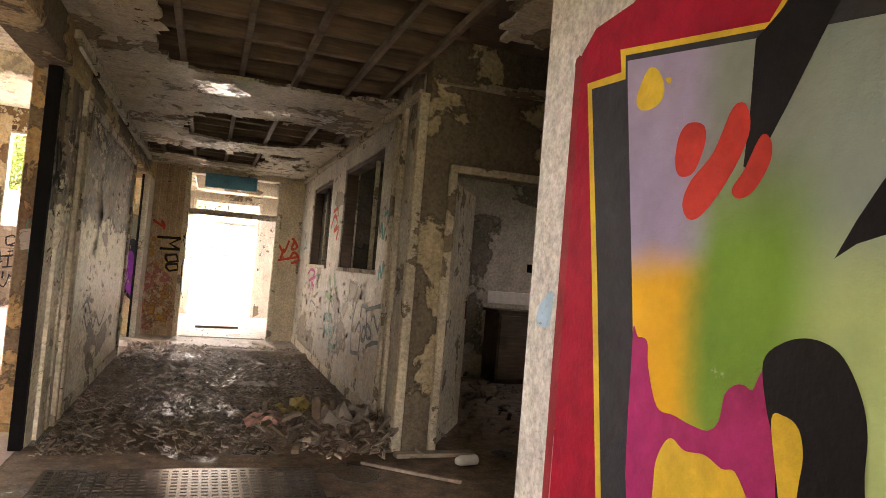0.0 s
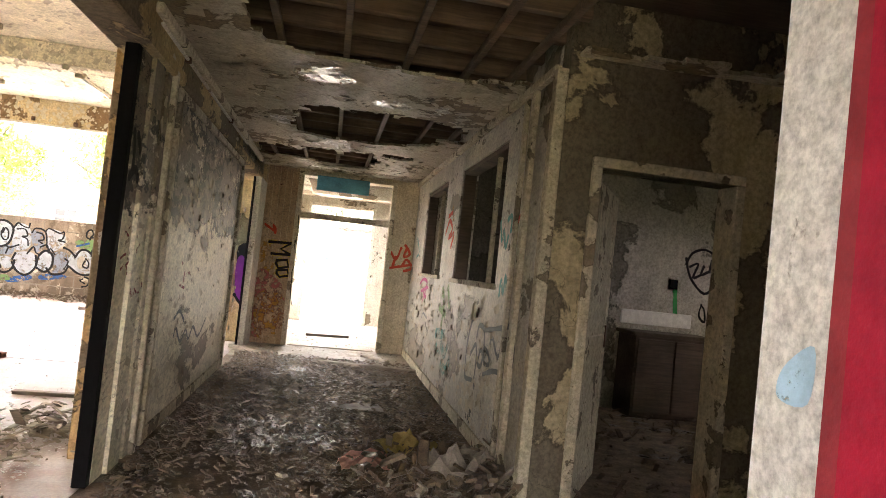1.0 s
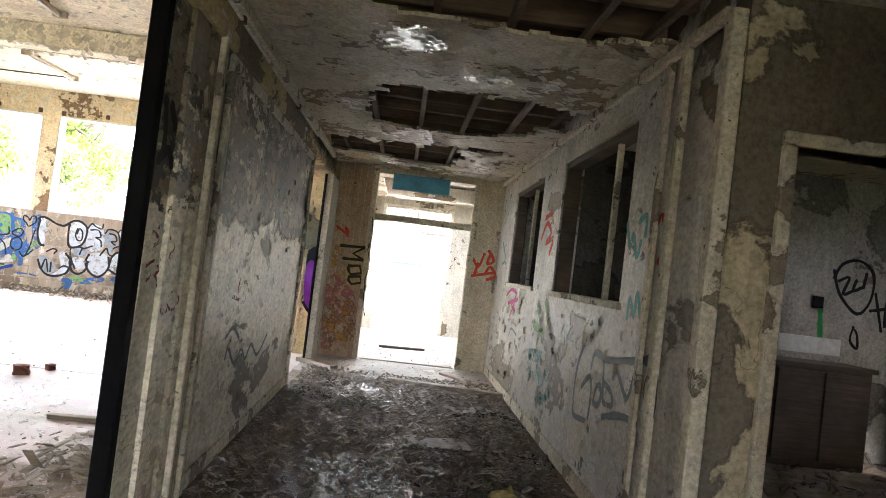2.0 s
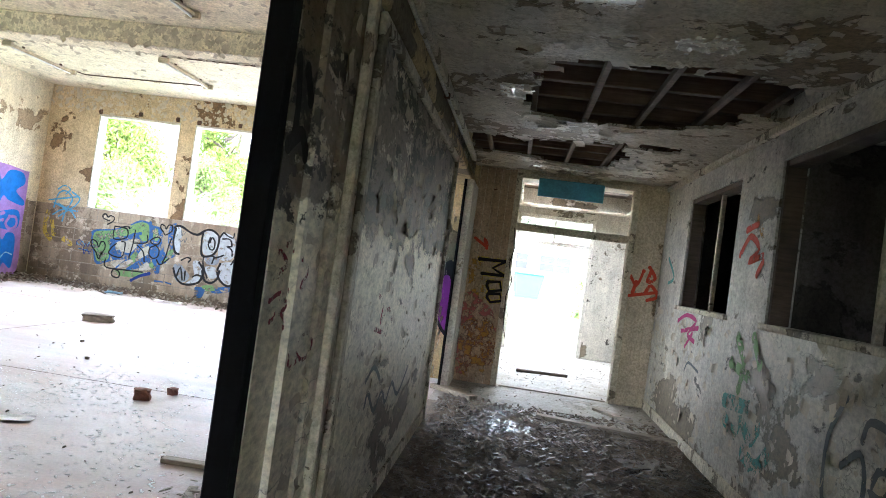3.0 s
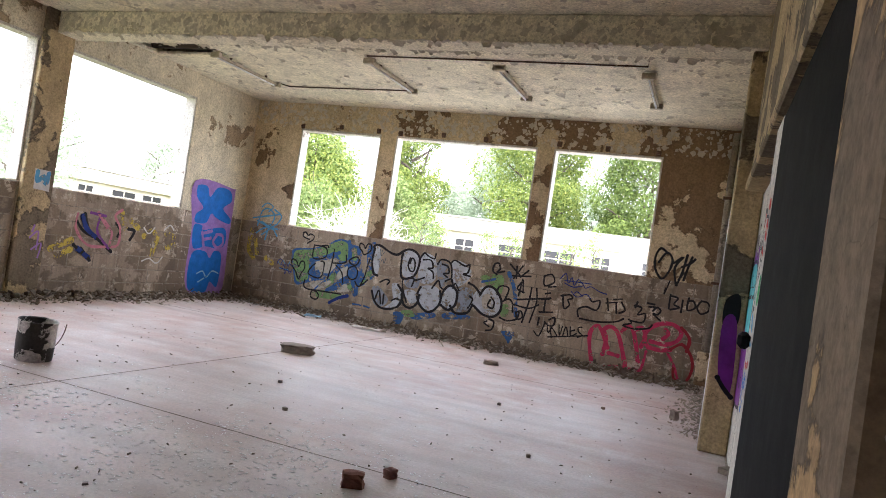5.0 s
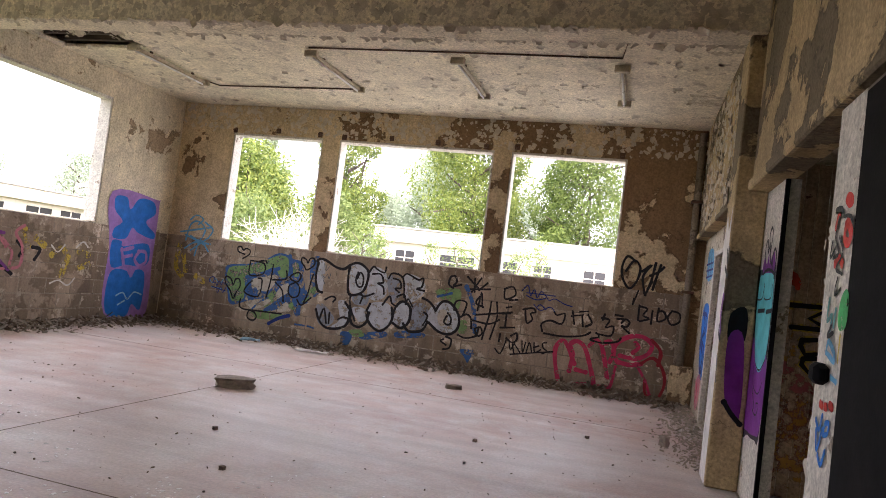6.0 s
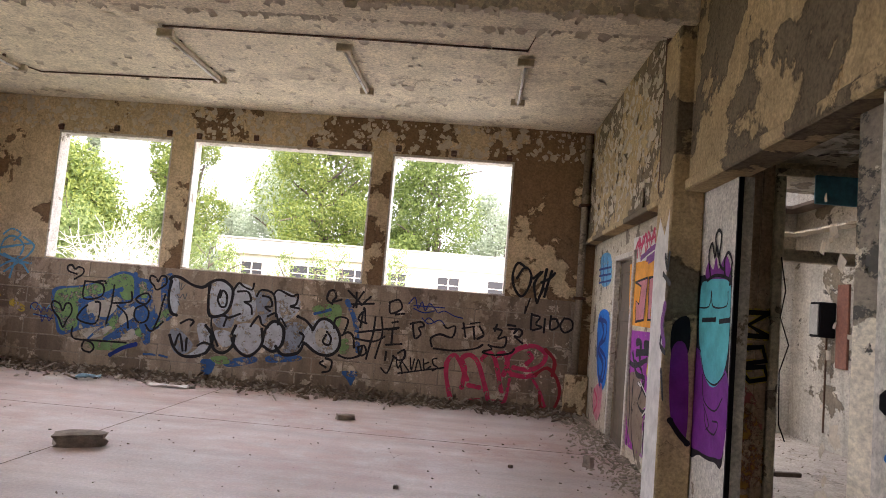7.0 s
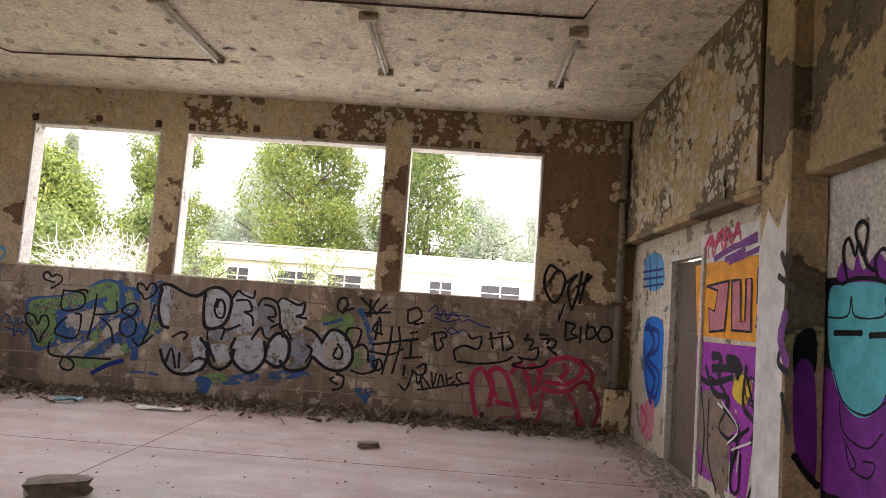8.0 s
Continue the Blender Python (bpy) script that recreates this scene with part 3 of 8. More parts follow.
for k, x in enumerate((-0.72, -0.3, 0.13, 0.55, 0.98, 1.3)):
    ob = tagged(finish("batten", boxed((-0.022, 0.022, 2.4, 11.5, 0, 0.05), bevel=0.005), M_LATH), "thin brown timber ceiling batten", "batten", "corridor ceiling battens")
    ob.matrix_basis = pose(x, 0, CORR_H + 0.05)

# ---- openings: linings, frames, doors ----
def window_lining(name, axis, p0, p1, d0, d1, z0, z1, mat, label, t=0.03):
    """Thin boards round the inside of a window opening: two jambs, head and sill."""
    top = thing(name, label, "window frame", kind="structure")
    def put(part_name, a, b, lo, hi):
        part(part_name, boxed((a, b, d0, d1, lo, hi) if axis == "x" else (d0, d1, a, b, lo, hi), bevel=0.004), mat, top)
    put("jamb", p0, p0 + t, z0 + t, z1 - t)
    put("jamb", p1 - t, p1, z0 + t, z1 - t)
    put("head", p0, p1, z1 - t * 1.3, z1)
    put("sill", p0, p1, z0, z0 + t * 0.6)
    return top


for k, (a, b, lo, hi) in enumerate(W_N):
    window_lining("window_%d" % (k + 1), "x", a, b, 15.71, 15.94, lo, hi, M_WHITEPOST, "empty window opening with flaking white lining")
# window_6 lines the added opening
for k, (a, b, lo, hi) in enumerate(W_W):
    window_lining("window_%d" % (k + 4), "y", a, b, -10.30, -10.07, lo, hi, M_WHITEPOST, "wide empty window opening with pale lining")

# rusty bracket stubs over the windows
def stub(at, group):
    bm = bmesh.new()
    box(bm, -0.025, 0.025, -0.06, 0.0, -0.02, 0.02, bevel=0.006)
    box(bm, -0.04, 0.04, -0.02, 0.005, -0.045, 0.045, bevel=0.008)
    for v in bm.verts:
        v.co += 0.008 * noise.noise_vector(v.co * 30 + Vector(at))
    ob = finish("iron_bracket", bm, M_RUST)
    ob.matrix_basis = pose(*at)
    return tagged(ob, "rusty broken iron bracket above the window", "bracket", group)


for x in (-8.95, -8.1, -7.3, -6.85, -6.0, -5.2, -4.4, -3.9, -3.1, -2.3):
    stub((x, 15.7, 3.53 + 0.02 * math.sin(x * 3)), "brackets over the windows")

# west pier between the windows
tagged(finish("pier_west", boxed((-10.055, -9.98, 10.95, 11.41, 0, ROOM_H), bevel=0.012), M_EAST), "stained plaster pier between two windows", "pier", kind="structure")


def door_frame(name, axis, p0, p1, d0, d1, top_z, mat, label, w=0.06):
    top = thing(name, label, "door frame", kind="structure")
    for part_name, a, b, lo, hi in (("jamb", p0, p0 + w, 0, top_z - w), ("jamb", p1 - w, p1, 0, top_z - w), ("head", p0, p1, top_z - w, top_z)):
        part(part_name, boxed((a, b, d0, d1, lo, hi) if axis == "x" else (d0, d1, a, b, lo, hi), bevel=0.006), mat, top)
    return top


def panel_door(name, w, h, mat, at, rz, label, rails=(0.0, 0.9, 1.35)):
    """A timber door leaf, hinged at its origin, with sunk panels, lock and hinges."""
    top = thing(name, label, "door", at, rz=rz, kind="structure")
    part("leaf", boxed((0, w, -0.016, 0.016, 0.01, h)), mat, top)
    part("stile", boxed((0, 0.1, -0.022, 0.022, 0.01, h), bevel=0.004), mat, top)
    part("stile", boxed((w - 0.1, w, -0.022, 0.022, 0.01, h), bevel=0.004), mat, top)
    for z in (*rails, h - 0.13):
        part("rail", boxed((0.1, w - 0.1, -0.0215, 0.0215, max(0.01, z), z + 0.12), bevel=0.004), mat, top)
    part("handle_plate", boxed((w - 0.075, w - 0.035, -0.03, 0.03, 0.92, 1.08), bevel=0.004), M_RUST, top, "rusty handle plate")
    for z in (0.25, h - 0.3):
        part("hinge", boxed((-0.012, 0.02, -0.028, 0.028, z, z + 0.09), bevel=0.003), M_RUST, top, "rusty hinge")
    return top


door_frame("door_frame_1", "y", 13.15, 14.12, -1.03, -0.97, 2.10, M_WHITEPOST, "white painted timber door frame")
panel_door("door_1", 0.84, 2.02, M_DOORGREY, (-0.968, 13.215, 0), 88, "closed grey-brown door with scrawled paint")
door_frame("door_frame_2", "x", 1.62, 2.60, 4.62, 4.83, 2.10, M_TRIM, "peeling cream timber door frame")
panel_door("door_2", 0.86, 2.0, M_TRIM, (1.71, 4.80, 0), 58, "peeling cream door standing open into a dark room")
door_frame("door_frame_3", "y", 13.1, 14.1, 1.72, 1.9, 2.08, M_WHITEPOST, "white lobby door frame")

# ledge and pipes on the room's east side
tagged(finish("ledge", boxed((-1.16, -1.0, 11.57, 15.69, 2.36, 2.42), bevel=0.01), M_EAST), "plaster ledge along the wall", "ledge", kind="structure")
tagged(finish("lintel", boxed((-1.13, -0.90, 0.7, 11.18, 2.381, 2.47), bevel=0.012), M_EAST), "plaster lintel over the openings", "lintel", kind="structure")


def tube(bm, pts, r, sides=8):
    """A bent round bar through the points."""
    rings = []
    pts = [Vector(p) for p in pts]
    for i, p in enumerate(pts):
        d = (pts[min(i + 1, len(pts) - 1)] - pts[max(i - 1, 0)]).normalized()
        u = d.orthogonal().normalized()
        v = d.cross(u)
        rr = r[i] if isinstance(r, (list, tuple)) else r
        rings.append([bm.verts.new(p + (u * math.cos(a) + v * math.sin(a)) * rr) for a in (k * 2 * math.pi / sides for k in range(sides))])
    for a, b in zip(rings, rings[1:]):
        for k in range(sides):
            bm.faces.new((a[k], a[(k + 1) % sides], b[(k + 1) % sides], b[k]))
    bm.faces.new(rings[0][::-1])
    bm.faces.new(rings[-1])


def pipe(name, pts, r, mat, label, category="pipe", clips=()):
    top = thing(name, label, category)
    bm = bmesh.new()
    tube(bm, pts, r)
    part("tube", bm, mat, top, smooth=True)
    for c in clips:
        part("clip", boxed((c[0] - r * 1.6, c[0] + r * 1.6, c[1] - r * 1.6, c[1] + r * 1.6, c[2] - 0.02, c[2] + 0.02), bevel=0.003), M_RUST, top)
    return top


pipe("downpipe", [(-1.19, 15.62, 0.5), (-1.19, 15.62, 2.0), (-1.2, 15.62, 3.9)], 0.05, M_DADO, "grey painted vertical pipe in the corner", clips=((-1.19, 15.62, 1.6), (-1.19, 15.62, 2.9)))
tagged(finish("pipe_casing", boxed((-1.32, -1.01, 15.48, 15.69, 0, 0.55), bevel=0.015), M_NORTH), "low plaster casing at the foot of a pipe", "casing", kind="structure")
pipe("wall_pipe", [(-1.16, 11.75, 2.45), (-1.16, 11.75, 3.0), (-1.16, 11.76, 3.9)], 0.02, M_RUST, "thin rusty conduit on flaking plaster")


# ---- room ceiling: battens, conduit ----
def batten_lamp(at, length):
    """A bare fluorescent batten: spine, two end caps, tube."""
    top = thing("fluorescent_batten", "rusty cream fluorescent batten hanging on the ceiling", "ceiling lamp", at, "ceiling lamps")
    part("spine", boxed((-0.035, 0.035, 0, length, -0.075, -0.035), bevel=0.006), M_LAMP, top)
    for y in (0.0, length - 0.06):
        part("end_cap", boxed((-0.085, 0.085, y, y + 0.06, -0.10, -0.02), bevel=0.008), M_LAMP, top, "rusted cream end cap")
    for y in (0.35, length - 0.35):
        part("bracket", boxed((-0.015, 0.015, y, y + 0.03, -0.04, 0.004)), M_RUST, top)
    bm = bmesh.new()
    tube(bm, [(0, 0.07, -0.09), (0, length - 0.07, -0.09)], 0.013)
    part("tube", bm, M_TUBE, top, "dusty glass tube", True)
    return top


for x, y0, ln in ((-8.60, 12.62, 1.6), (-6.0, 12.65, 1.55), (-4.16, 12.75, 1.5), (-2.3, 12.85, 1.45), (-6.95, 9.0, 1.5), (-4.42, 9.0, 1.5), (-2.3, 9.0, 1.5)):
    batten_lamp((x, y0, ROOM_H + 0.0), ln)
pipe("conduit", [(-6.0, 12.6, 3.945), (-4.2, 12.62, 3.945), (-2.3, 12.66, 3.945), (-2.2, 11.9, 3.945)], 0.011, M_RUST, "thin rusty conduit across the ceiling", "conduit")
pipe("conduit", [(-8.60, 14.2, 3.945), (-8.5, 14.45, 3.945), (-6.0, 14.3, 3.945)], 0.011, M_RUST, "thin rusty conduit across the ceiling", "conduit")
for y in (12.25, 12.5, 12.75):
    tagged(finish("joist", boxed((-10.0, -8.6, y, y + 0.05, ROOM_H + 0.06, ROOM_H + 0.2), bevel=0.005), M_DARKWOOD), "dark joist above the broken ceiling corner", "joist")


# ---- corridor: posts, mouldings, frames ----
post = thing("door_post", "black painted timber post at the partition end", "post", kind="structure")
part("post_face", boxed((-1.03, -0.956, 4.72, 4.778, 0, 2.38), bevel=0.004), M_BLACK, post)
tagged(finish("partition_return", boxed((-0.985, -0.955, 4.781, 5.0, 0, 2.38), (-0.962, -0.93, 4.98, 5.196, 0, 2.38)), M_CORR), "mouldy plaster at the partition end", "wall", kind="structure")
tagged(finish("partition_return_face", boxed((-1.021, -0.986, 4.779, 5.197, 0, 2.38)), M_WHITEPOST), "white painted face of the partition return", "wall", kind="structure")
tagged(finish("wall_end_face", boxed((-1.086, -1.081, 8.402, 8.758, 0.0, 2.375)), M_WHITEPOST), "white painted wall end", "wall", kind="structure")
tagged(finish("junction_box", boxed((-1.15, -1.0865, 8.52, 8.63, 1.14, 1.23), bevel=0.02), M_BLACK), "broken black junction box on a white wall end", "junction box")
tagged(finish("partition_end", boxed((-1.222, -0.961, 5.2, 5.5, 0, 3.95), bevel=0.008), M_PIER), "brown flaking plaster pier at the partition end", "pier", kind="structure")
tagged(finish("black_painted_panel", boxed((-1.086, -1.081, 5.51, 8.40, 0.02, 2.36)), M_BLACK), "wall painted black below the lintel", "wall", kind="structure")


def moulding(name, mat, label, *spans):
    top = thing(name, label, "moulding", kind="structure")
    for s in spans:
        part("strip", boxed(s, bevel=0.006), mat, top)
    return top


moulding("panel_moulding", M_TRIM, "peeling cream timber moulding round a wall panel",
         (-0.93, -0.895, 5.36, 5.42, 0, 2.42), (-0.93, -0.90, 5.56, 5.63, 0, 2.36), (-0.93, -0.90, 5.63, 8.9, 2.30, 2.36), (-0.93, -0.90, 8.9, 8.96, 0, 2.36))
moulding("cornice", M_TRIM, "peeling timber cornice under the corridor ceiling", (-0.93, -0.885, 4.83, 10.6, 2.60, 2.66), (1.385, 1.43, 4.8, 11.3, 2.60, 2.66))
tagged(finish("wall_partition_leaf", boxed((-1.0, -0.93, 8.762, 9.08, 0, 2.38)), M_CORR), "thin end of the corridor partition", "wall", kind="structure")
tagged(finish("wall_partition_over", boxed((-1.0, -0.93, 8.762, 11.31, 2.472, 2.70)), M_CORR), "plaster above the corridor opening", "wall", kind="structure")
pipe("conduit", [(-0.90, 4.9, 2.56), (-0.90, 7.0, 2.555), (-0.90, 8.9, 2.56)], 0.012, M_WHITEPOST, "thin white conduit along the corridor wall", "conduit", ((-0.9, 5.6, 2.558), (-0.9, 7.6, 2.556)))
moulding("pilaster_strip", M_TRIM, "tall cream timber strips on the corridor wall", (1.39, 1.43, 5.20, 5.27, 0, 2.6), (1.40, 1.43, 5.42, 5.48, 0, 2.6), (1.36, 1.43, 4.66, 4.74, 0, 2.6))
moulding("skirting", M_TRIM, "dirty skirting along the corridor", (1.412, 1.43, 5.48, 11.3, 0, 0.11), (-0.93, -0.912, 5.63, 8.9, 0, 0.10))


def corridor_window(name, y0, y1, z0, z1, mullions):
    top = thing(name, "dark timber window frame without glass, broken sill", "window frame", kind="structure")
    for part_name, a, b, lo, hi in (("jamb", y0, y0 + 0.05, z0, z1), ("jamb", y1 - 0.05, y1, z0, z1), ("head", y0 + 0.05, y1 - 0.05, z1 - 0.05, z1), ("sill", y0 - 0.04, y1 + 0.04, z0 - 0.03, z0 + 0.012)):
        part(part_name, boxed((1.40 if part_name == "sill" else 1.445, 1.57, a, b, lo, hi), bevel=0.005), M_TRIM if part_name == "sill" else M_DARKWOOD, top)
    for y in mullions:
        part("mullion", boxed((1.48, 1.52, y - 0.02, y + 0.02, z0 + 0.013, z1 - 0.05), bevel=0.004), M_TRIM, top, "flaking cream mullion")
    return top


corridor_window("window_corridor_1", 5.93, 7.75, 1.27, 2.40, (6.45,))
corridor_window("window_corridor_2", 8.6, 10.2, 1.28, 2.40, (9.3,))

# boarded end wall: each board its own piece
def boards(x0, x1, mat, w=0.098):
    n = round((x1 - x0) / w)
    for k in range(n):
        a = x0 + (x1 - x0) * k / n
        ob = finish("board", boxed((a + 0.003, a + (x1 - x0) / n - 0.003, 11.311, 11.323, 0.0, 2.66), bevel=0.003), mat)
        ob.parent = END_WALL


END_WALL = bpy.data.objects["wall_end"]
boards(-0.866, -0.412, M_BOARDBROWN)
boards(1.088, 1.425, M_TIMBERCREAM)
tagged(finish("jamb_board", boxed((-0.976, -0.945, 10.505, 10.527, 0, 2.375), bevel=0.003), M_BLACK), "black painted board on the wall end", "board")
end_frame = thing("door_frame_4", "cream timber frame with a bare transom bar", "door frame", kind="structure")
for nm, s in (("jamb", (-0.41, -0.338, 11.28, 11.44, 0, 2.57)), ("jamb", (1.013, 1.085, 11.28, 11.44, 0, 2.57)), ("head", (-0.41, 1.085, 11.28, 11.44, 2.571, 2.63)), ("transom", (-0.337, 1.012, 11.30, 11.41, 1.93, 2.02))):
    part(nm, boxed(s, bevel=0.006), M_TRIM, end_frame)
sign = tagged(finish("sign_board", boxed((-0.14, 0.65, 11.25, 11.275, 2.37, 2.59), bevel=0.006), M_SIGN), "faded blue board hung under the ceiling", "sign")
pipe("loose_cable", [(-0.36, 11.27, 1.95), (-0.33, 11.24, 1.7), (-0.37, 11.22, 1.5), (-0.31, 11.2, 1.3), (-0.36, 11.22, 1.1), (-0.34, 11.24, 0.72), (-0.30, 11.22, 0.6)], 0.005, M_BLACK, "thin black cable dangling beside the door frame", "cable")
# lobby and outer door
outer = thing("door_frame_5", "white outer door frame with an empty transom light", "door frame", kind="structure")
for nm, s in (("jamb", (-0.38, -0.31, 15.69, 15.88, 0, 2.55)), ("jamb", (1.0, 1.07, 15.69, 15.88, 0, 2.55)), ("transom", (-0.31, 1.0, 15.72, 15.84, 2.0, 2.08)), ("head", (-0.31, 1.0, 15.72, 15.84, 2.48, 2.55)), ("glazing_bar", (0.32, 0.36, 15.75, 15.80, 2.08, 2.48))):
    part(nm, boxed(s, bevel=0.006), M_WHITEPOST, outer)
meter = thing("meter_box", "dark grey metal meter box with a conduit on the lobby wall", "meter box")
part("case", boxed((1.55, 1.745, 14.55, 14.80, 1.35, 1.78), bevel=0.012), M_BLACK, meter)
part("lid", boxed((1.535, 1.549, 14.57, 14.78, 1.38, 1.75), bevel=0.004), M_STEEL, meter, "dull steel lid")
bm = bmesh.new()
tube(bm, [(1.7, 14.67, 1.35), (1.7, 14.67, 0.2)], 0.012)
part("conduit", bm, M_RUST, meter)
tagged(finish("backboard", boxed((1.72, 1.749, 14.25, 14.5, 1.0, 2.0), bevel=0.005), M_BRICK), "brown timber backboard on the lobby wall", "board")


# ---- concrete blocks of the two dados ----
def block_mesh(w, h, d, seed):
    rnd = random.Random(seed)
    bm = bmesh.new()
    c = 0.009
    back = [bm.verts.new((x, 0, z)) for x, z in ((0, 0), (w, 0), (w, h), (0, h))]
    front = [bm.verts.new((x + rnd.uniform(-0.004, 0.004), -d, z + rnd.uniform(-0.004, 0.004))) for x, z in ((c, c), (w - c, c), (w - c, h - c), (c, h - c))]
    bm.faces.new(front)
    for k in range(4):
        bm.faces.new((back[k], back[(k + 1) % 4], front[(k + 1) % 4], front[k]))
    me = bpy.data.meshes.new("block")
    bm.normal_update()
    bm.to_mesh(me)
    bm.free()
    me.materials.append(M_BLOCK)
    return me


BLOCKS = [block_mesh(0.446, 0.2175, 0.009, s) for s in range(6)]
HALVES = [block_mesh(0.221, 0.2175, 0.009, s) for s in range(3)]


def dado(parent_name, place, length, rows, seed):
    """Courses of blocks in half bond over a length."""
    rnd = random.Random(seed)
    parent = bpy.data.objects[parent_name]
    for r in range(rows):
        u = 0.0
        while u < length - 0.2:
            half = (r % 2 and u == 0.0) or length - u < 0.44
            ob = new("block", rnd.choice(HALVES if half else BLOCKS))
            ob.matrix_basis = place @ pose(u, 0, 0.004 + r * 0.2215)
            ob.parent = parent
            u += 0.2255 if half else 0.4505


for nm, s in (("x", (-10.05, -1.2, 15.694, 15.6995, 0.0, 1.548)), ("y", (-10.0595, -10.054, 8.0, 10.94, 0.0, 1.54)), ("y", (-10.0595, -10.054, 11.42, 15.67, 0.0, 1.54))):
    tagged(finish("dado_render", boxed(s), M_DADO), "grey render between the blocks of the dado", "wall", kind="structure")
dado("wall_north", pose(-10.05, 15.7005, 0), 8.85, 7, 3)
dado("wall_west", pose(-10.0605, 8.0, 0, 0, 0, 90), 2.94, 7, 4)
dado("wall_west", pose(-10.0605, 11.42, 0, 0, 0, 90), 4.25, 7, 5)


# ---- loose things ----
def rock(name, at, size, mat, label, category, seed, rz=0.0):
    """A broken lump: a cut cube with chipped corners."""
    bm = bmesh.new()
    bmesh.ops.create_cube(bm, size=1.0)
    bmesh.ops.subdivide_edges(bm, edges=bm.edges[:], cuts=2, use_grid_fill=True)
    for v in bm.verts:
        n = noise.noise_vector(v.co * 2.1 + Vector((seed, 0, 0)))
        v.co += 0.11 * n + 0.10 * noise.noise_vector(v.co * 6.0)
        v.co = Vector((v.co.x * size[0], v.co.y * size[1], max(v.co.z, -0.5) * size[2] + size[2] * 0.5))
    ob = finish(name, bm, mat)
    ob.matrix_basis = pose(*at, 0, 0, rz)
    return tagged(ob, label, category)


rock("broken_block", (-5.74, 11.56, 0), (0.36, 0.19, 0.1), M_BLOCKBIT, "broken concrete block lying on the floor", "block", 1, 30)
rock("brick_piece", (-3.97, 13.73, 0), (0.2, 0.1, 0.055), M_BLOCKBIT, "flat dark brick lying on the floor", "brick", 2, 25)
rock("brick_lump", (-3.08, 8.1, 0), (0.12, 0.09, 0.085), M_BRICK, "broken red brick lump on the floor", "brick", 3, 30)
rock("brick_lump", (-2.98, 8.4, 0), (0.07, 0.06, 0.055), M_BRICK, "small broken red brick lump on the floor", "brick", 4, 70)
rock("brick_lump", (-1.47, 12.5, 0), (0.06, 0.09, 0.10), M_BLOCKBIT, "brown broken brick standing near the wall", "brick", 5, 40)
for k, (x, y) in enumerate(((-4.3, 9.2), (-5.3, 7.4), (-4.9, 10.0), (-2.4, 9.6), (-6.4, 7.0), (-3.9, 6.6), (-2.2, 12.2), (-3.1, 11.2))):
    rock("rubble_piece", (x, y, 0), (0.035, 0.03, 0.025), M_LITTER, "small dark rubble piece on the floor", "rubble", 10 + k, 37 * k)


def bucket(at):
    top = thing("bucket", "dented metal bucket stained with white paint", "bucket", at, rz=205)
    bm = bmesh.new()
    n = 24
    rows = [(0.0, 0.02), (0.135, 0.0), (0.14, 0.01), (0.15, 0.15), (0.155, 0.32), (0.163, 0.33), (0.163, 0.345), (0.155, 0.345), (0.147, 0.33), (0.135, 0.02), (0.0, 0.02)]
    rings = []
    for r, z in rows[1:-1]:
        rings.append([bm.verts.new((r * math.cos(a) + 0.006 * math.sin(3 * a + z * 9), r * math.sin(a), z + 0.008 * math.cos(a))) for a in (k * 2 * math.pi / n for k in range(n))])
    for a, b in zip(rings, rings[1:]):
        for k in range(n):
            bm.faces.new((a[k], a[(k + 1) % n], b[(k + 1) % n], b[k]))
    bm.faces.new(rings[0][::-1])
    bm.faces.new(rings[-1])
    part("body", bm, M_BUCKET, top, smooth=True)
    bm = bmesh.new()
    tube(bm, [(0.165 * math.cos(a), 0.17 * math.sin(a) * 0.3 - 0.16, 0.31 - 0.26 * math.sin(a)) for a in (k * math.pi / 12 for k in range(13))], 0.005, 6)
    part("handle", bm, M_RUST, top, "thin wire handle", True)
    return top


M_BUCKET = plaster("paint_stained_tin", (0.66, 0.63, 0.58), (0.05, 0.047, 0.042), (0.025, 0.022, 0.02), 0.53, 0.5, 5.0, 0.5)
bucket((-6.6, 8.78, 0))


def plank(name, at, size, rz, mat, label, rx=0.0):
    ob = finish(name, boxed((-size[0] / 2, size[0] / 2, -size[1] / 2, size[1] / 2, 0, size[2]), bevel=0.004), mat)
    ob.matrix_basis = pose(*at, rx, 0, rz)
    return tagged(ob, label, "plank")


M_PLATE = plain("wet_steel_plate", (0.10, 0.085, 0.07), 0.16, 0.4, 5, 0.6)
plank("plank", (0.8, 9.66, 0.0), (1.4, 0.11, 0.045), -11, M_PLANK, "weathered plank lying across the corridor floor")
plank("plank", (-0.78, 10.38, 0.0), (0.62, 0.13, 0.05), -40, M_PLANK, "short weathered plank by the opening")
plank("plank", (0.95, 10.5, 0.0), (0.55, 0.09, 0.03), -55, M_PLANK, "short splintered plank by the end wall")
plank("iron_bar", (0.28, 12.9, 0.0), (0.75, 0.05, 0.04), 10, M_DARKWOOD, "dark bar lying on the lobby floor")
plank("threshold_strip", (0.34, 11.37, 0.0), (1.3, 0.05, 0.012), 0, M_PLANK, "worn threshold strip in the doorway")
plank("batten_offcut", (1.35, 4.15, 0.0), (0.7, 0.03, 0.02), -40, M_PLANK, "thin pale batten on the wet floor")
plank("batten_offcut", (1.65, 4.55, 0.0), (0.6, 0.09, 0.03), 4, M_PLANK, "dirty board on the wet floor")
plank("plank", (-1.95, 6.84, 0.0), (0.5, 0.07, 0.03), 3, M_PLANK, "split grey plank on the room floor")


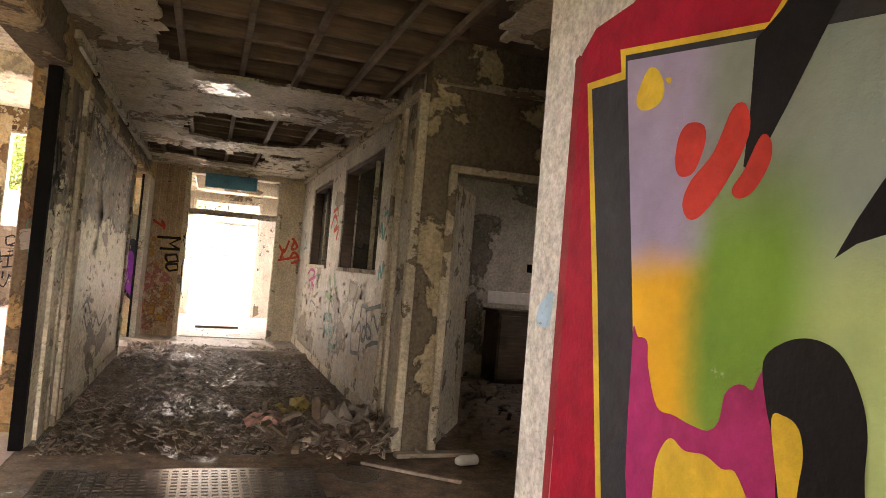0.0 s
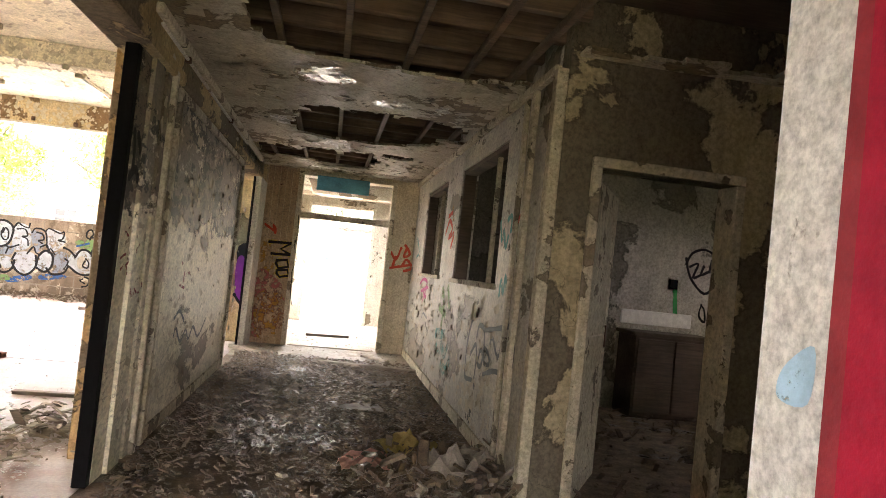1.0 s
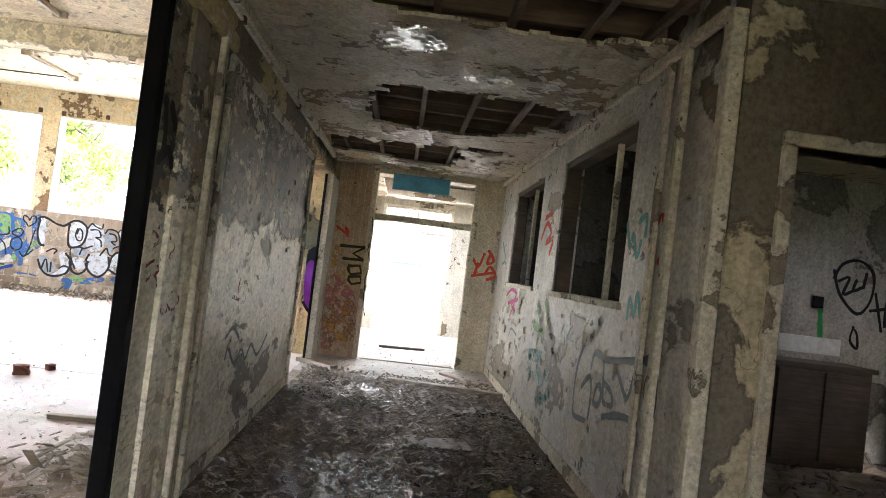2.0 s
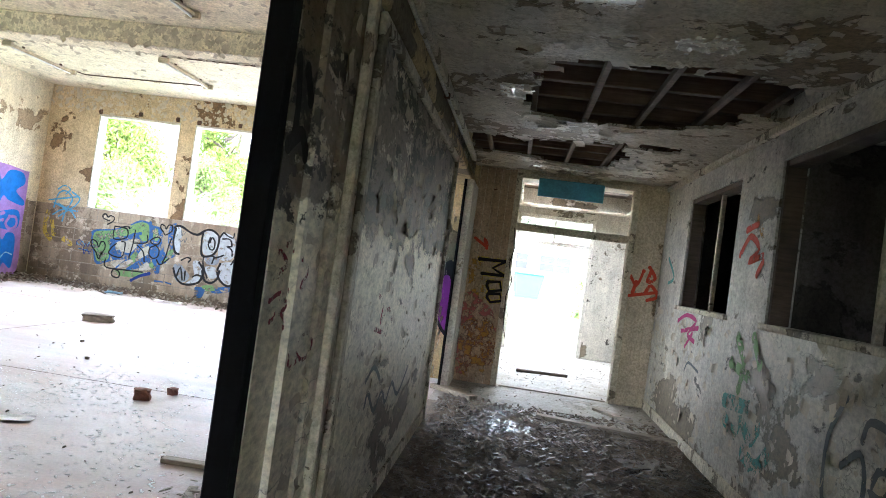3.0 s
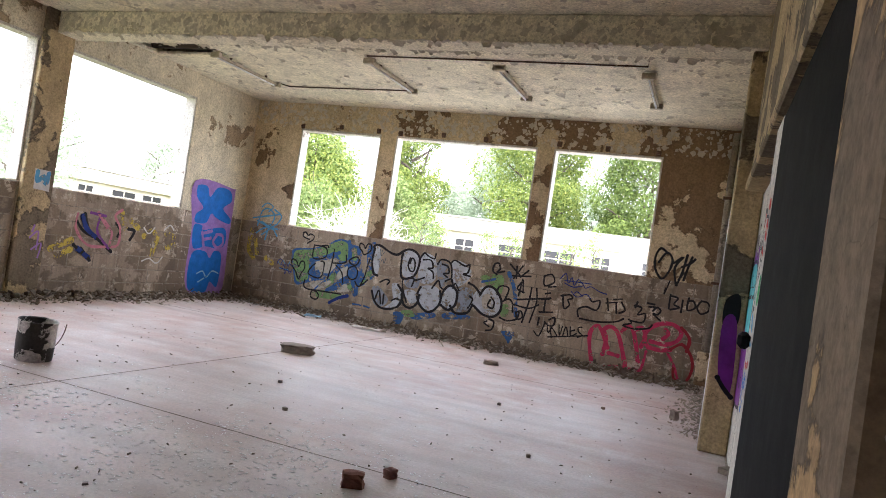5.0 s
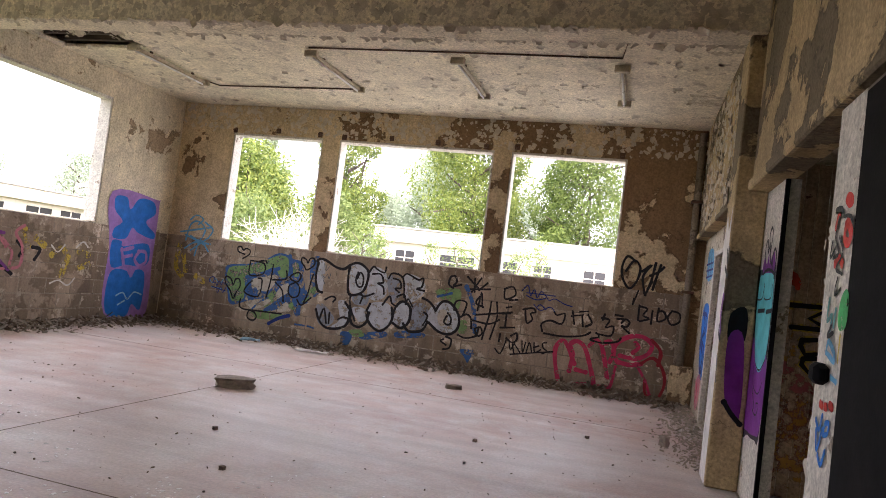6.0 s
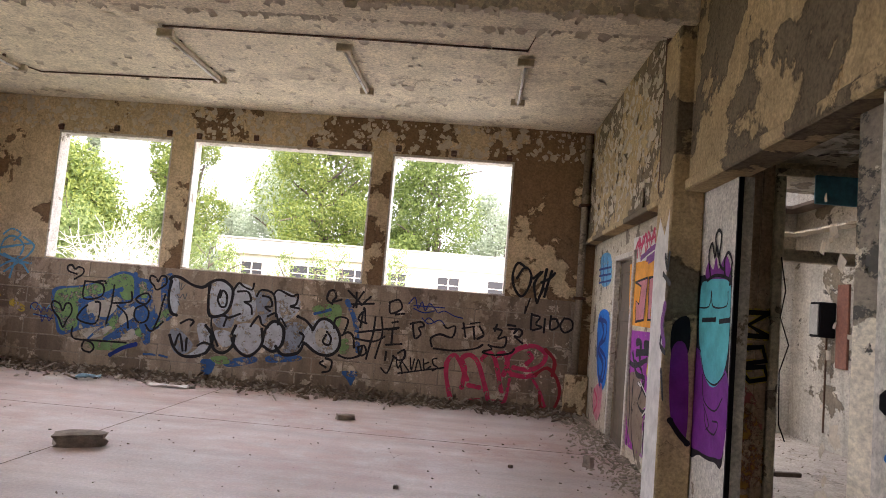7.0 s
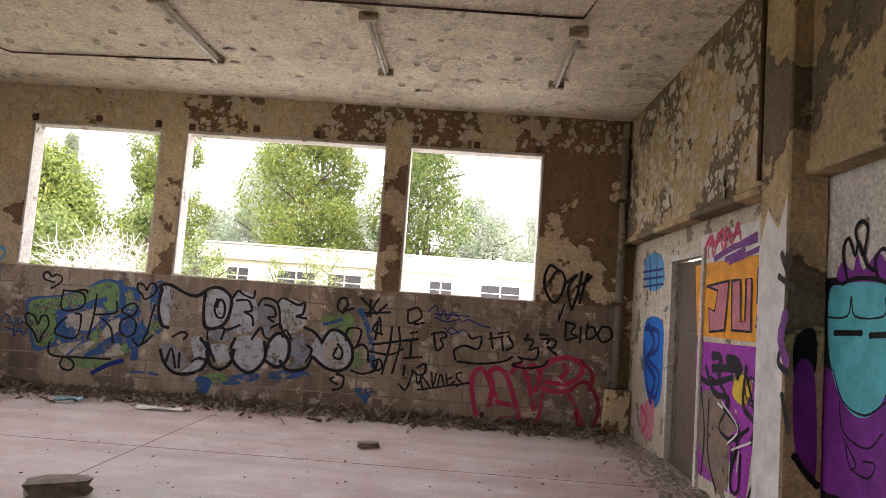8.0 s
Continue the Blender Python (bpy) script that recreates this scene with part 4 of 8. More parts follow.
def sheet_of(name, at, w, h, mat, label, category, rz, curl=0.02, seed=0):
    """A crumpled sheet with thickness."""
    bm = bmesh.new()
    bmesh.ops.create_grid(bm, x_segments=7, y_segments=7, size=0.5)
    for v in bm.verts:
        lift = noise.noise((v.co.x * 3 + seed, v.co.y * 3, seed)) * curl + curl
        edge = 0.06 * noise.noise((v.co.x * 5, v.co.y * 5, seed + 9.0))
        v.co = Vector((v.co.x * w * (1 + edge), v.co.y * h * (1 - edge), max(0.003, lift)))
    bmesh.ops.solidify(bm, geom=bm.faces[:], thickness=0.003)
    ob = finish(name, bm, mat)
    ob.matrix_basis = pose(*at, 0, 0, rz)
    return tagged(ob, label, category)


sheet_of("torn_sheet", (-3.4, 7.1, 0.002), 0.24, 0.13, M_CHIP, "torn pale sheet on the dusty floor", "paper", 25, 0.012, 1)
sheet_of("crushed_bottle", (-7.58, 14.8, 0.002), 0.3, 0.11, M_BLUEFILM, "crushed blue and white plastic bottle by the wall", "bottle", 30, 0.05, 2)
sheet_of("torn_sheet", (-6.5, 14.78, 0.002), 0.5, 0.14, M_CHIP, "long pale torn sheet by the wall", "paper", 3, 0.03, 3)
sheet_of("card_box", (0.82, 5.55, 0.01), 0.36, 0.3, M_CARD, "crushed yellow cardboard carton in rubbish", "carton", 35, 0.12, 4)
sheet_of("card_box", (0.52, 5.2, 0.01), 0.3, 0.2, M_PINKCARD, "crushed pink and white carton in rubbish", "carton", 10, 0.09, 5)
sheet_of("rag", (1.05, 4.98, 0.01), 0.42, 0.3, M_PAPER, "dirty pale crumpled cloth in rubbish", "rag", 60, 0.16, 6)
sheet_of("rag", (1.22, 5.3, 0.01), 0.35, 0.25, M_PAPER, "dirty pale crumpled cloth in rubbish", "rag", 15, 0.14, 7)
sheet_of("torn_sheet", (0.55, 7.2, 0.003), 0.5, 0.3, M_PAPER, "wet torn pale sheet on the corridor floor", "paper", 8, 0.012, 8)
sheet_of("torn_sheet", (0.95, 8.6, 0.003), 0.45, 0.25, M_PAPER, "wet torn pale sheet on the corridor floor", "paper", 30, 0.012, 9)
bm = bmesh.new()
tube(bm, [(0, 0, 0.035), (0.03, 0, 0.035), (0.16, 0, 0.035)], [0.022, 0.035, 0.035], 12)
cup = tagged(finish("plastic_cup", bm, M_TUBE, None, "", True), "white plastic cup lying on the floor", "cup")
cup.matrix_basis = pose(1.72, 4.3, 0.0, 0, 0, 10)


# steel tread plate in the wet floor
plate = thing("tread_plate", "wet steel tread plate set into the floor", "tread plate")
part("plate", boxed((-0.75, 0.75, 3.35, 4.30, 0.0, 0.008), bevel=0.003), M_PLATE, plate)
bm = bmesh.new()
for i in range(27):
    for j in range(17):
        x, y = -0.72 + i * 0.054, 3.38 + j * 0.054
        box(bm, x, x + 0.034, y, y + 0.022, 0.007, 0.012)
pads = part("tread_pattern", bm, M_PLATE, plate, "rows of small raised pads")
pads["kind"] = "stuff"


# ---- litter too fine to count ----
def scatter(name, mat, count, place, size, label, category, seed, flat=0.25, thick=0.25):
    """Many small bent chips in one mesh."""
    rnd = random.Random(seed)
    verts, faces = [], []
    for _ in range(count):
        x, y, z = place(rnd)
        s = size * (0.35 + rnd.random() ** 3 * 2.2)
        a = rnd.uniform(0, 6.283)
        tilt, l, w = rnd.gauss(0, flat), s * rnd.uniform(0.7, 1.8), s * rnd.uniform(0.4, 0.9)
        ux, uy = math.cos(a), math.sin(a)
        h = thick * s
        base = len(verts)
        for i, j, k in ((-1, -1, 0), (1, -0.8, 0), (0.8, 1, 0), (-0.9, 0.7, 0), (-0.8, -0.8, 1), (0.8, -0.7, 1), (0.6, 0.8, 1), (-0.7, 0.5, 1)):
            p, q = i * l * 0.5, j * w * 0.5
            verts.append((x + p * ux - q * uy, y + p * uy + q * ux, z + abs(tilt) * l * 0.5 + p * tilt + k * h))
        for f in ((0, 3, 2, 1), (4, 5, 6, 7), (0, 1, 5, 4), (1, 2, 6, 5), (2, 3, 7, 6), (3, 0, 4, 7)):
            faces.append(tuple(base + i for i in f))
    me = bpy.data.meshes.new(name)
    me.from_pydata(verts, [], faces)
    me.materials.append(mat)
    return tagged(new(name, me), label, category, kind="stuff")


def along(x0, x1, y0, y1, wall_side, spread, height=0.07):
    """A heap that thins out from a wall; wall_side names the axis and side of the wall."""
    def place(r):
        d = abs(r.gauss(0, spread))
        h = max(0.0, height * math.exp(-d / spread)) * r.random()
        if wall_side == "n":
            return r.uniform(x0, x1), y1 - d, h
        if wall_side == "w":
            return x0 + d, r.uniform(y0, y1), h
        if wall_side == "e":
            return x1 - d, r.uniform(y0, y1), h
    return place


scatter("wall_litter", M_LITTER, 4500, along(-10.0, -1.1, 0, 15.66, "n", 0.27, 0.055), 0.038, "brown leaves and plaster crumbs along the wall", "litter", 1, 0.4)
scatter("plaster_crumbs", M_LITTER2, 2500, along(-10.0, -1.1, 0, 15.66, "n", 0.3, 0.05), 0.032, "pale plaster crumbs along the wall", "litter", 2, 0.4)
scatter("wall_litter", M_LITTER, 2200, along(-10.04, 0, 8.0, 15.6, "w", 0.26, 0.07), 0.034, "brown leaves and crumbs along the window wall", "litter", 3, 0.4)
scatter("plaster_crumbs", M_LITTER2, 1800, along(-10.04, 0, 8.0, 15.6, "w", 0.28, 0.07), 0.034, "pale plaster crumbs along the window wall", "litter", 4, 0.4)
scatter("wall_litter", M_LITTER2, 1500, along(0, -1.03, 11.6, 15.6, "e", 0.22, 0.03), 0.02, "brown rubble along the painted wall", "litter", 5, 0.4)


def chips(r):
    while True:
        x, y = r.uniform(-8.5, -1.3), r.uniform(3.5, 9.6)
        if noise.noise((x * 0.7, y * 0.7, 5.0)) + 0.6 * noise.noise((x * 2.4, y * 2.4, 2.0)) > r.uniform(-0.3, 0.6) - 0.12 * (7.4 - y) + 0.05 * (x + 4.0):
            return x, y, 0.0


scatter("floor_chips", M_CHIP, 24000, chips, 0.0105, "white paint chips scattered on the floor", "chips", 6, 0.05, 0.12)
scatter("floor_grit", M_LITTER, 1600, lambda r: (r.uniform(-9.5, -1.2), 15.3 - 11.5 * r.random() ** 0.7, 0.0), 0.0075, "dark grit on the floor", "grit", 7, 0.2, 0.5)


def mud(r):
    while True:
        x, y = r.uniform(-0.88, 1.38), r.uniform(4.6, 10.2)
        if noise.noise((x * 1.2, y * 1.2, 3.0)) > r.uniform(-0.75, 0.25) - 0.35 * (abs(x - 0.25) > 0.8):
            return x, y, 0.012 * r.random()


scatter("corridor_litter", M_WETLITTER, 15000, mud, 0.02, "wet brown debris trodden over the corridor floor", "litter", 8, 0.3)
scatter("corridor_crumbs", M_LITTER2, 3500, mud, 0.013, "pale plaster crumbs in the corridor mud", "litter", 9, 0.3)
scatter("corridor_litter", M_WETLITTER, 1400, lambda r: (r.gauss(1.05, 0.28), r.gauss(5.15, 0.25), 0.13 * r.random() ** 2), 0.04, "heap of dark wet rubbish by the corner", "litter", 10, 0.5)
scatter("corridor_crumbs", M_LITTER2, 350, lambda r: (r.gauss(1.0, 0.32), r.gauss(5.15, 0.28), 0.12 * r.random() ** 2), 0.03, "pale scraps in a rubbish heap", "litter", 11, 0.5)
scatter("splintered_laths", M_PLANK, 420, lambda r: (r.gauss(-1.6, 0.2), r.gauss(5.8, 0.4), 0.08 * r.random() ** 2), 0.045, "splintered boards and straw by the partition", "litter", 12, 0.4, 0.1)
scatter("lobby_litter", M_LITTER, 900, lambda r: (r.uniform(-0.8, 1.7), r.uniform(10.2, 15.5), 0.0), 0.011, "crumbs on the lobby floor", "litter", 13, 0.3)
scatter("dark_room_litter", M_LITTER, 900, lambda r: (r.uniform(1.7, 5.0), r.uniform(4.9, 8.1), 0.05 * r.random() ** 2), 0.03, "dirty rubble on the dark room floor", "litter", 14, 0.5)


# ---- curled paint on ceilings and walls ----
def flakes(name, mat, count, place, size, label, seed):
    """Curled flakes of paint that hang off a surface; place gives a point and the outward normal."""
    rnd = random.Random(seed)
    verts, faces = [], []
    for _ in range(count):
        p, nrm = place(rnd)
        nrm = Vector(nrm)
        u = nrm.orthogonal().normalized()
        u.rotate(Matrix.Rotation(rnd.uniform(0, 6.283), 3, nrm))
        v = nrm.cross(u)
        s = size * (0.4 + 1.6 * rnd.random() ** 2)
        w = s * rnd.uniform(0.5, 1.6)
        curl = rnd.uniform(0.15, 0.7)
        base = len(verts)
        for i, (a, h) in enumerate(((0, 0.0), (0.5, 0.06), (0.85, 0.2), (1.05, 0.42))):
            ww = w * (1 - 0.22 * i * rnd.random())
            for side in (-0.5, 0.5):
                verts.append(Vector(p) + u * (a * s) + v * (side * ww) + nrm * (h * s * curl + 0.001))
        for i in range(3):
            b = base + 2 * i
            faces.append((b, b + 1, b + 3, b + 2))
    me = bpy.data.meshes.new(name)
    me.from_pydata([tuple(v) for v in verts], [], faces)
    me.materials.append(mat)
    return tagged(new(name, me), label, "paint flakes", kind="stuff")


flakes("ceiling_flakes", M_FLAKE, 2600, lambda r: ((r.uniform(-9.9, -1.2), r.uniform(4.5, 15.6), ROOM_H - 0.004), (0, 0, -1)), 0.05, "curled cream paint flakes hanging from the ceiling", 1)
flakes("beam_flakes", M_FLAKE, 900, lambda r: ((r.uniform(-9.9, -1.2), 11.12, r.uniform(3.68, 3.94)), (0, -1, 0)) if r.random() < 0.5 else ((r.uniform(-9.9, -1.2), r.choice((11.13, 11.44)) + r.uniform(-0.01, 0.01), 3.66), (0, -0.3, -1)), 0.045, "curled cream paint flakes on the beam", 2)
flakes("corridor_flakes", M_FLAKE, 1000, lambda r: next(((x, y, CORR_H - 0.012), (0, 0, -1)) for x, y in iter(lambda: (r.uniform(-0.9, 1.4), r.uniform(2.5, 11.4)), None) if not corridor_gone(x, y)), 0.06, "curled pale paint flakes under the corridor ceiling", 3)
flakes("partition_flakes", M_FLAKE, 500, lambda r: ((-0.93, r.uniform(5.0, 9.5), r.uniform(0.2, 2.5)), (1, 0, 0)), 0.04, "curled paint flakes on the corridor wall", 4)
flakes("corridor_wall_flakes", M_FLAKE, 500, lambda r: ((1.43, r.uniform(5.5, 11.4), r.uniform(0.1, 1.22)), (-1, 0, 0)), 0.05, "curled paint flakes on the stained wall", 5)
flakes("upper_wall_flakes", M_FLAKE, 900, lambda r: ((-1.12, r.uniform(11.7, 15.6), r.uniform(2.5, 3.9)), (-1, 0, 0)), 0.05, "curled ochre paint flakes on the upper wall", 6)
flakes("north_wall_flakes", M_FLAKE, 700, lambda r: ((r.uniform(-10, -1.2), 15.70, r.uniform(3.5, 3.94)), (0, -1, 0)), 0.045, "curled paint flakes above the windows", 7)
for k, (cx, cy, rx, ry) in enumerate(((0.0, 5.82, 0.16, 0.2), (0.53, 6.42, 0.15, 0.1), (-0.42, 7.65, 0.1, 0.18), (-0.1, 6.0, 0.05, 0.04), (0.95, 6.35, 0.05, 0.14), (0.1, 10.75, 0.3, 0.07))):
    ceiling_sheet("bare_patch", M_GLOSS, cx - 2 * rx, cx + 2 * rx, cy - 2 * ry, cy + 2 * ry, CORR_H - 0.03, 0.02,
                  lambda x, y: abs((x - cx) / rx) ** 2 + abs((y - cy) / ry) ** 2 + 1.5 * noise.noise((x * 13, y * 13, k)) + 1.7 * noise.noise((x * 31, y * 31, k)) > 0.9,
                  0.004, 0.008, "bright wet gloss paint patch on the corridor ceiling")

# fine joints in the room floor
for nm, s in (("x", (-5.89, -5.88, 3.0, 15.6, 0.0, 0.0012)), ("y", (-10.0, -1.3, 8.440, 8.450, 0.0, 0.0012)), ("y", (-10.0, -1.3, 13.04, 13.05, 0.0, 0.0012))):
    tagged(finish("floor_joint", boxed(s), M_LITTER), "thin dirt-filled joint in the concrete floor", "joint", kind="structure")

# low cupboard against the dark room's wall
cupboard = thing("cupboard", "low derelict cupboard with a pale splashback", "cupboard", (0, 0, 0))
part("splashback", boxed((3.5, 4.36, 8.165, 8.198, 0.98, 1.14), bevel=0.004), M_CHIP, cupboard, "pale splashback")
part("body", boxed((3.5, 4.4, 7.75, 8.195, 0.0, 0.88), bevel=0.006), M_DARKWOOD, cupboard)
part("worktop", boxed((3.46, 4.44, 7.72, 8.195, 0.882, 0.92), bevel=0.006), M_DOORGREY, cupboard)
for x in (3.52, 3.96):
    part("door", boxed((x, x + 0.42, 7.725, 7.749, 0.06, 0.85), bevel=0.004), M_DARKWOOD, cupboard)
switch = tagged(finish("wall_switch", boxed((4.05, 4.16, 8.18, 8.198, 1.42, 1.53), bevel=0.005), M_BLACK), "dark wall switch on grey plaster", "switch")

# ---- outside: buildings, trees, shrubs ----
def flat_building(name, x0, x1, y0, y1, h, face, label, every=3.1, sill=1.95, head=2.95):
    """A long single-storey flat-roofed building; face is the side with its windows."""
    top = thing(name, label, "building", ((x0 + x1) / 2, (y0 + y1) / 2, -0.15))
    cx, cy = (x0 + x1) / 2, (y0 + y1) / 2
    part("wall", boxed((x0 - cx, x1 - cx, y0 - cy, y1 - cy, 0, h - 0.9), bevel=0.02), M_RENDER, top)
    part("parapet", boxed((x0 - cx - 0.35, x1 - cx + 0.35, y0 - cy - 0.35, y1 - cy + 0.35, h - 0.9, h), bevel=0.03), M_RENDER, top)
    part("coping", boxed((x0 - cx - 0.42, x1 - cx + 0.42, y0 - cy - 0.42, y1 - cy + 0.42, h, h + 0.12), bevel=0.02), M_CONC, top)
    n = int(((x1 - x0) if face == "s" else (y1 - y0)) / every)
    for k in range(n):
        p = (k + 0.4) * every
        w = (1.3, 2.3, 2.0, 1.1)[k % 4]
        lo, hi = (x0 + p - cx, x0 + p + w - cx) if face == "s" else (y0 + p - cy, y0 + p + w - cy)
        d = (y0 - cy) if face == "s" else (x1 - cx)
        def span(a, b, near, far, zl, zh):
            return (a, b, d - far, d - near, zl, zh) if face == "s" else (d + near, d + far, a, b, zl, zh)
        # a near-black panel stands for the shade inside; the wall has no hole
        win = part("window", boxed(span(lo, hi, -0.05, 0.01, sill, head)), M_SHADEPANEL, top, "dark panel for the shaded inside of a window")
        for nm, s in (("frame", span(lo - 0.06, lo, 0.0, 0.05, sill, head)), ("frame", span(hi, hi + 0.06, 0.0, 0.05, sill, head)), ("mullion", span((lo + hi) / 2 - 0.04, (lo + hi) / 2 + 0.04, 0.012, 0.05, sill, head)), ("bar", span(lo, hi, 0.012, 0.045, sill + 0.5, sill + 0.56)), ("sill", span(lo - 0.1, hi + 0.1, 0.0, 0.12, sill - 0.1, sill))):
            part(nm, boxed(s), M_RENDER, win)
    return top


flat_building("flat_roofed_building", -18.7, 34.0, 48.0, 58.0, 4.35, "s", "long pale flat-roofed derelict building beyond the windows")
flat_building("flat_roofed_building", -56.0, -45.0, 40.0, 84.0, 4.2, "e", "long cream flat-roofed building beyond the side windows")
skip = thing("skip", "green metal skip in the yard", "skip", (0.5, 46.4, -0.15))
bm = bmesh.new()
vs = box(bm, -0.9, 0.9, -0.7, 0.7, 0, 1.6, bevel=0.03)
for v in bm.verts:
    v.co.x *= 0.8 + 0.2 * v.co.z
part("body", bm, M_SKIP, skip)
part("rim", boxed((-1.02, 1.02, -0.78, 0.78, 1.6, 1.68), bevel=0.02), M_SKIP, skip)


def limb_points(rnd, start, way, length, n=5, wander=0.25):
    pts, p, d = [Vector(start)], Vector(start), Vector(way).normalized()
    for _ in range(n):
        d = (d + Vector((rnd.gauss(0, wander), rnd.gauss(0, wander), rnd.gauss(0.05, wander * 0.6)))).normalized()
        p = p + d * (length / n)
        pts.append(p.copy())
    return pts


def tree(at, h, spread, leaf, label, seed, trunk_h=0.22, count=5200, leaf_size=0.34, lean=1.0, bark=None):
    """Tapered trunk with limbs; a crown of many small leaf sprays gathered in uneven clumps."""
    rnd = random.Random(seed)
    top = thing("tree", label, "tree", at)
    bm = bmesh.new()
    tube(bm, limb_points(rnd, (0, 0, -0.1), (0, 0, 1), h * 0.75, 6, 0.05), [h * 0.028 * (1 - 0.14 * k) for k in range(7)], 8)
    ends = []
    for k in range(11):
        z = h * (trunk_h + (0.8 - trunk_h) * k / 11)
        a = k * 2.4 + rnd.random()
        pts = limb_points(rnd, (0, 0, z), (math.cos(a), math.sin(a), 0.55), spread * rnd.uniform(0.55, 0.95), 4)
        tube(bm, pts, [h * 0.011 * (1 - 0.2 * i) for i in range(5)], 6)
        ends.append(pts[-1])
    part("trunk", bm, bark or M_BARK, top)
    clumps = []
    for k in range(60):
        z = h * (trunk_h + (1 - trunk_h) * (k + 0.5) / 60)
        f = (z / h - trunk_h) / (1 - trunk_h)
        r = spread * (math.sin(math.pi * min(1, f * 0.86 + 0.14)) ** 0.7) * rnd.uniform(0.45, 1.0) * lean
        a = rnd.uniform(0, 6.283)
        clumps.append((Vector((r * 0.72 * math.cos(a), r * 0.72 * math.sin(a), z)), spread * rnd.uniform(0.2, 0.4)))
    verts, faces = [], []
    for _ in range(count * 3):
        c, r = clumps[rnd.randrange(len(clumps))]
        d = Vector((rnd.gauss(0, 1), rnd.gauss(0, 1), rnd.gauss(0, 0.8))).normalized()
        p = c + d * r * rnd.uniform(0.55, 1.08)
        u = Vector((rnd.gauss(0, 1), rnd.gauss(0, 1), rnd.gauss(0, 1))).normalized()
        v = u.orthogonal().normalized()
        s = leaf_size * 0.5 * rnd.uniform(0.5, 1.2)
        b = len(verts)
        verts += [tuple(p - u * s), tuple(p + v * s * 0.45 + u * s * 0.1), tuple(p + u * s), tuple(p - v * s * 0.4)]
        faces.append((b, b + 1, b + 2, b + 3))
    me = bpy.data.meshes.new("crown")
    me.from_pydata(verts, [], faces)
    me.materials.append(leaf)
    crown = new("crown", me)
    crown.parent = top
    return top


GREEN = "leafy green tree with an uneven crown beyond the yard"
tree((-17.2, 66, -0.15), 17.5, 6.6, M_LEAF[1], "large yellow-green maple behind the flat building", 1, count=15000)
tree((-7.0, 63, -0.15), 15.0, 5.0, M_LEAF[0], "dark green leafy tree behind the flat building", 2, count=10000)
tree((-30, 66, -0.15), 16.5, 4.6, M_LEAF[1], "yellow-green tree behind a window post", 3, count=8000)
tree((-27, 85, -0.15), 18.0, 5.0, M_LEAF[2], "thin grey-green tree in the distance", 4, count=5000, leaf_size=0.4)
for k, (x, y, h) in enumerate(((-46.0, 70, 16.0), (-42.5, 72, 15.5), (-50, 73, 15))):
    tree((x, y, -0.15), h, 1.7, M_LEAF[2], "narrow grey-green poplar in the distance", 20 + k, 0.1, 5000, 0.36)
tree((-27, 44, -0.15), 8.0, 5.0, M_LEAF[1], "rounded yellow-green shrubby tree", 30, 0.05, 9000, 0.3)
tree((-24, 40, -0.15), 4.2, 3.6, M_LEAF[3], "bright green bush at the yard edge", 31, 0.0, 3600, 0.25)
tree((-33, 48, -0.15), 7.5, 4.8, M_LEAF[0], "dense green shrubby tree", 32, 0.05, 8000, 0.3)
tree((-21.5, 46, -0.15), 6.0, 2.4, M_LEAF[3], "bright green bush beside the flat building", 33, 0.03, 3000, 0.26)
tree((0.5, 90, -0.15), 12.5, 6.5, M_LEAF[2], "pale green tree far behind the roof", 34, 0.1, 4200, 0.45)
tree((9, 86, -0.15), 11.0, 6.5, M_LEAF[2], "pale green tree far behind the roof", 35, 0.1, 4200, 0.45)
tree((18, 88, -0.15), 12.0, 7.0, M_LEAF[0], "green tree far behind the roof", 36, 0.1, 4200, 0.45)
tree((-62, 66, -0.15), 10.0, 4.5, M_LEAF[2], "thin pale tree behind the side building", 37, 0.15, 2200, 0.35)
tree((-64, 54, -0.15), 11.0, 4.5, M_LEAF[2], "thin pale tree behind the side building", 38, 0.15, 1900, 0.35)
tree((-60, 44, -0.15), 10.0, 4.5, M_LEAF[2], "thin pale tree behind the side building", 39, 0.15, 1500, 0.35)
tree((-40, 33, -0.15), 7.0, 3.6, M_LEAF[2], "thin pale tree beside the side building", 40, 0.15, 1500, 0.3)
tree((2.6, 30, -0.15), 2.0, 1.0, M_LEAF[3], "small green bush in the yard", 41, 0.0, 1400, 0.14)
for k in range(9):
    x, y = -14.0 + 1.1 * k + 0.6 * math.sin(k * 3), 30 + 3 * math.sin(k * 1.7)
    tree((x, y, -0.15), 2.6 + 0.9 * math.sin(k * 2.2) ** 2, 0.8, M_LEAF[3], "spindly green sapling in front of the flat building", 50 + k, 0.1, 260, 0.13)

# far row: no real haze, only the paler leaf colour
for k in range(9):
    tree((-62 + 8.5 * k + 2 * math.sin(k * 4), 96 + 4 * math.cos(k * 2.3), -0.15), 13.5 + 2.5 * math.sin(k * 1.9), 5.4, M_LEAF[2], "far tree with haze put into its grey-green leaf colour", 70 + k, 0.08, 3600, 0.5)

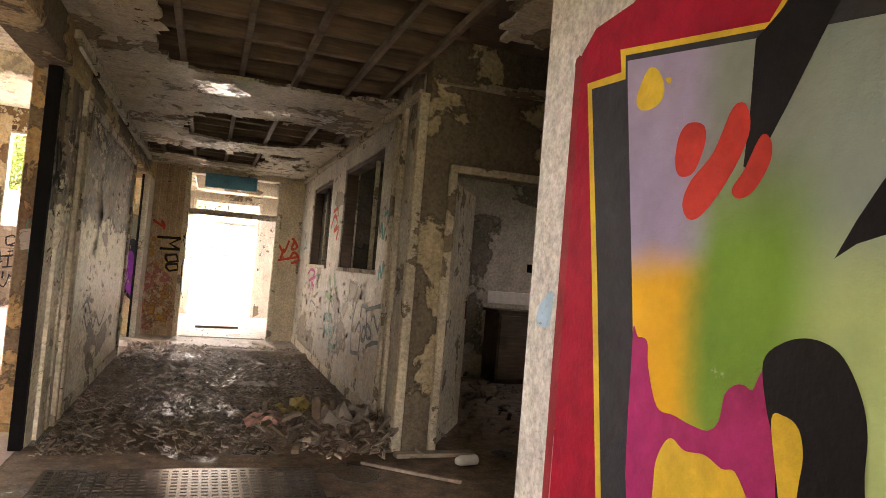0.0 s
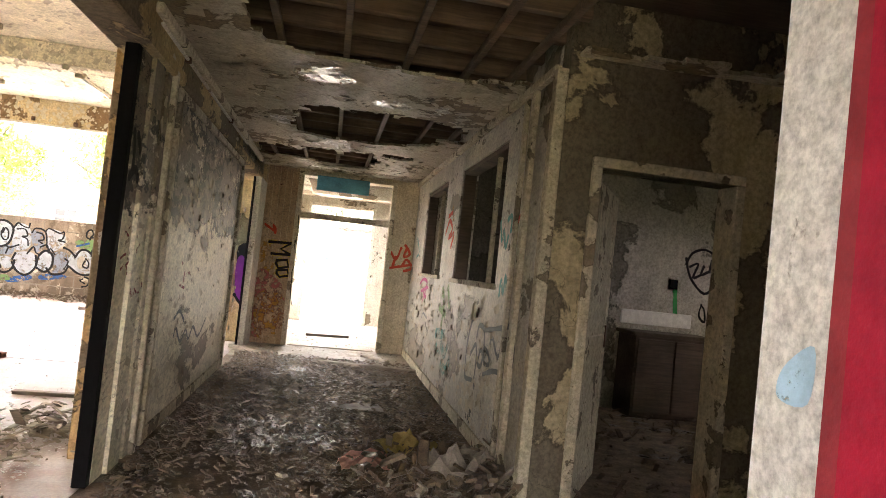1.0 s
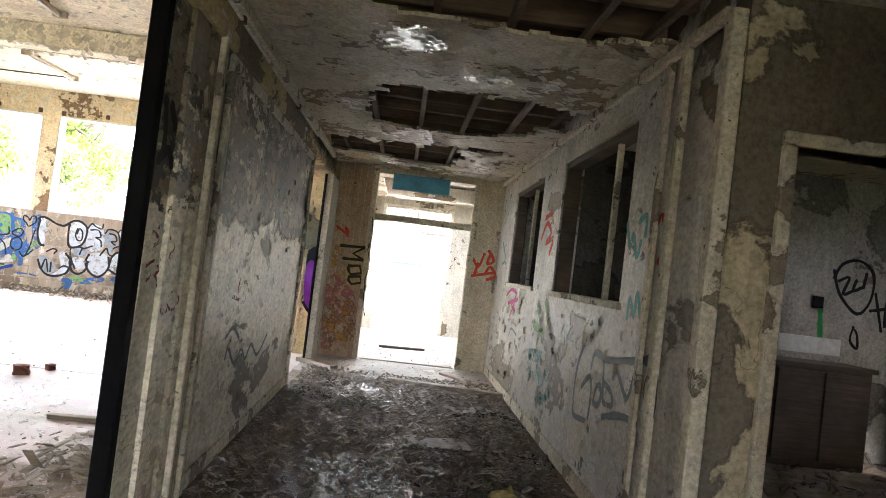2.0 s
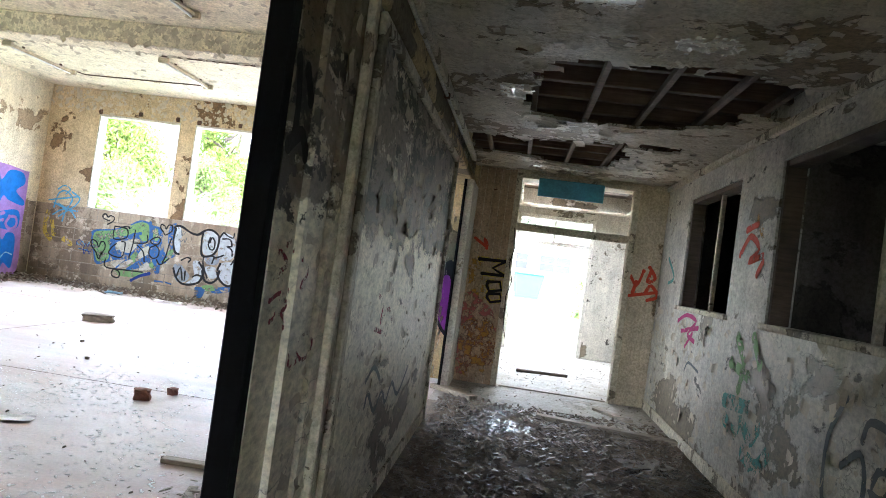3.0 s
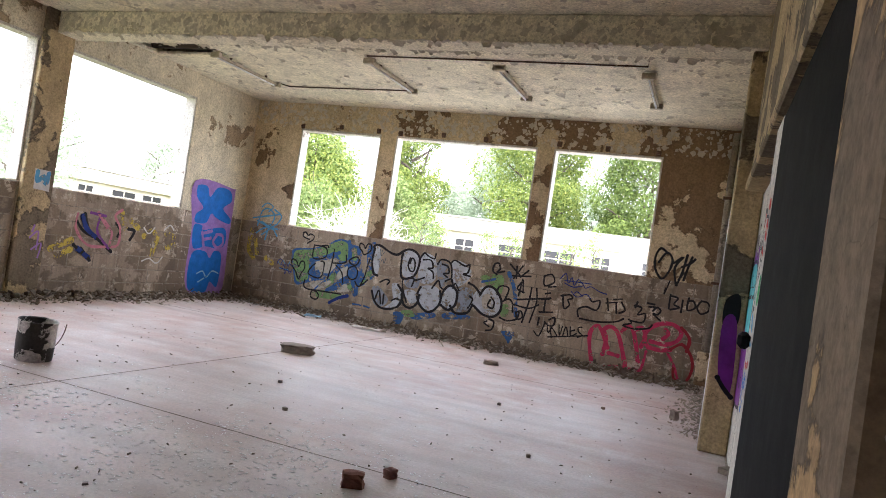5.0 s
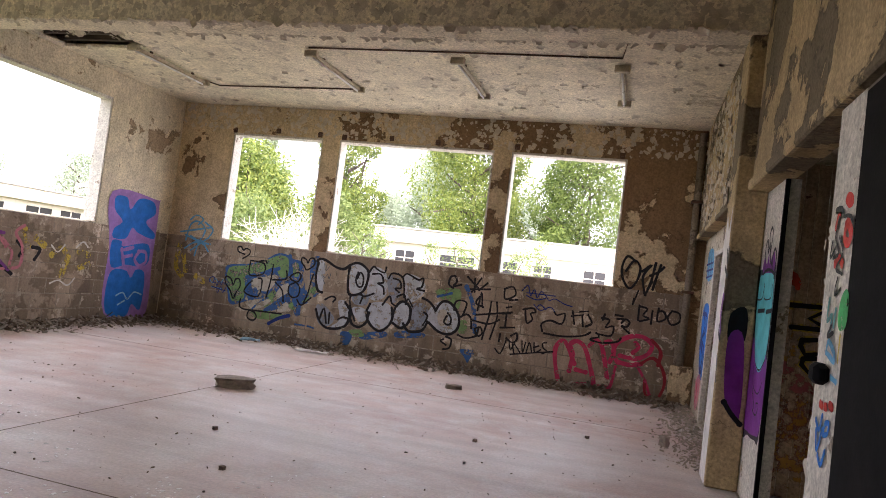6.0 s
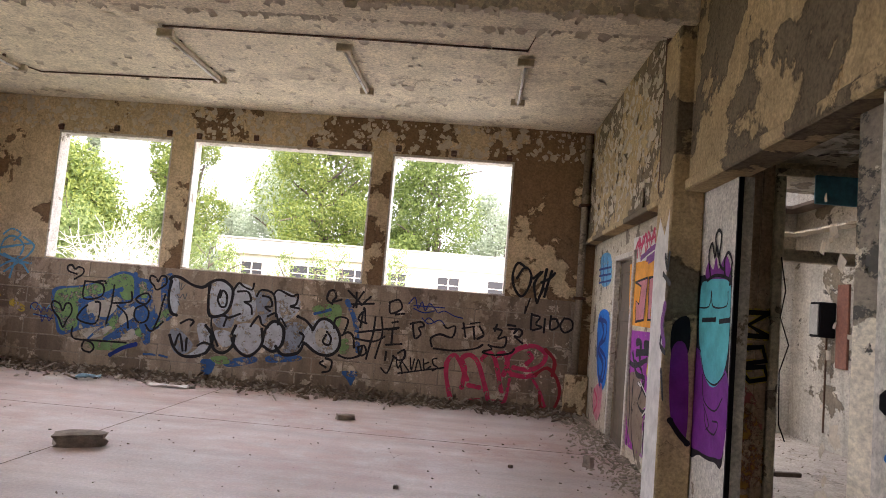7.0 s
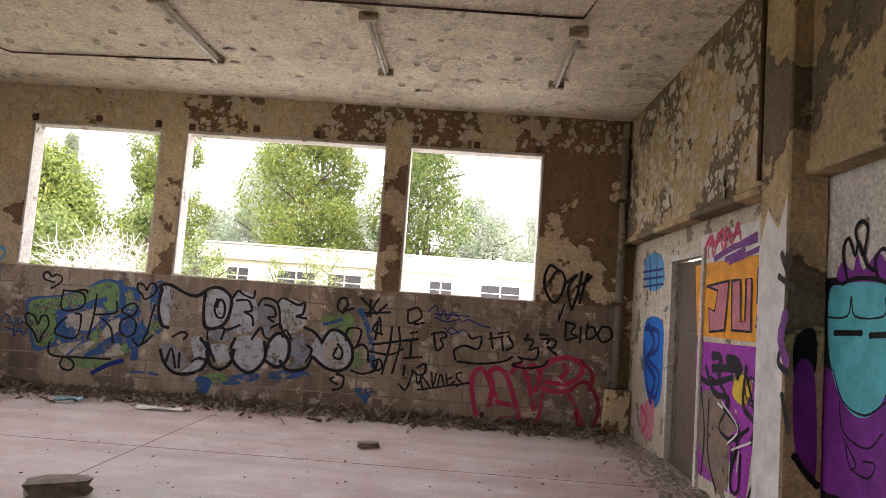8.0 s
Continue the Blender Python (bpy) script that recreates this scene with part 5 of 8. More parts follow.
# bleached bare shrub
bare = thing("bare_shrub", "bleached bare shrub with fanned twigs", "shrub", (-19.6, 38, -0.15))
rnd = random.Random(8)
bm = bmesh.new()
for k in range(90):
    a, s = rnd.uniform(0, 6.283), rnd.uniform(0.3, 1.3)
    pts = limb_points(rnd, (0.3 * math.cos(a), 0.3 * math.sin(a), 0.2), (math.cos(a) * s, math.sin(a) * s, 1.0), rnd.uniform(2.6, 4.8), 5, 0.32)
    tube(bm, pts, [0.04, 0.034, 0.028, 0.022, 0.017, 0.012], 4)
    for p in pts[2:5]:
        for _ in range(4):
            tw = limb_points(rnd, p, (math.cos(a) * s + rnd.gauss(0, 0.9), math.sin(a) * s + rnd.gauss(0, 0.9), rnd.gauss(0.3, 0.5)), rnd.uniform(0.5, 1.2), 3, 0.4)
            tube(bm, tw, [0.017, 0.014, 0.012, 0.008], 3)
part("twig_fan", bm, M_TWIG, bare)


def grass(r):
    x, y = r.uniform(-34, -7.2), r.uniform(18, 46)
    return x, y, -0.15


def weeds(count, seed):
    rnd = random.Random(seed)
    verts, faces = [], []
    for _ in range(count):
        x, y, z = grass(rnd)
        h, a = rnd.uniform(0.15, 0.6), rnd.uniform(0, 6.283)
        b = len(verts)
        w = 0.03
        verts += [(x - w, y, z), (x + w, y, z), (x + 0.2 * math.cos(a), y + 0.2 * math.sin(a), z + h)]
        faces.append((b, b + 1, b + 2))
    me = bpy.data.meshes.new("weeds")
    me.from_pydata(verts, [], faces)
    me.materials.append(M_LEAF[3])
    tagged(new("weeds", me), "long grass and weeds in the yard", "grass", kind="stuff")


weeds(9000, 5)

# ---- graffiti: flat coats of paint on the walls ----
PLANES = {"north": ("y", 15.69, -1), "east": ("x", -1.003, -1), "face": ("x", -0.973, -1), "mural": ("x", 1.197, -1), "end": ("y", 11.308, -1),
          "corr": ("x", 1.427, -1), "left": ("x", -0.927, 1), "west": ("x", -10.046, 1), "dark": ("y", 8.197, -1), "pier": ("y", 11.177, -1), "pend": ("y", 5.197, -1), "return": ("x", -1.024, -1), "lret": ("x", -0.952, 1), "wpier": ("x", -9.976, 1), "pside": ("x", -1.223, -1), "strip": ("x", -1.088, -1)}
NOW = {}


def on_plane(plane, layer, p):
    axis, value, way = PLANES[plane]
    d = value + way * 0.0012 * layer
    return (p[0], d, p[1]) if axis == "y" else (d, p[0], p[1])


def sheet(name, label):
    """Starts a new graffiti piece; its coats become its parts."""
    close_sheet()
    NOW["name"], NOW["label"], NOW["coats"] = name, label, 0


def close_sheet():
    NOW.pop("top", None)


def coat(name, bm, colour):
    if "top" not in NOW:
        NOW["top"] = thing(NOW["name"], NOW["label"], "graffiti")
    return part(name, bm, M_SPRAY[colour], NOW["top"])


def smoothed(pts, closed, n=5):
    """Catmull-Rom through the points."""
    out, m = [], len(pts)
    for i in range(m if closed else m - 1):
        get = (lambda k: pts[k % m]) if closed else (lambda k: pts[min(max(k, 0), m - 1)])
        a, b, c, d = (Vector(get(i + k)) for k in (-1, 0, 1, 2))
        for s in range(n):
            t = s / n
            out.append(0.5 * (2 * b + (c - a) * t + (2 * a - 5 * b + 4 * c - d) * t * t + (3 * b - a - 3 * c + d) * t ** 3))
    if not closed:
        out.append(Vector(pts[-1]))
    return out


def paint(plane, colour, layer, smooth, pts):
    """Fills an outline."""
    outline = smoothed(pts, True) if smooth else [Vector(p) for p in pts]
    NOW["coats"] += 1
    layer += 0.05 * NOW["coats"]
    bm = bmesh.new()
    vs = [bm.verts.new(on_plane(plane, layer, p)) for p in outline]
    for tri in tessellate_polygon([[Vector((p.x, p.y, 0.0)) for p in outline]]):
        if len(set(tri)) == 3 and bm.faces.get([vs[k] for k in tri]) is None:
            bm.faces.new([vs[k] for k in tri])
    bmesh.ops.recalc_face_normals(bm, faces=bm.faces)
    loose = [v for v in bm.verts if not v.link_faces]
    bmesh.ops.delete(bm, geom=loose, context="VERTS")
    coat("paint_fill", bm, colour)


def stroke(plane, colour, width, layer, smooth, pts):
    bm = bmesh.new()
    NOW["coats"] += 1
    layer += 0.05 * NOW["coats"]
    line = smoothed(pts, False, 4) if smooth else [Vector(p) for p in pts]
    left, right = [], []
    for i, p in enumerate(line):
        d = (line[min(i + 1, len(line) - 1)] - line[max(i - 1, 0)])
        side = Vector((-d.y, d.x)).normalized() * width * 0.5 * (0.85 + 0.3 * noise.noise((p.x * 7, p.y * 7, 3.0)))
        left.append(bm.verts.new(on_plane(plane, layer + 0.3 * (i % 2), p + side)))
        right.append(bm.verts.new(on_plane(plane, layer + 0.3 * (i % 2), p - side)))
    for i in range(len(line) - 1):
        bm.faces.new((left[i], left[i + 1], right[i + 1], right[i]))
    for p in (line[0], line[-1]):
        bm.faces.new([bm.verts.new(on_plane(plane, layer - 0.2, p + Vector((math.cos(a), math.sin(a))) * width * 0.5)) for a in (k * math.pi / 4 for k in range(8))])
    coat("paint_line", bm, colour)


sheet("graffiti_piece", "green and blue bubble-letter graffiti with black outlines on blocks")
paint("north", 'blue', 0, True, [(-8.783, 1.071), (-8.681, 1.151), (-8.351, 1.197), (-8.029, 1.308), (-7.82, 1.433), (-7.635, 1.439), (-7.501, 1.376), (-7.35, 1.35), (-7.274, 1.203), (-7.317, 1.054), (-7.189, 0.832), (-7.069, 0.812), (-7.128, 0.678), (-7.238, 0.612), (-7.242, 0.454), (-7.321, 0.433), (-7.423, 0.555), (-7.639, 0.51), (-7.865, 0.421), (-7.941, 0.444), (-7.781, 0.586), (-7.878, 0.658), (-8.238, 0.573), (-8.58, 0.461), (-8.681, 0.678), (-8.753, 0.891)])
paint("north", 'green', 1, True, [(-8.716, 1.068), (-8.604, 1.128), (-8.311, 1.178), (-8.026, 1.287), (-7.794, 1.399), (-7.63, 1.396), (-7.568, 1.305), (-7.554, 1.124), (-7.598, 1.048), (-7.701, 1.048), (-7.788, 1.158), (-7.866, 1.189), (-8.005, 1.106), (-8.219, 1.032), (-8.319, 0.995), (-8.354, 0.92), (-8.343, 0.703), (-8.358, 0.586), (-8.558, 0.521), (-8.645, 0.681), (-8.723, 0.893)])
paint("north", 'green', 1, True, [(-7.471, 1.305), (-7.373, 1.29), (-7.345, 1.11), (-7.456, 1.102)])
paint("north", 'green', 1, True, [(-7.469, 0.638), (-7.385, 0.673), (-7.338, 0.518), (-7.468, 0.566)])
paint("north", 'green', 1, True, [(-7.947, 0.617), (-7.785, 0.817), (-7.725, 0.677), (-7.821, 0.554), (-7.933, 0.502)])
paint("north", 'green', 1, True, [(-7.244, 0.669), (-7.132, 0.721), (-7.067, 0.798), (-6.987, 0.876), (-7.026, 0.96), (-7.109, 0.91), (-7.153, 0.777)])
paint("north", 'green', 1, True, [(-8.0, 0.44), (-7.571, 0.429), (-7.519, 0.368), (-7.763, 0.307), (-8.056, 0.292), (-8.226, 0.351)])
paint("north", 'paleplaster', 2, True, [(-8.216, 0.945), (-7.994, 1.012), (-7.778, 1.071), (-7.758, 0.964), (-7.892, 0.78), (-8.069, 0.774), (-8.196, 0.779)])
paint("north", 'paleplaster', 2, True, [(-7.729, 0.777), (-7.581, 0.969), (-7.508, 0.91), (-7.55, 0.762), (-7.687, 0.672)])
paint("north", 'paleplaster', 2, True, [(-8.25, 0.551), (-7.949, 0.631), (-7.815, 0.627), (-7.948, 0.501), (-8.163, 0.442)])
paint("north", 'paleplaster', 2, True, [(-7.679, 0.478), (-7.535, 0.633), (-7.47, 0.58), (-7.532, 0.475)])
stroke("north", 'blue', 0.075, 3, True, [(-8.331, 0.973), (-8.3, 0.837), (-8.256, 0.724), (-8.144, 0.776)])
stroke("north", 'blue', 0.075, 3, True, [(-8.275, 0.998), (-8.002, 1.084), (-7.747, 1.183)])
stroke("north", 'blue', 0.075, 3, True, [(-7.565, 1.415), (-7.526, 1.199), (-7.547, 0.994), (-7.731, 0.922)])
stroke("north", 'blue', 0.075, 3, True, [(-7.897, 0.448), (-7.655, 0.646), (-7.491, 0.766), (-7.394, 0.687), (-7.275, 0.48)])
stroke("north", 'blue', 0.075, 3, True, [(-7.353, 1.314), (-7.307, 1.099), (-7.162, 0.791)])
stroke("north", 'navy', 0.07, 2, True, [(-7.799, 0.24), (-7.621, 0.353), (-7.444, 0.417)])
stroke("north", 'blue', 0.035, 3, True, [(-7.305, 0.291), (-7.085, 0.294), (-6.966, 0.274)])
stroke("north", 'blue', 0.035, 3, True, [(-8.148, 0.443), (-8.017, 0.583), (-7.879, 0.665)])
stroke("north", 'black', 0.032, 3, True, [(-8.299, 1.259), (-8.291, 1.012), (-8.029, 1.06), (-8.035, 1.235), (-8.299, 1.259)])
stroke("north", 'black', 0.032, 3, True, [(-7.985, 1.253), (-8.026, 1.287), (-8.172, 1.254)])
stroke("north", 'black', 0.032, 3, True, [(-7.857, 1.233), (-7.868, 0.956), (-7.915, 0.662)])
stroke("north", 'black', 0.032, 3, True, [(-8.108, 0.974), (-8.03, 0.944), (-8.071, 0.665), (-8.343, 0.703), (-8.3, 0.837), (-8.22, 0.915)])
stroke("north", 'black', 0.032, 3, True, [(-7.842, 0.979), (-7.587, 1.02), (-7.588, 1.158)])
stroke("north", 'black', 0.032, 3, True, [(-7.779, 0.948), (-7.631, 0.828), (-7.581, 0.644)])
stroke("north", 'black', 0.032, 3, True, [(-7.444, 1.132), (-7.358, 1.16), (-7.307, 1.099), (-7.356, 1.008), (-7.46, 1.015), (-7.511, 1.069), (-7.444, 1.132)])
stroke("north", 'black', 0.032, 3, True, [(-7.384, 0.991), (-7.308, 0.91), (-7.316, 0.779), (-7.413, 0.729), (-7.502, 0.794), (-7.502, 0.925), (-7.384, 0.991)])
stroke("north", 'black', 0.032, 3, True, [(-8.76, 0.89), (-8.729, 0.936), (-8.635, 0.899), (-8.578, 0.802), (-8.546, 0.906), (-8.472, 0.911), (-8.443, 0.797), (-8.503, 0.677), (-8.549, 0.572), (-8.624, 0.697), (-8.727, 0.805), (-8.76, 0.89)])
stroke("north", 'black', 0.032, 3, True, [(-8.402, 0.583), (-8.403, 0.467), (-8.322, 0.416), (-8.071, 0.42), (-7.592, 0.427)])
stroke("north", 'black', 0.032, 3, True, [(-8.203, 0.41), (-8.104, 0.389), (-8.052, 0.321), (-8.095, 0.253), (-8.2, 0.267), (-8.231, 0.336), (-8.203, 0.41)])
stroke("north", 'black', 0.032, 3, True, [(-7.268, 1.276), (-7.335, 1.344), (-7.328, 1.418), (-7.251, 1.394), (-7.215, 1.338), (-7.18, 1.421), (-7.106, 1.419), (-7.095, 1.318), (-7.217, 1.221), (-7.268, 1.276)])
stroke("north", 'black', 0.032, 3, True, [(-8.437, 1.352), (-8.561, 1.387), (-8.584, 1.452), (-8.527, 1.478), (-8.468, 1.423), (-8.42, 1.456), (-8.342, 1.432), (-8.348, 1.358), (-8.458, 1.277)])
stroke("north", 'black', 0.032, 3, True, [(-7.33, 0.706), (-7.254, 0.625), (-7.171, 0.675), (-7.079, 0.768)])
stroke("north", 'black', 0.032, 3, True, [(-7.085, 1.158), (-7.12, 1.011), (-7.145, 0.835), (-7.201, 0.672)])
stroke("north", 'navy', 0.016, 3, True, [(-9.062, 0.795), (-9.062, 0.853), (-9.007, 0.894), (-8.958, 0.861), (-8.993, 0.786), (-8.936, 0.804), (-8.899, 0.749), (-8.866, 0.839), (-8.812, 0.77), (-8.79, 0.83), (-8.74, 0.79)])
stroke("north", 'navy', 0.016, 3, True, [(-8.895, 0.72), (-8.868, 0.621), (-8.823, 0.74), (-8.766, 0.643), (-8.718, 0.733)])
stroke("north", 'navy', 0.016, 3, True, [(-9.001, 0.727), (-8.711, 0.676)])

sheet("graffiti_piece", "silver bubble-letter graffiti with black outlines on blocks")
paint("north", 'blue', 0, True, [(-7.167, 1.298), (-7.116, 1.448), (-6.993, 1.471), (-7.042, 1.307), (-7.032, 1.017), (-6.943, 0.879), (-7.036, 0.785), (-7.112, 0.939)])
paint("north", 'silver', 1, True, [(-7.034, 1.373), (-6.967, 1.436), (-6.888, 1.318), (-6.879, 1.028), (-6.9, 0.889), (-6.985, 0.926), (-7.037, 1.126)])
paint("north", 'silver', 1, True, [(-6.448, 1.343), (-6.353, 1.423), (-6.22, 1.418), (-6.105, 1.303), (-6.12, 1.084), (-6.217, 0.954), (-6.378, 0.95), (-6.433, 1.134)])
paint("north", 'silver', 1, True, [(-6.082, 1.37), (-5.999, 1.419), (-5.816, 1.353), (-5.749, 1.112), (-5.777, 0.951), (-5.944, 0.867), (-6.086, 0.971)])
paint("north", 'greyfill', 1, True, [(-5.766, 1.284), (-5.591, 1.297), (-5.502, 1.202), (-5.513, 1.014), (-5.622, 0.855), (-5.719, 1.027)])
paint("north", 'silver', 1, True, [(-5.488, 1.297), (-5.407, 1.368), (-5.221, 1.324), (-5.099, 1.195), (-5.165, 1.039), (-5.336, 0.912), (-5.444, 1.055)])
paint("north", 'silver', 1, True, [(-6.578, 0.762), (-6.449, 0.793), (-6.323, 0.637), (-6.374, 0.419), (-6.546, 0.32), (-6.678, 0.324), (-6.519, 0.479)])
paint("north", 'greyfill', 1, True, [(-6.962, 0.647), (-6.85, 0.698), (-6.707, 0.594), (-6.606, 0.473), (-6.696, 0.352), (-6.841, 0.341), (-6.926, 0.449)])
paint("north", 'silver', 1, True, [(-6.322, 0.695), (-6.17, 0.491), (-6.025, 0.574), (-6.105, 0.718)])
paint("north", 'silver', 2, True, [(-6.019, 0.804), (-5.841, 0.86), (-5.671, 0.829), (-5.61, 0.655), (-5.661, 0.501), (-5.827, 0.417), (-5.989, 0.505), (-6.048, 0.658)])
paint("north", 'silver', 2, True, [(-5.583, 0.757), (-5.482, 0.915), (-5.363, 0.888), (-5.31, 0.713), (-5.368, 0.559), (-5.501, 0.506), (-5.603, 0.577)])
paint("north", 'greyfill', 1, True, [(-5.316, 0.698), (-5.297, 0.886), (-5.119, 0.928), (-5.023, 0.835), (-5.045, 0.59), (-5.181, 0.494), (-5.336, 0.518)])
paint("north", 'silver', 2, True, [(-5.009, 0.836), (-4.835, 0.999), (-4.644, 0.977), (-4.506, 0.809), (-4.506, 0.631), (-4.647, 0.506), (-4.829, 0.528), (-5.001, 0.665)])
paint("north", 'paleplaster', 3, True, [(-4.848, 0.819), (-4.766, 0.882), (-4.688, 0.817), (-4.69, 0.674), (-4.772, 0.611), (-4.835, 0.677)])
paint("north", 'greyfill', 1, True, [(-6.344, 0.909), (-6.071, 0.958), (-6.068, 0.785), (-6.212, 0.76), (-6.302, 0.782)])
paint("north", 'blue', 1, True, [(-6.462, 0.284), (-6.265, 0.284), (-6.28, 0.141), (-6.346, 0.079), (-6.429, 0.101)])
paint("north", 'blue', 1, True, [(-6.121, 0.302), (-5.723, 0.396), (-5.672, 0.315), (-6.054, 0.215)])
paint("north", 'blue', 1, True, [(-5.535, 0.396), (-5.366, 0.459), (-5.041, 0.462), (-5.07, 0.389), (-5.47, 0.33)])
paint("north", 'blue', 1, True, [(-4.427, 0.296), (-4.198, 0.307), (-4.245, 0.183), (-4.282, 0.11), (-4.331, 0.176)])
paint("north", 'green', 1, True, [(-6.328, 0.322), (-6.128, 0.366), (-6.046, 0.272), (-6.218, 0.245)])
paint("north", 'green', 1, True, [(-4.936, 1.157), (-4.709, 1.224), (-4.518, 1.202), (-4.529, 0.9), (-4.645, 0.992), (-4.809, 1.037)])
paint("north", 'green', 1, True, [(-4.506, 0.716), (-4.379, 0.754), (-4.357, 0.571), (-4.469, 0.541)])
stroke("north", 'blue', 0.085, 2, True, [(-4.437, 1.28), (-4.298, 1.003), (-4.223, 0.609)])
stroke("north", 'blue', 0.05, 2, True, [(-4.885, 1.074), (-4.772, 1.111), (-4.673, 1.148)])
stroke("north", 'black', 0.05, 3, True, [(-7.019, 1.367), (-7.037, 1.126), (-6.977, 0.92), (-6.892, 0.883)])
stroke("north", 'black', 0.05, 3, True, [(-7.044, 1.394), (-6.989, 1.435), (-6.884, 1.421), (-6.697, 1.332), (-6.548, 1.314), (-6.438, 1.395), (-6.339, 1.438), (-6.22, 1.418), (-6.105, 1.303), (-6.126, 1.069), (-6.216, 0.947), (-6.404, 0.919), (-6.452, 1.168), (-6.448, 1.35)])
stroke("north", 'black', 0.05, 3, True, [(-6.956, 0.59), (-6.897, 0.451), (-6.797, 0.344), (-6.677, 0.31), (-6.504, 0.337), (-6.381, 0.418), (-6.329, 0.622), (-6.447, 0.772)])
stroke("north", 'black', 0.05, 3, True, [(-6.358, 0.62), (-6.297, 0.453), (-6.161, 0.406), (-6.039, 0.501), (-6.012, 0.661)])
stroke("north", 'black', 0.05, 3, True, [(-6.011, 0.804), (-6.055, 0.657), (-5.98, 0.491), (-5.81, 0.39), (-5.672, 0.472), (-5.599, 0.62), (-5.63, 0.789)])
stroke("north", 'black', 0.05, 3, True, [(-5.602, 0.648), (-5.572, 0.794), (-5.495, 0.9), (-5.408, 0.906), (-5.312, 0.813), (-5.321, 0.598), (-5.442, 0.489), (-5.578, 0.55)])
stroke("north", 'black', 0.05, 3, True, [(-5.405, 0.563), (-5.294, 0.457), (-5.08, 0.502), (-5.007, 0.65)])
stroke("north", 'black', 0.05, 3, True, [(-5.127, 1.013), (-5.006, 0.965), (-4.895, 0.858)])
stroke("north", 'black', 0.05, 3, True, [(-4.894, 0.844), (-4.805, 0.994), (-4.66, 0.991), (-4.515, 0.83), (-4.499, 0.631), (-4.618, 0.508), (-4.807, 0.523), (-4.977, 0.638)])
stroke("north", 'black', 0.036, 3, True, [(-6.287, 1.289), (-6.311, 1.157), (-6.257, 1.06), (-6.185, 1.079), (-6.185, 1.224), (-6.251, 1.292), (-6.284, 1.188)])
stroke("north", 'black', 0.036, 3, True, [(-6.092, 1.318), (-6.028, 1.417), (-5.95, 1.372), (-5.829, 1.337), (-5.809, 1.426)])
stroke("north", 'black', 0.036, 3, True, [(-6.031, 1.294), (-5.885, 1.304), (-5.829, 1.178), (-5.929, 1.156), (-5.822, 1.106), (-5.796, 0.993)])
stroke("north", 'black', 0.036, 3, True, [(-5.748, 1.256), (-5.684, 1.348), (-5.502, 1.289), (-5.445, 0.99)])
stroke("north", 'black', 0.036, 3, True, [(-5.661, 1.263), (-5.556, 1.241), (-5.517, 1.129), (-5.617, 1.107), (-5.539, 1.055)])
stroke("north", 'black', 0.036, 3, True, [(-5.504, 1.303), (-5.436, 1.366), (-5.24, 1.293), (-5.155, 1.328), (-5.171, 1.183), (-5.256, 1.148), (-5.123, 1.129)])
stroke("north", 'black', 0.036, 3, True, [(-6.372, 0.892), (-6.2, 0.934), (-6.124, 0.911), (-5.97, 0.98)])
stroke("north", 'black', 0.036, 3, True, [(-6.186, 0.791), (-6.153, 0.909)])
stroke("north", 'black', 0.036, 3, True, [(-6.375, 0.921), (-6.356, 0.735), (-6.244, 0.5)])
stroke("north", 'black', 0.036, 3, True, [(-6.302, 0.496), (-6.451, 0.527), (-6.534, 0.478)])
stroke("north", 'black', 0.036, 3, True, [(-6.868, 0.453), (-6.814, 0.629), (-6.744, 0.391)])
stroke("north", 'black', 0.036, 3, True, [(-6.704, 0.566), (-6.7, 0.394)])
stroke("north", 'black', 0.036, 3, True, [(-5.794, 0.82), (-5.692, 0.972), (-5.637, 0.861), (-5.546, 0.824)])
stroke("north", 'black', 0.036, 3, True, [(-5.561, 0.981), (-5.449, 1.033), (-5.409, 0.921)])
stroke("north", 'black', 0.036, 3, True, [(-5.405, 0.878), (-5.37, 0.967), (-5.287, 0.858)])
stroke("north", 'black', 0.036, 3, True, [(-5.077, 0.788), (-5.014, 0.735), (-5.074, 0.588)])
stroke("north", 'black', 0.036, 3, True, [(-4.7, 0.787), (-4.735, 0.685), (-4.645, 0.649), (-4.624, 0.75), (-4.689, 0.831)])
stroke("north", 'black', 0.036, 3, True, [(-4.593, 0.895), (-4.589, 1.01), (-4.52, 1.058), (-4.402, 1.024), (-4.444, 0.835)])
stroke("north", 'black', 0.036, 3, True, [(-4.47, 0.804), (-4.387, 0.853), (-4.311, 0.802), (-4.284, 0.647)])
stroke("north", 'black', 0.036, 3, True, [(-4.672, 0.462), (-4.582, 0.426), (-4.6, 0.297), (-4.698, 0.261)])
stroke("north", 'black', 0.036, 3, True, [(-4.489, 0.518), (-4.357, 0.486), (-4.203, 0.54), (-4.169, 0.656)])
stroke("north", 'black', 0.036, 3, True, [(-4.711, 0.416), (-4.752, 0.385), (-4.661, 0.335)])
stroke("north", 'black', 0.036, 3, True, [(-6.814, 0.773), (-6.704, 0.839), (-6.628, 0.816), (-6.666, 0.755)])
stroke("north", 'black', 0.036, 3, True, [(-4.652, 1.235), (-4.729, 1.287), (-4.71, 1.404), (-4.639, 1.424), (-4.602, 1.34), (-4.654, 1.264), (-4.526, 1.302)])
stroke("north", 'greytag', 0.014, 3, True, [(-6.907, 1.361), (-6.881, 1.26)])
stroke("north", 'greytag', 0.014, 3, True, [(-6.861, 1.349), (-6.865, 1.247), (-6.814, 1.324)])
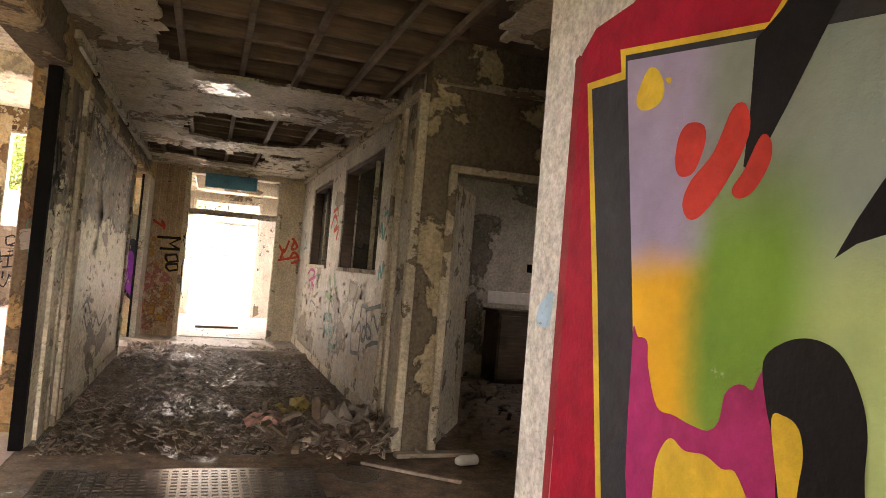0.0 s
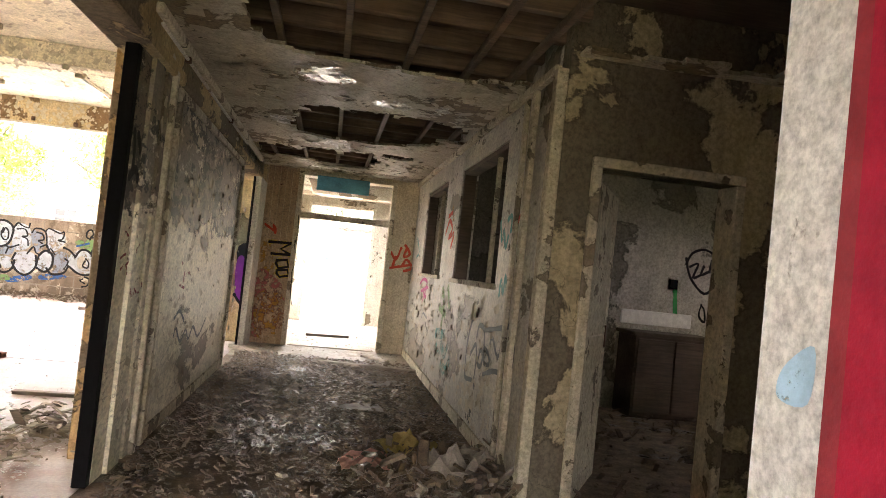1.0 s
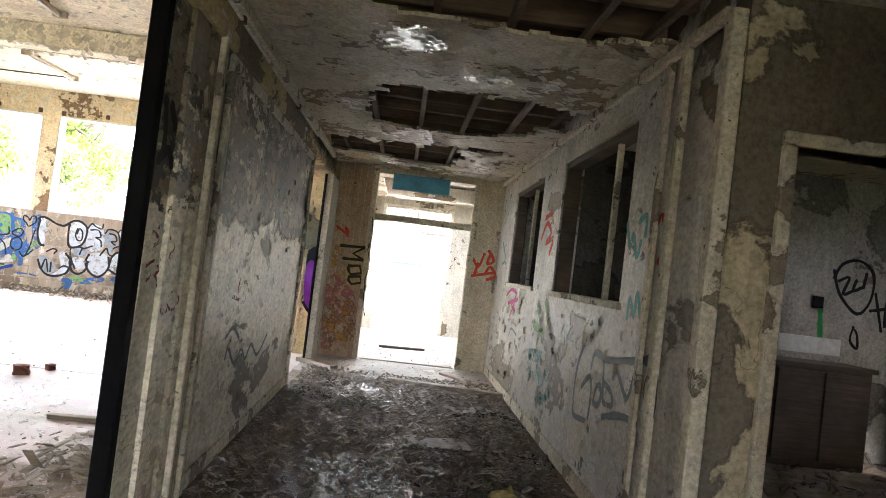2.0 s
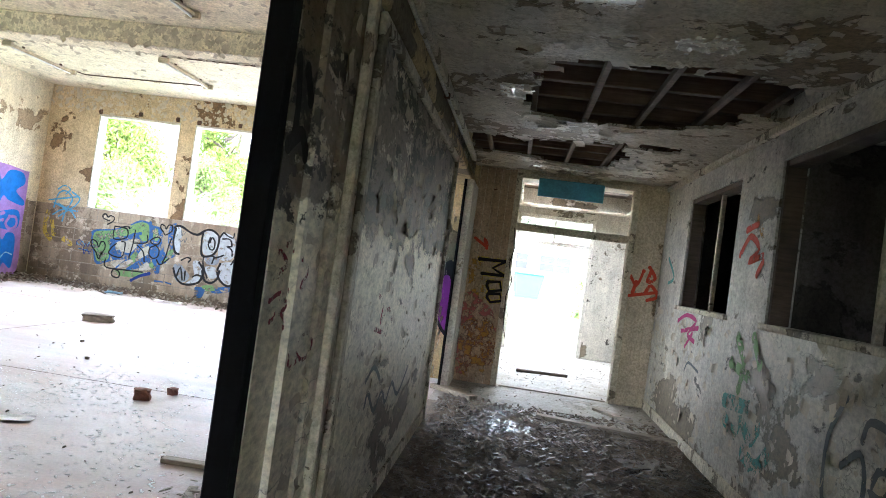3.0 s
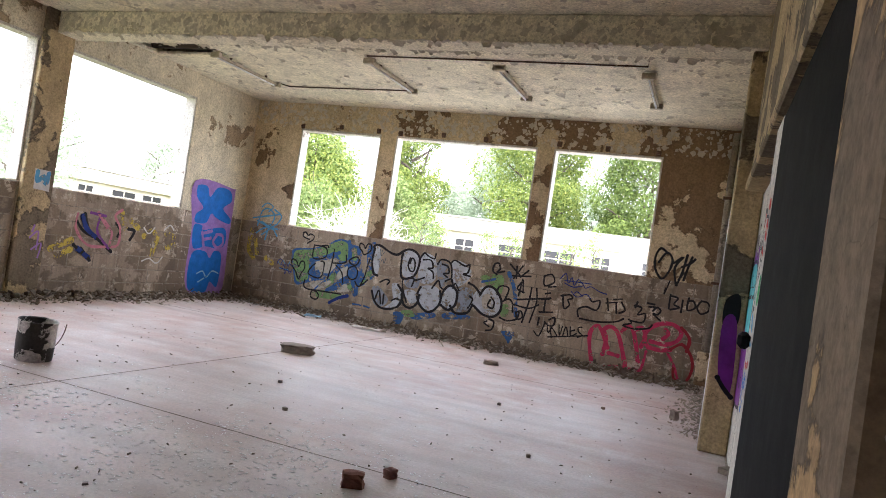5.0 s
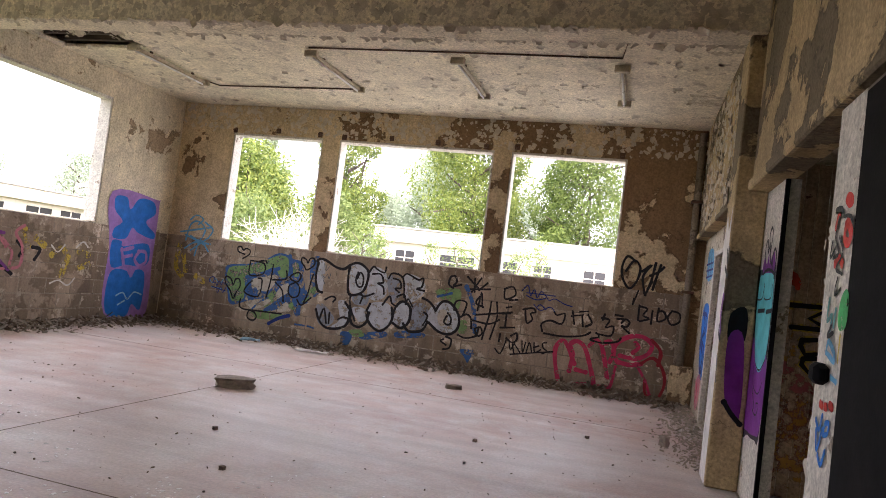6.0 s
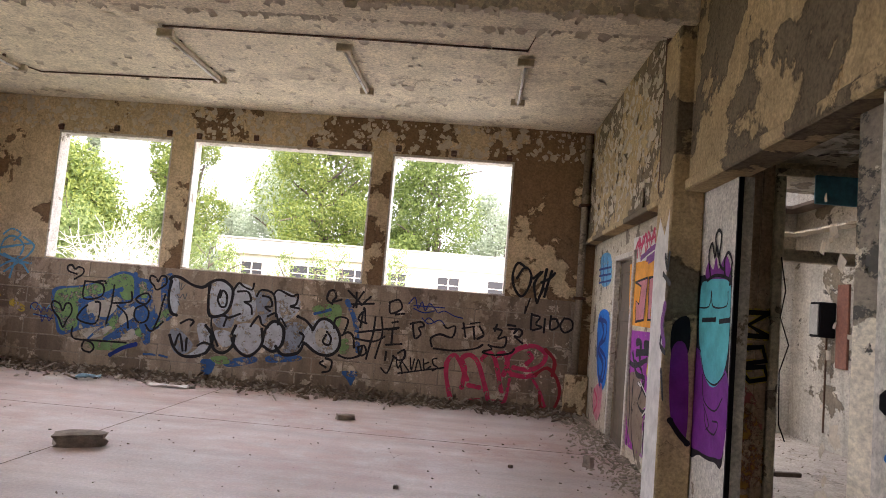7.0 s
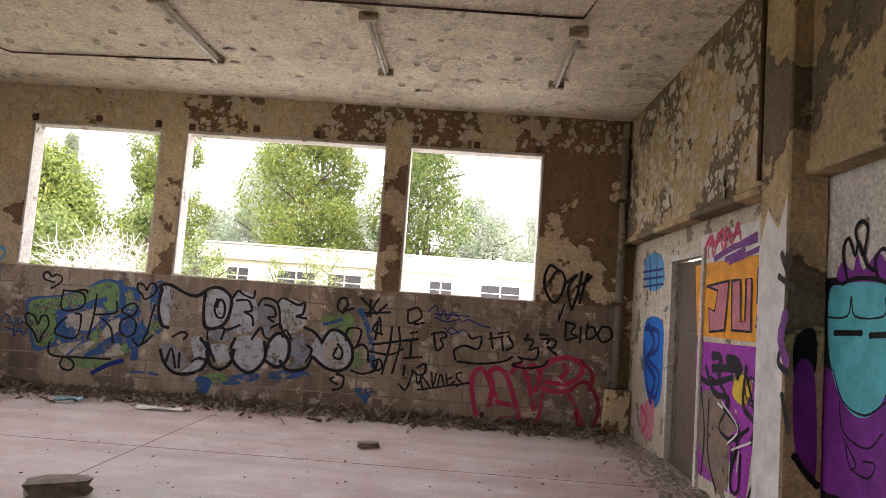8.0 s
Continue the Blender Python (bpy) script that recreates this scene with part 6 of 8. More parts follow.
stroke("north", 'greytag', 0.014, 3, True, [(-6.916, 1.171), (-6.868, 1.131), (-6.83, 1.192), (-6.793, 1.122), (-6.773, 1.21)])
stroke("north", 'greytag', 0.014, 3, True, [(-6.892, 1.085), (-6.857, 1.03)])

sheet("graffiti_tag", "black sprayed tags and hearts over flaking plaster")
stroke("north", 'black', 0.034, 3, True, [(-4.42, 1.245), (-4.061, 1.286)])
stroke("north", 'black', 0.034, 3, True, [(-4.345, 1.215), (-4.218, 1.44)])
stroke("north", 'black', 0.034, 3, True, [(-4.302, 1.218), (-4.318, 1.419)])
stroke("north", 'black', 0.034, 3, True, [(-4.249, 1.279), (-4.436, 1.439)])
stroke("north", 'black', 0.034, 3, True, [(-4.232, 1.252), (-4.112, 1.376)])
stroke("north", 'black', 0.034, 3, True, [(-4.209, 1.153), (-4.259, 1.049), (-4.139, 1.0)])
stroke("north", 'black', 0.034, 3, True, [(-4.244, 0.864), (-3.676, 0.978)])
stroke("north", 'black', 0.034, 3, True, [(-4.221, 0.937), (-4.186, 1.226), (-4.155, 1.014)])
stroke("north", 'black', 0.034, 3, True, [(-4.017, 1.095), (-4.028, 0.88), (-4.069, 0.663), (-4.099, 0.505)])
stroke("north", 'black', 0.034, 3, True, [(-3.93, 1.102), (-3.899, 0.89), (-3.94, 0.673), (-3.972, 0.529)])
stroke("north", 'black', 0.034, 3, True, [(-4.28, 0.776), (-4.018, 0.753), (-3.866, 0.835)])
stroke("north", 'black', 0.034, 3, True, [(-4.226, 0.652), (-4.143, 0.686), (-4.106, 0.59), (-4.188, 0.541), (-4.226, 0.652)])
stroke("north", 'black', 0.034, 3, True, [(-3.767, 1.042), (-3.696, 1.062)])
stroke("north", 'black', 0.034, 3, True, [(-3.817, 0.939), (-3.703, 0.961)])
stroke("north", 'black', 0.034, 3, True, [(-3.829, 0.724), (-3.615, 0.754)])
stroke("north", 'black', 0.034, 3, True, [(-3.758, 0.929), (-3.758, 0.744)])
stroke("north", 'black', 0.034, 3, True, [(-3.821, 0.625), (-3.827, 0.511)])
stroke("north", 'black', 0.034, 3, True, [(-3.649, 0.624), (-3.566, 0.673), (-3.558, 0.56), (-3.641, 0.526), (-3.717, 0.576)])
stroke("north", 'black', 0.034, 3, True, [(-3.832, 1.324), (-3.806, 1.168), (-3.653, 1.251), (-3.706, 1.37), (-3.832, 1.324)])
stroke("north", 'black', 0.034, 3, True, [(-3.733, 1.159), (-3.619, 1.182)])
stroke("north", 'black', 0.034, 3, True, [(-3.481, 1.064), (-3.436, 0.853), (-3.355, 0.916), (-3.389, 0.999), (-3.32, 1.033), (-3.367, 1.086), (-3.508, 1.047)])
stroke("north", 'black', 0.034, 3, True, [(-3.185, 0.758), (-3.208, 0.87), (-3.083, 0.936), (-2.909, 0.907), (-2.877, 1.066), (-2.989, 1.029), (-3.035, 1.068)])
stroke("north", 'black', 0.034, 3, True, [(-3.155, 0.732), (-2.868, 0.725), (-2.586, 0.775), (-2.476, 0.84)])
stroke("north", 'black', 0.034, 3, True, [(-2.766, 1.117), (-2.725, 0.935)])
stroke("north", 'black', 0.034, 3, True, [(-2.62, 1.071), (-2.595, 0.916)])
stroke("north", 'black', 0.034, 3, True, [(-2.535, 1.091), (-2.471, 0.982), (-2.553, 0.919)])
stroke("north", 'black', 0.034, 3, True, [(-2.391, 0.846), (-2.345, 0.793), (-2.47, 0.741), (-2.297, 0.712), (-2.087, 0.756), (-2.033, 0.816)])
stroke("north", 'black', 0.034, 3, True, [(-2.334, 1.078), (-2.219, 1.058), (-2.269, 0.94), (-2.157, 0.977), (-2.177, 0.834), (-2.362, 0.834)])
stroke("north", 'black', 0.034, 3, True, [(-2.295, 1.137), (-2.318, 1.05)])
stroke("north", 'black', 0.034, 3, True, [(-2.139, 1.149), (-2.039, 1.142)])
stroke("north", 'black', 0.034, 3, True, [(-2.121, 1.093), (-2.022, 1.101)])
stroke("north", 'black', 0.034, 3, True, [(-2.047, 1.042), (-1.994, 1.103), (-1.934, 1.065), (-1.973, 0.991), (-2.044, 1.0), (-1.925, 0.909)])
stroke("north", 'black', 0.034, 3, True, [(-1.822, 1.329), (-1.823, 1.116)])
stroke("north", 'black', 0.034, 3, True, [(-1.821, 1.315), (-1.706, 1.295), (-1.757, 1.192), (-1.669, 1.155), (-1.794, 1.103)])
stroke("north", 'black', 0.034, 3, True, [(-1.633, 1.272), (-1.637, 1.087)])
stroke("north", 'black', 0.034, 3, True, [(-1.55, 1.321), (-1.554, 1.136), (-1.443, 1.186), (-1.477, 1.283), (-1.548, 1.278)])
stroke("north", 'black', 0.034, 3, True, [(-1.365, 1.306), (-1.416, 1.203), (-1.354, 1.108), (-1.244, 1.173), (-1.264, 1.285), (-1.365, 1.306)])
stroke("north", 'black', 0.026, 3, True, [(-3.672, 0.552), (-3.633, 0.413), (-3.56, 0.588)])
stroke("north", 'black', 0.026, 3, True, [(-3.57, 0.347), (-3.613, 0.528), (-3.488, 0.396)])
stroke("north", 'black', 0.026, 3, True, [(-3.472, 0.567), (-3.445, 0.399), (-3.414, 0.557)])
stroke("north", 'black', 0.026, 3, True, [(-3.389, 0.403), (-3.357, 0.561), (-3.303, 0.41)])
stroke("north", 'black', 0.026, 3, True, [(-3.286, 0.567), (-3.262, 0.427), (-3.179, 0.476)])
stroke("north", 'black', 0.026, 3, True, [(-3.281, 0.496), (-3.212, 0.53)])
stroke("north", 'black', 0.026, 3, True, [(-3.102, 0.595), (-3.158, 0.576), (-3.139, 0.507), (-3.079, 0.469), (-3.147, 0.422)])
stroke("north", 'black', 0.026, 3, True, [(-3.627, 0.343), (-2.994, 0.476)])
stroke("north", 'black', 0.026, 3, True, [(-2.776, 1.045), (-2.607, 1.086)])
stroke("north", 'black', 0.026, 3, True, [(-2.666, 1.124), (-2.539, 1.148)])
stroke("north", 'black', 0.026, 3, True, [(-3.715, 0.548), (-3.784, 0.331), (-3.875, 0.395)])
stroke("north", 'navy', 0.018, 3, True, [(-3.558, 1.33), (-3.478, 1.422), (-3.424, 1.268), (-3.374, 1.372), (-3.321, 1.247), (-3.271, 1.351), (-3.195, 1.299), (-3.133, 1.232), (-3.049, 1.267), (-2.901, 1.207), (-2.785, 1.187)])
stroke("north", 'navy', 0.018, 3, True, [(-3.481, 1.264), (-3.333, 1.218), (-3.192, 1.257)])
stroke("north", 'navy', 0.018, 3, True, [(-3.357, 1.144), (-3.251, 1.066), (-3.112, 1.134), (-3.036, 1.082)])
stroke("north", 'navy', 0.018, 3, True, [(-3.311, 1.105), (-3.257, 1.152), (-3.166, 1.087)])
stroke("north", 'navy', 0.018, 3, True, [(-3.484, 1.307), (-3.052, 1.31)])
stroke("north", 'black', 0.042, 3, True, [(-1.945, 1.966), (-2.063, 2.03), (-2.126, 1.881), (-2.101, 1.695), (-1.992, 1.56), (-1.899, 1.681), (-1.867, 1.871), (-1.96, 1.979), (-2.065, 1.813)])
stroke("north", 'black', 0.042, 3, True, [(-1.775, 1.518), (-1.818, 1.759), (-1.713, 1.939), (-1.836, 1.83)])
stroke("north", 'black', 0.042, 3, True, [(-1.685, 1.697), (-1.736, 1.578)])
stroke("north", 'black', 0.042, 3, True, [(-1.658, 1.972), (-1.7, 1.696), (-1.76, 1.491)])
stroke("north", 'black', 0.042, 3, True, [(-1.585, 1.949), (-1.643, 1.7), (-1.665, 1.584)])
stroke("north", 'black', 0.042, 3, True, [(-1.541, 1.923), (-1.608, 1.846), (-1.719, 1.781)])
stroke("north", 'black', 0.025, 3, True, [(-1.913, 1.422), (-1.921, 1.322), (-1.862, 1.54)])

sheet("graffiti_tag", "large pink sprayed letters on the dado")
stroke("north", 'pink', 0.075, 2, True, [(-2.865, 0.051), (-2.941, 0.325), (-2.956, 0.549), (-2.864, 0.669), (-2.773, 0.577), (-2.657, 0.347)])
stroke("north", 'pink', 0.075, 2, True, [(-2.721, 0.23), (-2.695, 0.484), (-2.747, 0.621), (-2.651, 0.685), (-2.533, 0.609), (-2.431, 0.364), (-2.343, 0.091)])
stroke("north", 'pink', 0.075, 2, True, [(-2.463, 0.643), (-2.385, 0.748), (-2.294, 0.67), (-2.224, 0.45), (-2.167, 0.216)])
stroke("north", 'pink', 0.075, 2, True, [(-2.295, 0.684), (-2.171, 0.75), (-2.106, 0.613), (-2.153, 0.455)])
stroke("north", 'pink', 0.075, 2, True, [(-2.04, 0.464), (-2.119, 0.584), (-2.072, 0.743), (-1.922, 0.853), (-1.739, 0.881), (-1.592, 0.793), (-1.626, 0.65), (-1.791, 0.553), (-2.018, 0.564)])
stroke("north", 'pink', 0.075, 2, True, [(-1.838, 0.634), (-1.772, 0.723), (-1.818, 0.776)])
stroke("north", 'pink', 0.075, 2, True, [(-2.624, 0.265), (-2.481, 0.248)])
stroke("north", 'pink', 0.075, 2, True, [(-2.012, 0.466), (-1.856, 0.45), (-1.716, 0.489)])
stroke("north", 'pink', 0.05, 2, True, [(-2.707, 0.035), (-2.47, 0.081), (-2.116, 0.08)])
stroke("north", 'pink', 0.05, 2, True, [(-2.82, 0.026), (-2.884, 0.119)])
stroke("north", 'pink', 0.05, 2, True, [(-2.064, 0.392), (-2.104, 0.109), (-2.144, 0.078)])
stroke("north", 'pink', 0.05, 2, True, [(-1.787, 0.483), (-1.648, 0.284), (-1.552, 0.068)])
stroke("north", 'darkred', 0.055, 2, True, [(-1.716, 0.489), (-1.553, 0.599), (-1.403, 0.442), (-1.364, 0.236), (-1.45, 0.021), (-1.608, 0.064), (-1.633, 0.257)])
stroke("north", 'darkred', 0.055, 2, True, [(-1.595, 0.849), (-1.46, 0.705), (-1.477, 0.507)])

sheet("graffiti_tag", "blue and yellow sprayed marks beside the corner")
stroke("north", 'skyblue', 0.035, 2, True, [(-9.66, 1.478), (-9.601, 1.76), (-9.449, 1.829), (-9.288, 1.696), (-9.381, 1.504), (-9.571, 1.56)])
stroke("north", 'skyblue', 0.035, 2, True, [(-9.783, 1.614), (-9.194, 1.741)])
stroke("north", 'skyblue', 0.035, 2, True, [(-9.614, 1.852), (-9.505, 1.936), (-9.355, 1.875), (-9.441, 1.775)])
stroke("north", 'skyblue', 0.035, 2, True, [(-9.659, 1.33), (-9.455, 1.46), (-9.152, 1.451)])
stroke("north", 'skyblue', 0.035, 2, True, [(-9.674, 1.569), (-9.249, 1.424)])
stroke("north", 'skyblue', 0.035, 2, True, [(-9.44, 1.222), (-9.361, 1.505), (-9.173, 1.321)])
stroke("north", 'skyblue', 0.035, 2, True, [(-9.307, 1.824), (-9.13, 1.711), (-9.208, 1.556)])
stroke("north", 'skyblue', 0.035, 2, True, [(-9.533, 1.305), (-9.208, 1.556)])
stroke("north", 'yellowsmear', 0.1, 2, True, [(-9.767, 1.375), (-9.793, 1.004), (-9.646, 0.835)])
stroke("north", 'yellowsmear', 0.1, 2, True, [(-9.66, 1.201), (-9.579, 0.933)])
stroke("north", 'yellowsmear', 0.11, 2, True, [(-9.347, 0.865), (-9.196, 0.789)])
stroke("north", 'skyblue', 0.018, 2, True, [(-9.063, 0.839), (-8.997, 0.791), (-8.948, 0.869), (-8.857, 0.788), (-8.789, 0.867)])
stroke("north", 'skyblue', 0.018, 2, True, [(-9.006, 0.718), (-8.786, 0.705)])

sheet("star_graffiti", "blue panel with pink stars painted on the wall")
paint("west", 'lilac', 0, True, [(14.231, 2.098), (15.264, 2.102), (15.359, 2.001), (15.367, 1.074), (15.332, 0.032), (14.405, 0.133), (14.321, 1.207)])
paint("west", 'blue2', 1, True, [(14.323, 2.026), (14.571, 2.043), (14.677, 1.86), (14.861, 2.064), (15.207, 2.048), (15.288, 1.852), (15.083, 1.689), (15.334, 1.511), (15.287, 1.414), (14.927, 1.49), (14.778, 1.562), (14.659, 1.372), (14.378, 1.364), (14.376, 1.515), (14.534, 1.643), (14.34, 1.813)])
paint("west", 'blue2', 1, True, [(14.362, 1.298), (14.576, 1.319), (14.626, 1.236), (15.067, 1.323), (15.25, 1.272), (15.274, 1.021), (15.093, 0.917), (14.758, 0.938), (14.421, 0.892)])
paint("west", 'blue2', 1, True, [(14.415, 0.783), (14.746, 0.848), (14.904, 0.724), (15.004, 0.865), (15.225, 0.788), (15.227, 0.192), (15.006, 0.278), (14.888, 0.073), (14.43, 0.155)])
stroke("west", 'lilac', 0.07, 3, True, [(14.605, 1.19), (14.699, 0.911)])
stroke("west", 'lilac', 0.07, 3, True, [(14.61, 1.169), (14.853, 1.235)])
stroke("west", 'lilac', 0.07, 3, True, [(14.665, 1.063), (14.851, 1.101)])
stroke("west", 'lilac', 0.07, 3, True, [(15.003, 1.159), (14.931, 1.04), (15.055, 0.937), (15.207, 1.016), (15.17, 1.173), (14.998, 1.181)])
stroke("west", 'paleblue', 0.03, 4, True, [(14.619, 0.422), (14.766, 0.472), (14.888, 0.365), (15.025, 0.482), (15.203, 0.443)])
stroke("west", 'paleblue', 0.03, 4, True, [(14.684, 0.27), (14.828, 0.34)])

sheet("graffiti_tag", "purple, yellow and black tags on a dado")
stroke("west", 'black', 0.06, 2, True, [(12.051, 1.245), (12.16, 1.004), (12.41, 0.842), (12.618, 0.708)])
stroke("west", 'black', 0.06, 2, True, [(11.927, 1.124), (12.055, 0.994), (12.241, 0.92)])
stroke("west", 'black', 0.06, 2, True, [(12.647, 1.163), (12.738, 1.058), (12.709, 0.96)])
stroke("west", 'black', 0.06, 2, True, [(12.958, 0.924), (13.028, 1.066), (12.9, 1.093)])
stroke("west", 'black', 0.06, 2, True, [(12.063, 0.725), (12.244, 0.555)])
stroke("west", 'black', 0.06, 2, True, [(11.93, 0.769), (12.121, 0.639)])
stroke("west", 'navy', 0.09, 2, True, [(12.016, 1.205), (12.111, 1.035), (12.309, 0.907)])
stroke("west", 'navy', 0.09, 2, True, [(12.001, 0.72), (12.216, 0.59)])
stroke("west", 'pinkdull', 0.05, 2, True, [(11.928, 1.23), (11.926, 1.017), (12.158, 0.786), (12.491, 0.774)])
stroke("west", 'pinkdull', 0.05, 2, True, [(12.414, 1.176), (12.584, 1.006), (12.577, 0.799), (12.735, 0.829), (12.73, 1.095), (12.602, 1.271), (12.722, 1.38)])
stroke("west", 'pinkdull', 0.05, 2, True, [(12.281, 1.29), (12.479, 1.071)])
stroke("west", 'purple', 0.05, 2, True, [(12.319, 1.202), (12.317, 0.982), (12.562, 0.76)])
stroke("west", 'purple', 0.05, 2, True, [(12.153, 1.275), (12.422, 1.251)])
stroke("west", 'yellowsmear', 0.11, 1, True, [(12.733, 1.324), (12.824, 1.105)])
stroke("west", 'yellowsmear', 0.11, 1, True, [(12.921, 1.23), (13.09, 1.131)])
stroke("west", 'yellowsmear', 0.11, 1, True, [(13.243, 1.007), (13.402, 1.121), (13.536, 0.991)])
stroke("west", 'yellowsmear', 0.11, 1, True, [(13.458, 0.723), (13.522, 0.929)])
stroke("west", 'yellowsmear', 0.11, 1, True, [(13.735, 1.09), (13.914, 1.044)])
stroke("west", 'yellowsmear', 0.11, 1, True, [(13.786, 0.847), (13.945, 0.9)])
stroke("west", 'yellowsmear', 0.11, 1, True, [(11.565, 0.69), (11.876, 0.835)])
stroke("west", 'yellowsmear', 0.11, 1, True, [(11.677, 0.611), (11.882, 0.694)])
stroke("west", 'whitewash', 0.03, 2, True, [(13.215, 1.143), (13.337, 1.055), (13.446, 1.165)])
stroke("west", 'whitewash', 0.03, 2, True, [(13.276, 0.592), (13.422, 0.64), (13.597, 0.568), (13.711, 0.677)])
stroke("west", 'whitewash', 0.03, 2, True, [(13.667, 1.146), (13.787, 1.24), (13.888, 1.167)])

sheet("graffiti_tag", "pale blue letter on a pier between windows")
paint("wpier", 'whitewash', 0, False, [(11.097, 1.776), (11.337, 1.768), (11.35, 1.483), (11.109, 1.498)])
stroke("wpier", 'skyblue', 0.07, 3, True, [(11.14, 1.734), (11.145, 1.602), (11.24, 1.684), (11.278, 1.573), (11.307, 1.729)])
stroke("wpier", 'lilac', 0.03, 3, True, [(11.17, 0.827), (11.281, 0.921), (11.287, 0.67)])
stroke("wpier", 'lilac', 0.03, 3, True, [(11.215, 0.665), (11.346, 0.758), (11.325, 0.555)])
stroke("wpier", 'lilac', 0.03, 3, True, [(11.213, 0.997), (11.191, 0.912)])

sheet("graffiti_tag", "grey and coloured tags on stained white plaster")
stroke("corr", 'greytag', 0.045, 3, True, [(6.506, 1.001), (6.654, 0.777), (6.656, 0.504), (6.58, 0.457), (6.333, 0.477), (6.239, 0.442)])
stroke("corr", 'greytag', 0.045, 3, True, [(6.488, 0.677), (6.329, 0.774), (6.262, 0.665), (6.276, 0.508)])
stroke("corr", 'greytag', 0.045, 3, True, [(6.159, 0.737), (6.207, 0.642), (6.11, 0.625), (6.055, 0.685), (6.09, 0.753), (6.159, 0.737)])
stroke("corr", 'greytag', 0.045, 3, True, [(6.317, 0.839), (6.267, 0.935), (6.08, 0.913), (6.039, 0.776), (5.995, 0.671), (5.828, 0.687), (5.885, 0.754), (6.013, 0.781)])
stroke("corr", 'greytag', 0.045, 3, True, [(5.858, 0.843), (5.795, 0.883), (5.606, 0.77), (5.53, 0.887), (5.486, 0.994)])
stroke("corr", 'greytag', 0.045, 3, True, [(6.066, 0.915), (5.459, 0.999), (5.332, 1.046)])
stroke("corr", 'greytag', 0.045, 3, True, [(5.983, 0.584), (5.687, 0.656), (5.428, 0.672)])
stroke("corr", 'greytag', 0.045, 3, True, [(5.413, 1.007), (5.317, 0.98), (5.344, 0.905), (5.346, 0.835), (5.239, 0.818)])
stroke("corr", 'greytag', 0.045, 3, True, [(5.332, 1.046), (5.229, 0.998), (5.2, 0.828), (5.234, 0.687)])
stroke("corr", 'magentam', 0.05, 2, True, [(10.111, 1.14), (9.789, 1.217), (9.427, 1.176), (9.682, 1.043), (9.427, 0.992)])
stroke("corr", 'magentam', 0.05, 2, True, [(9.927, 1.051), (9.344, 1.123)])
stroke("corr", 'magentam', 0.05, 2, True, [(9.724, 0.921), (9.519, 1.055)])
stroke("corr", 'greytag', 0.03, 2, True, [(9.64, 0.692), (9.525, 0.787), (9.177, 0.747)])
stroke("corr", 'greytag', 0.03, 2, True, [(9.525, 0.787), (9.579, 0.875)])
stroke("corr", 'tealsmear', 0.12, 2, True, [(8.289, 0.52), (8.072, 0.467), (7.95, 0.58), (7.74, 0.488), (7.632, 0.594)])
stroke("corr", 'tealsmear', 0.12, 2, True, [(7.853, 0.378), (7.598, 0.35), (7.43, 0.47)])
stroke("corr", 'tealsmear', 0.12, 2, True, [(8.357, 0.652), (7.833, 0.689)])
stroke("corr", 'green', 0.1, 1, True, [(8.221, 1.145), (8.034, 0.975), (8.084, 0.786)])
stroke("corr", 'green', 0.1, 1, True, [(7.889, 1.168), (7.724, 1.007)])
stroke("corr", 'green', 0.1, 1, True, [(8.31, 0.947), (7.929, 0.896)])
stroke("corr", 'red', 0.06, 2, True, [(8.406, 1.768), (8.219, 1.903), (8.007, 1.798), (8.202, 1.713), (7.923, 1.749)])
stroke("corr", 'red', 0.06, 2, True, [(8.313, 1.957), (8.089, 1.988)])
stroke("corr", 'red', 0.06, 2, True, [(7.991, 1.615), (7.903, 1.703)])
stroke("corr", 'teal', 0.05, 2, True, [(10.894, 1.796), (10.536, 1.584), (10.779, 1.517)])
stroke("corr", 'teal', 0.05, 2, True, [(5.905, 1.754), (5.821, 1.612), (5.784, 1.692), (5.695, 1.556), (5.65, 1.634)])
stroke("corr", 'teal', 0.05, 2, True, [(5.693, 1.766), (5.594, 1.785), (5.59, 1.683)])
stroke("corr", 'teal', 0.05, 2, True, [(5.741, 1.211), (5.723, 1.318), (5.634, 1.222), (5.613, 1.352), (5.534, 1.232)])
stroke("corr", 'red', 0.05, 2, True, [(5.439, 1.724), (5.361, 1.766), (5.293, 1.645), (5.227, 1.71), (5.23, 1.531)])
stroke("corr", 'red', 0.05, 2, True, [(5.353, 1.531), (5.221, 1.487)])
stroke("corr", 'orangesmear', 0.07, 2, True, [(8.11, 2.036), (7.95, 1.886)])

sheet("graffiti_tag", "red and dark tags on mouldy plaster")
stroke("lret", 'maroon', 0.02, 2, True, [(4.8, 1.34), (4.857, 1.365), (4.932, 1.327), (4.858, 1.303), (4.961, 1.285)])
stroke("lret", 'maroon', 0.02, 2, True, [(4.8, 1.281), (4.886, 1.292), (4.972, 1.243), (4.914, 1.221)])
stroke("lret", 'maroon', 0.02, 2, True, [(4.822, 1.221), (4.905, 1.242), (4.972, 1.199), (4.883, 1.18)])
stroke("left", 'maroon', 0.02, 2, True, [(4.99, 1.35), (5.069, 1.31), (5.008, 1.264), (5.125, 1.243)])
stroke("lret", 'maroon', 0.02, 2, True, [(4.845, 1.16), (4.93, 1.179), (4.972, 1.133)])
stroke("left", 'maroon', 0.02, 2, True, [(5.067, 1.087), (5.155, 1.106), (5.219, 1.056), (5.137, 1.016), (5.059, 1.044)])
stroke("left", 'maroon', 0.02, 2, True, [(4.99, 1.053), (4.998, 1.005), (5.068, 1.021)])
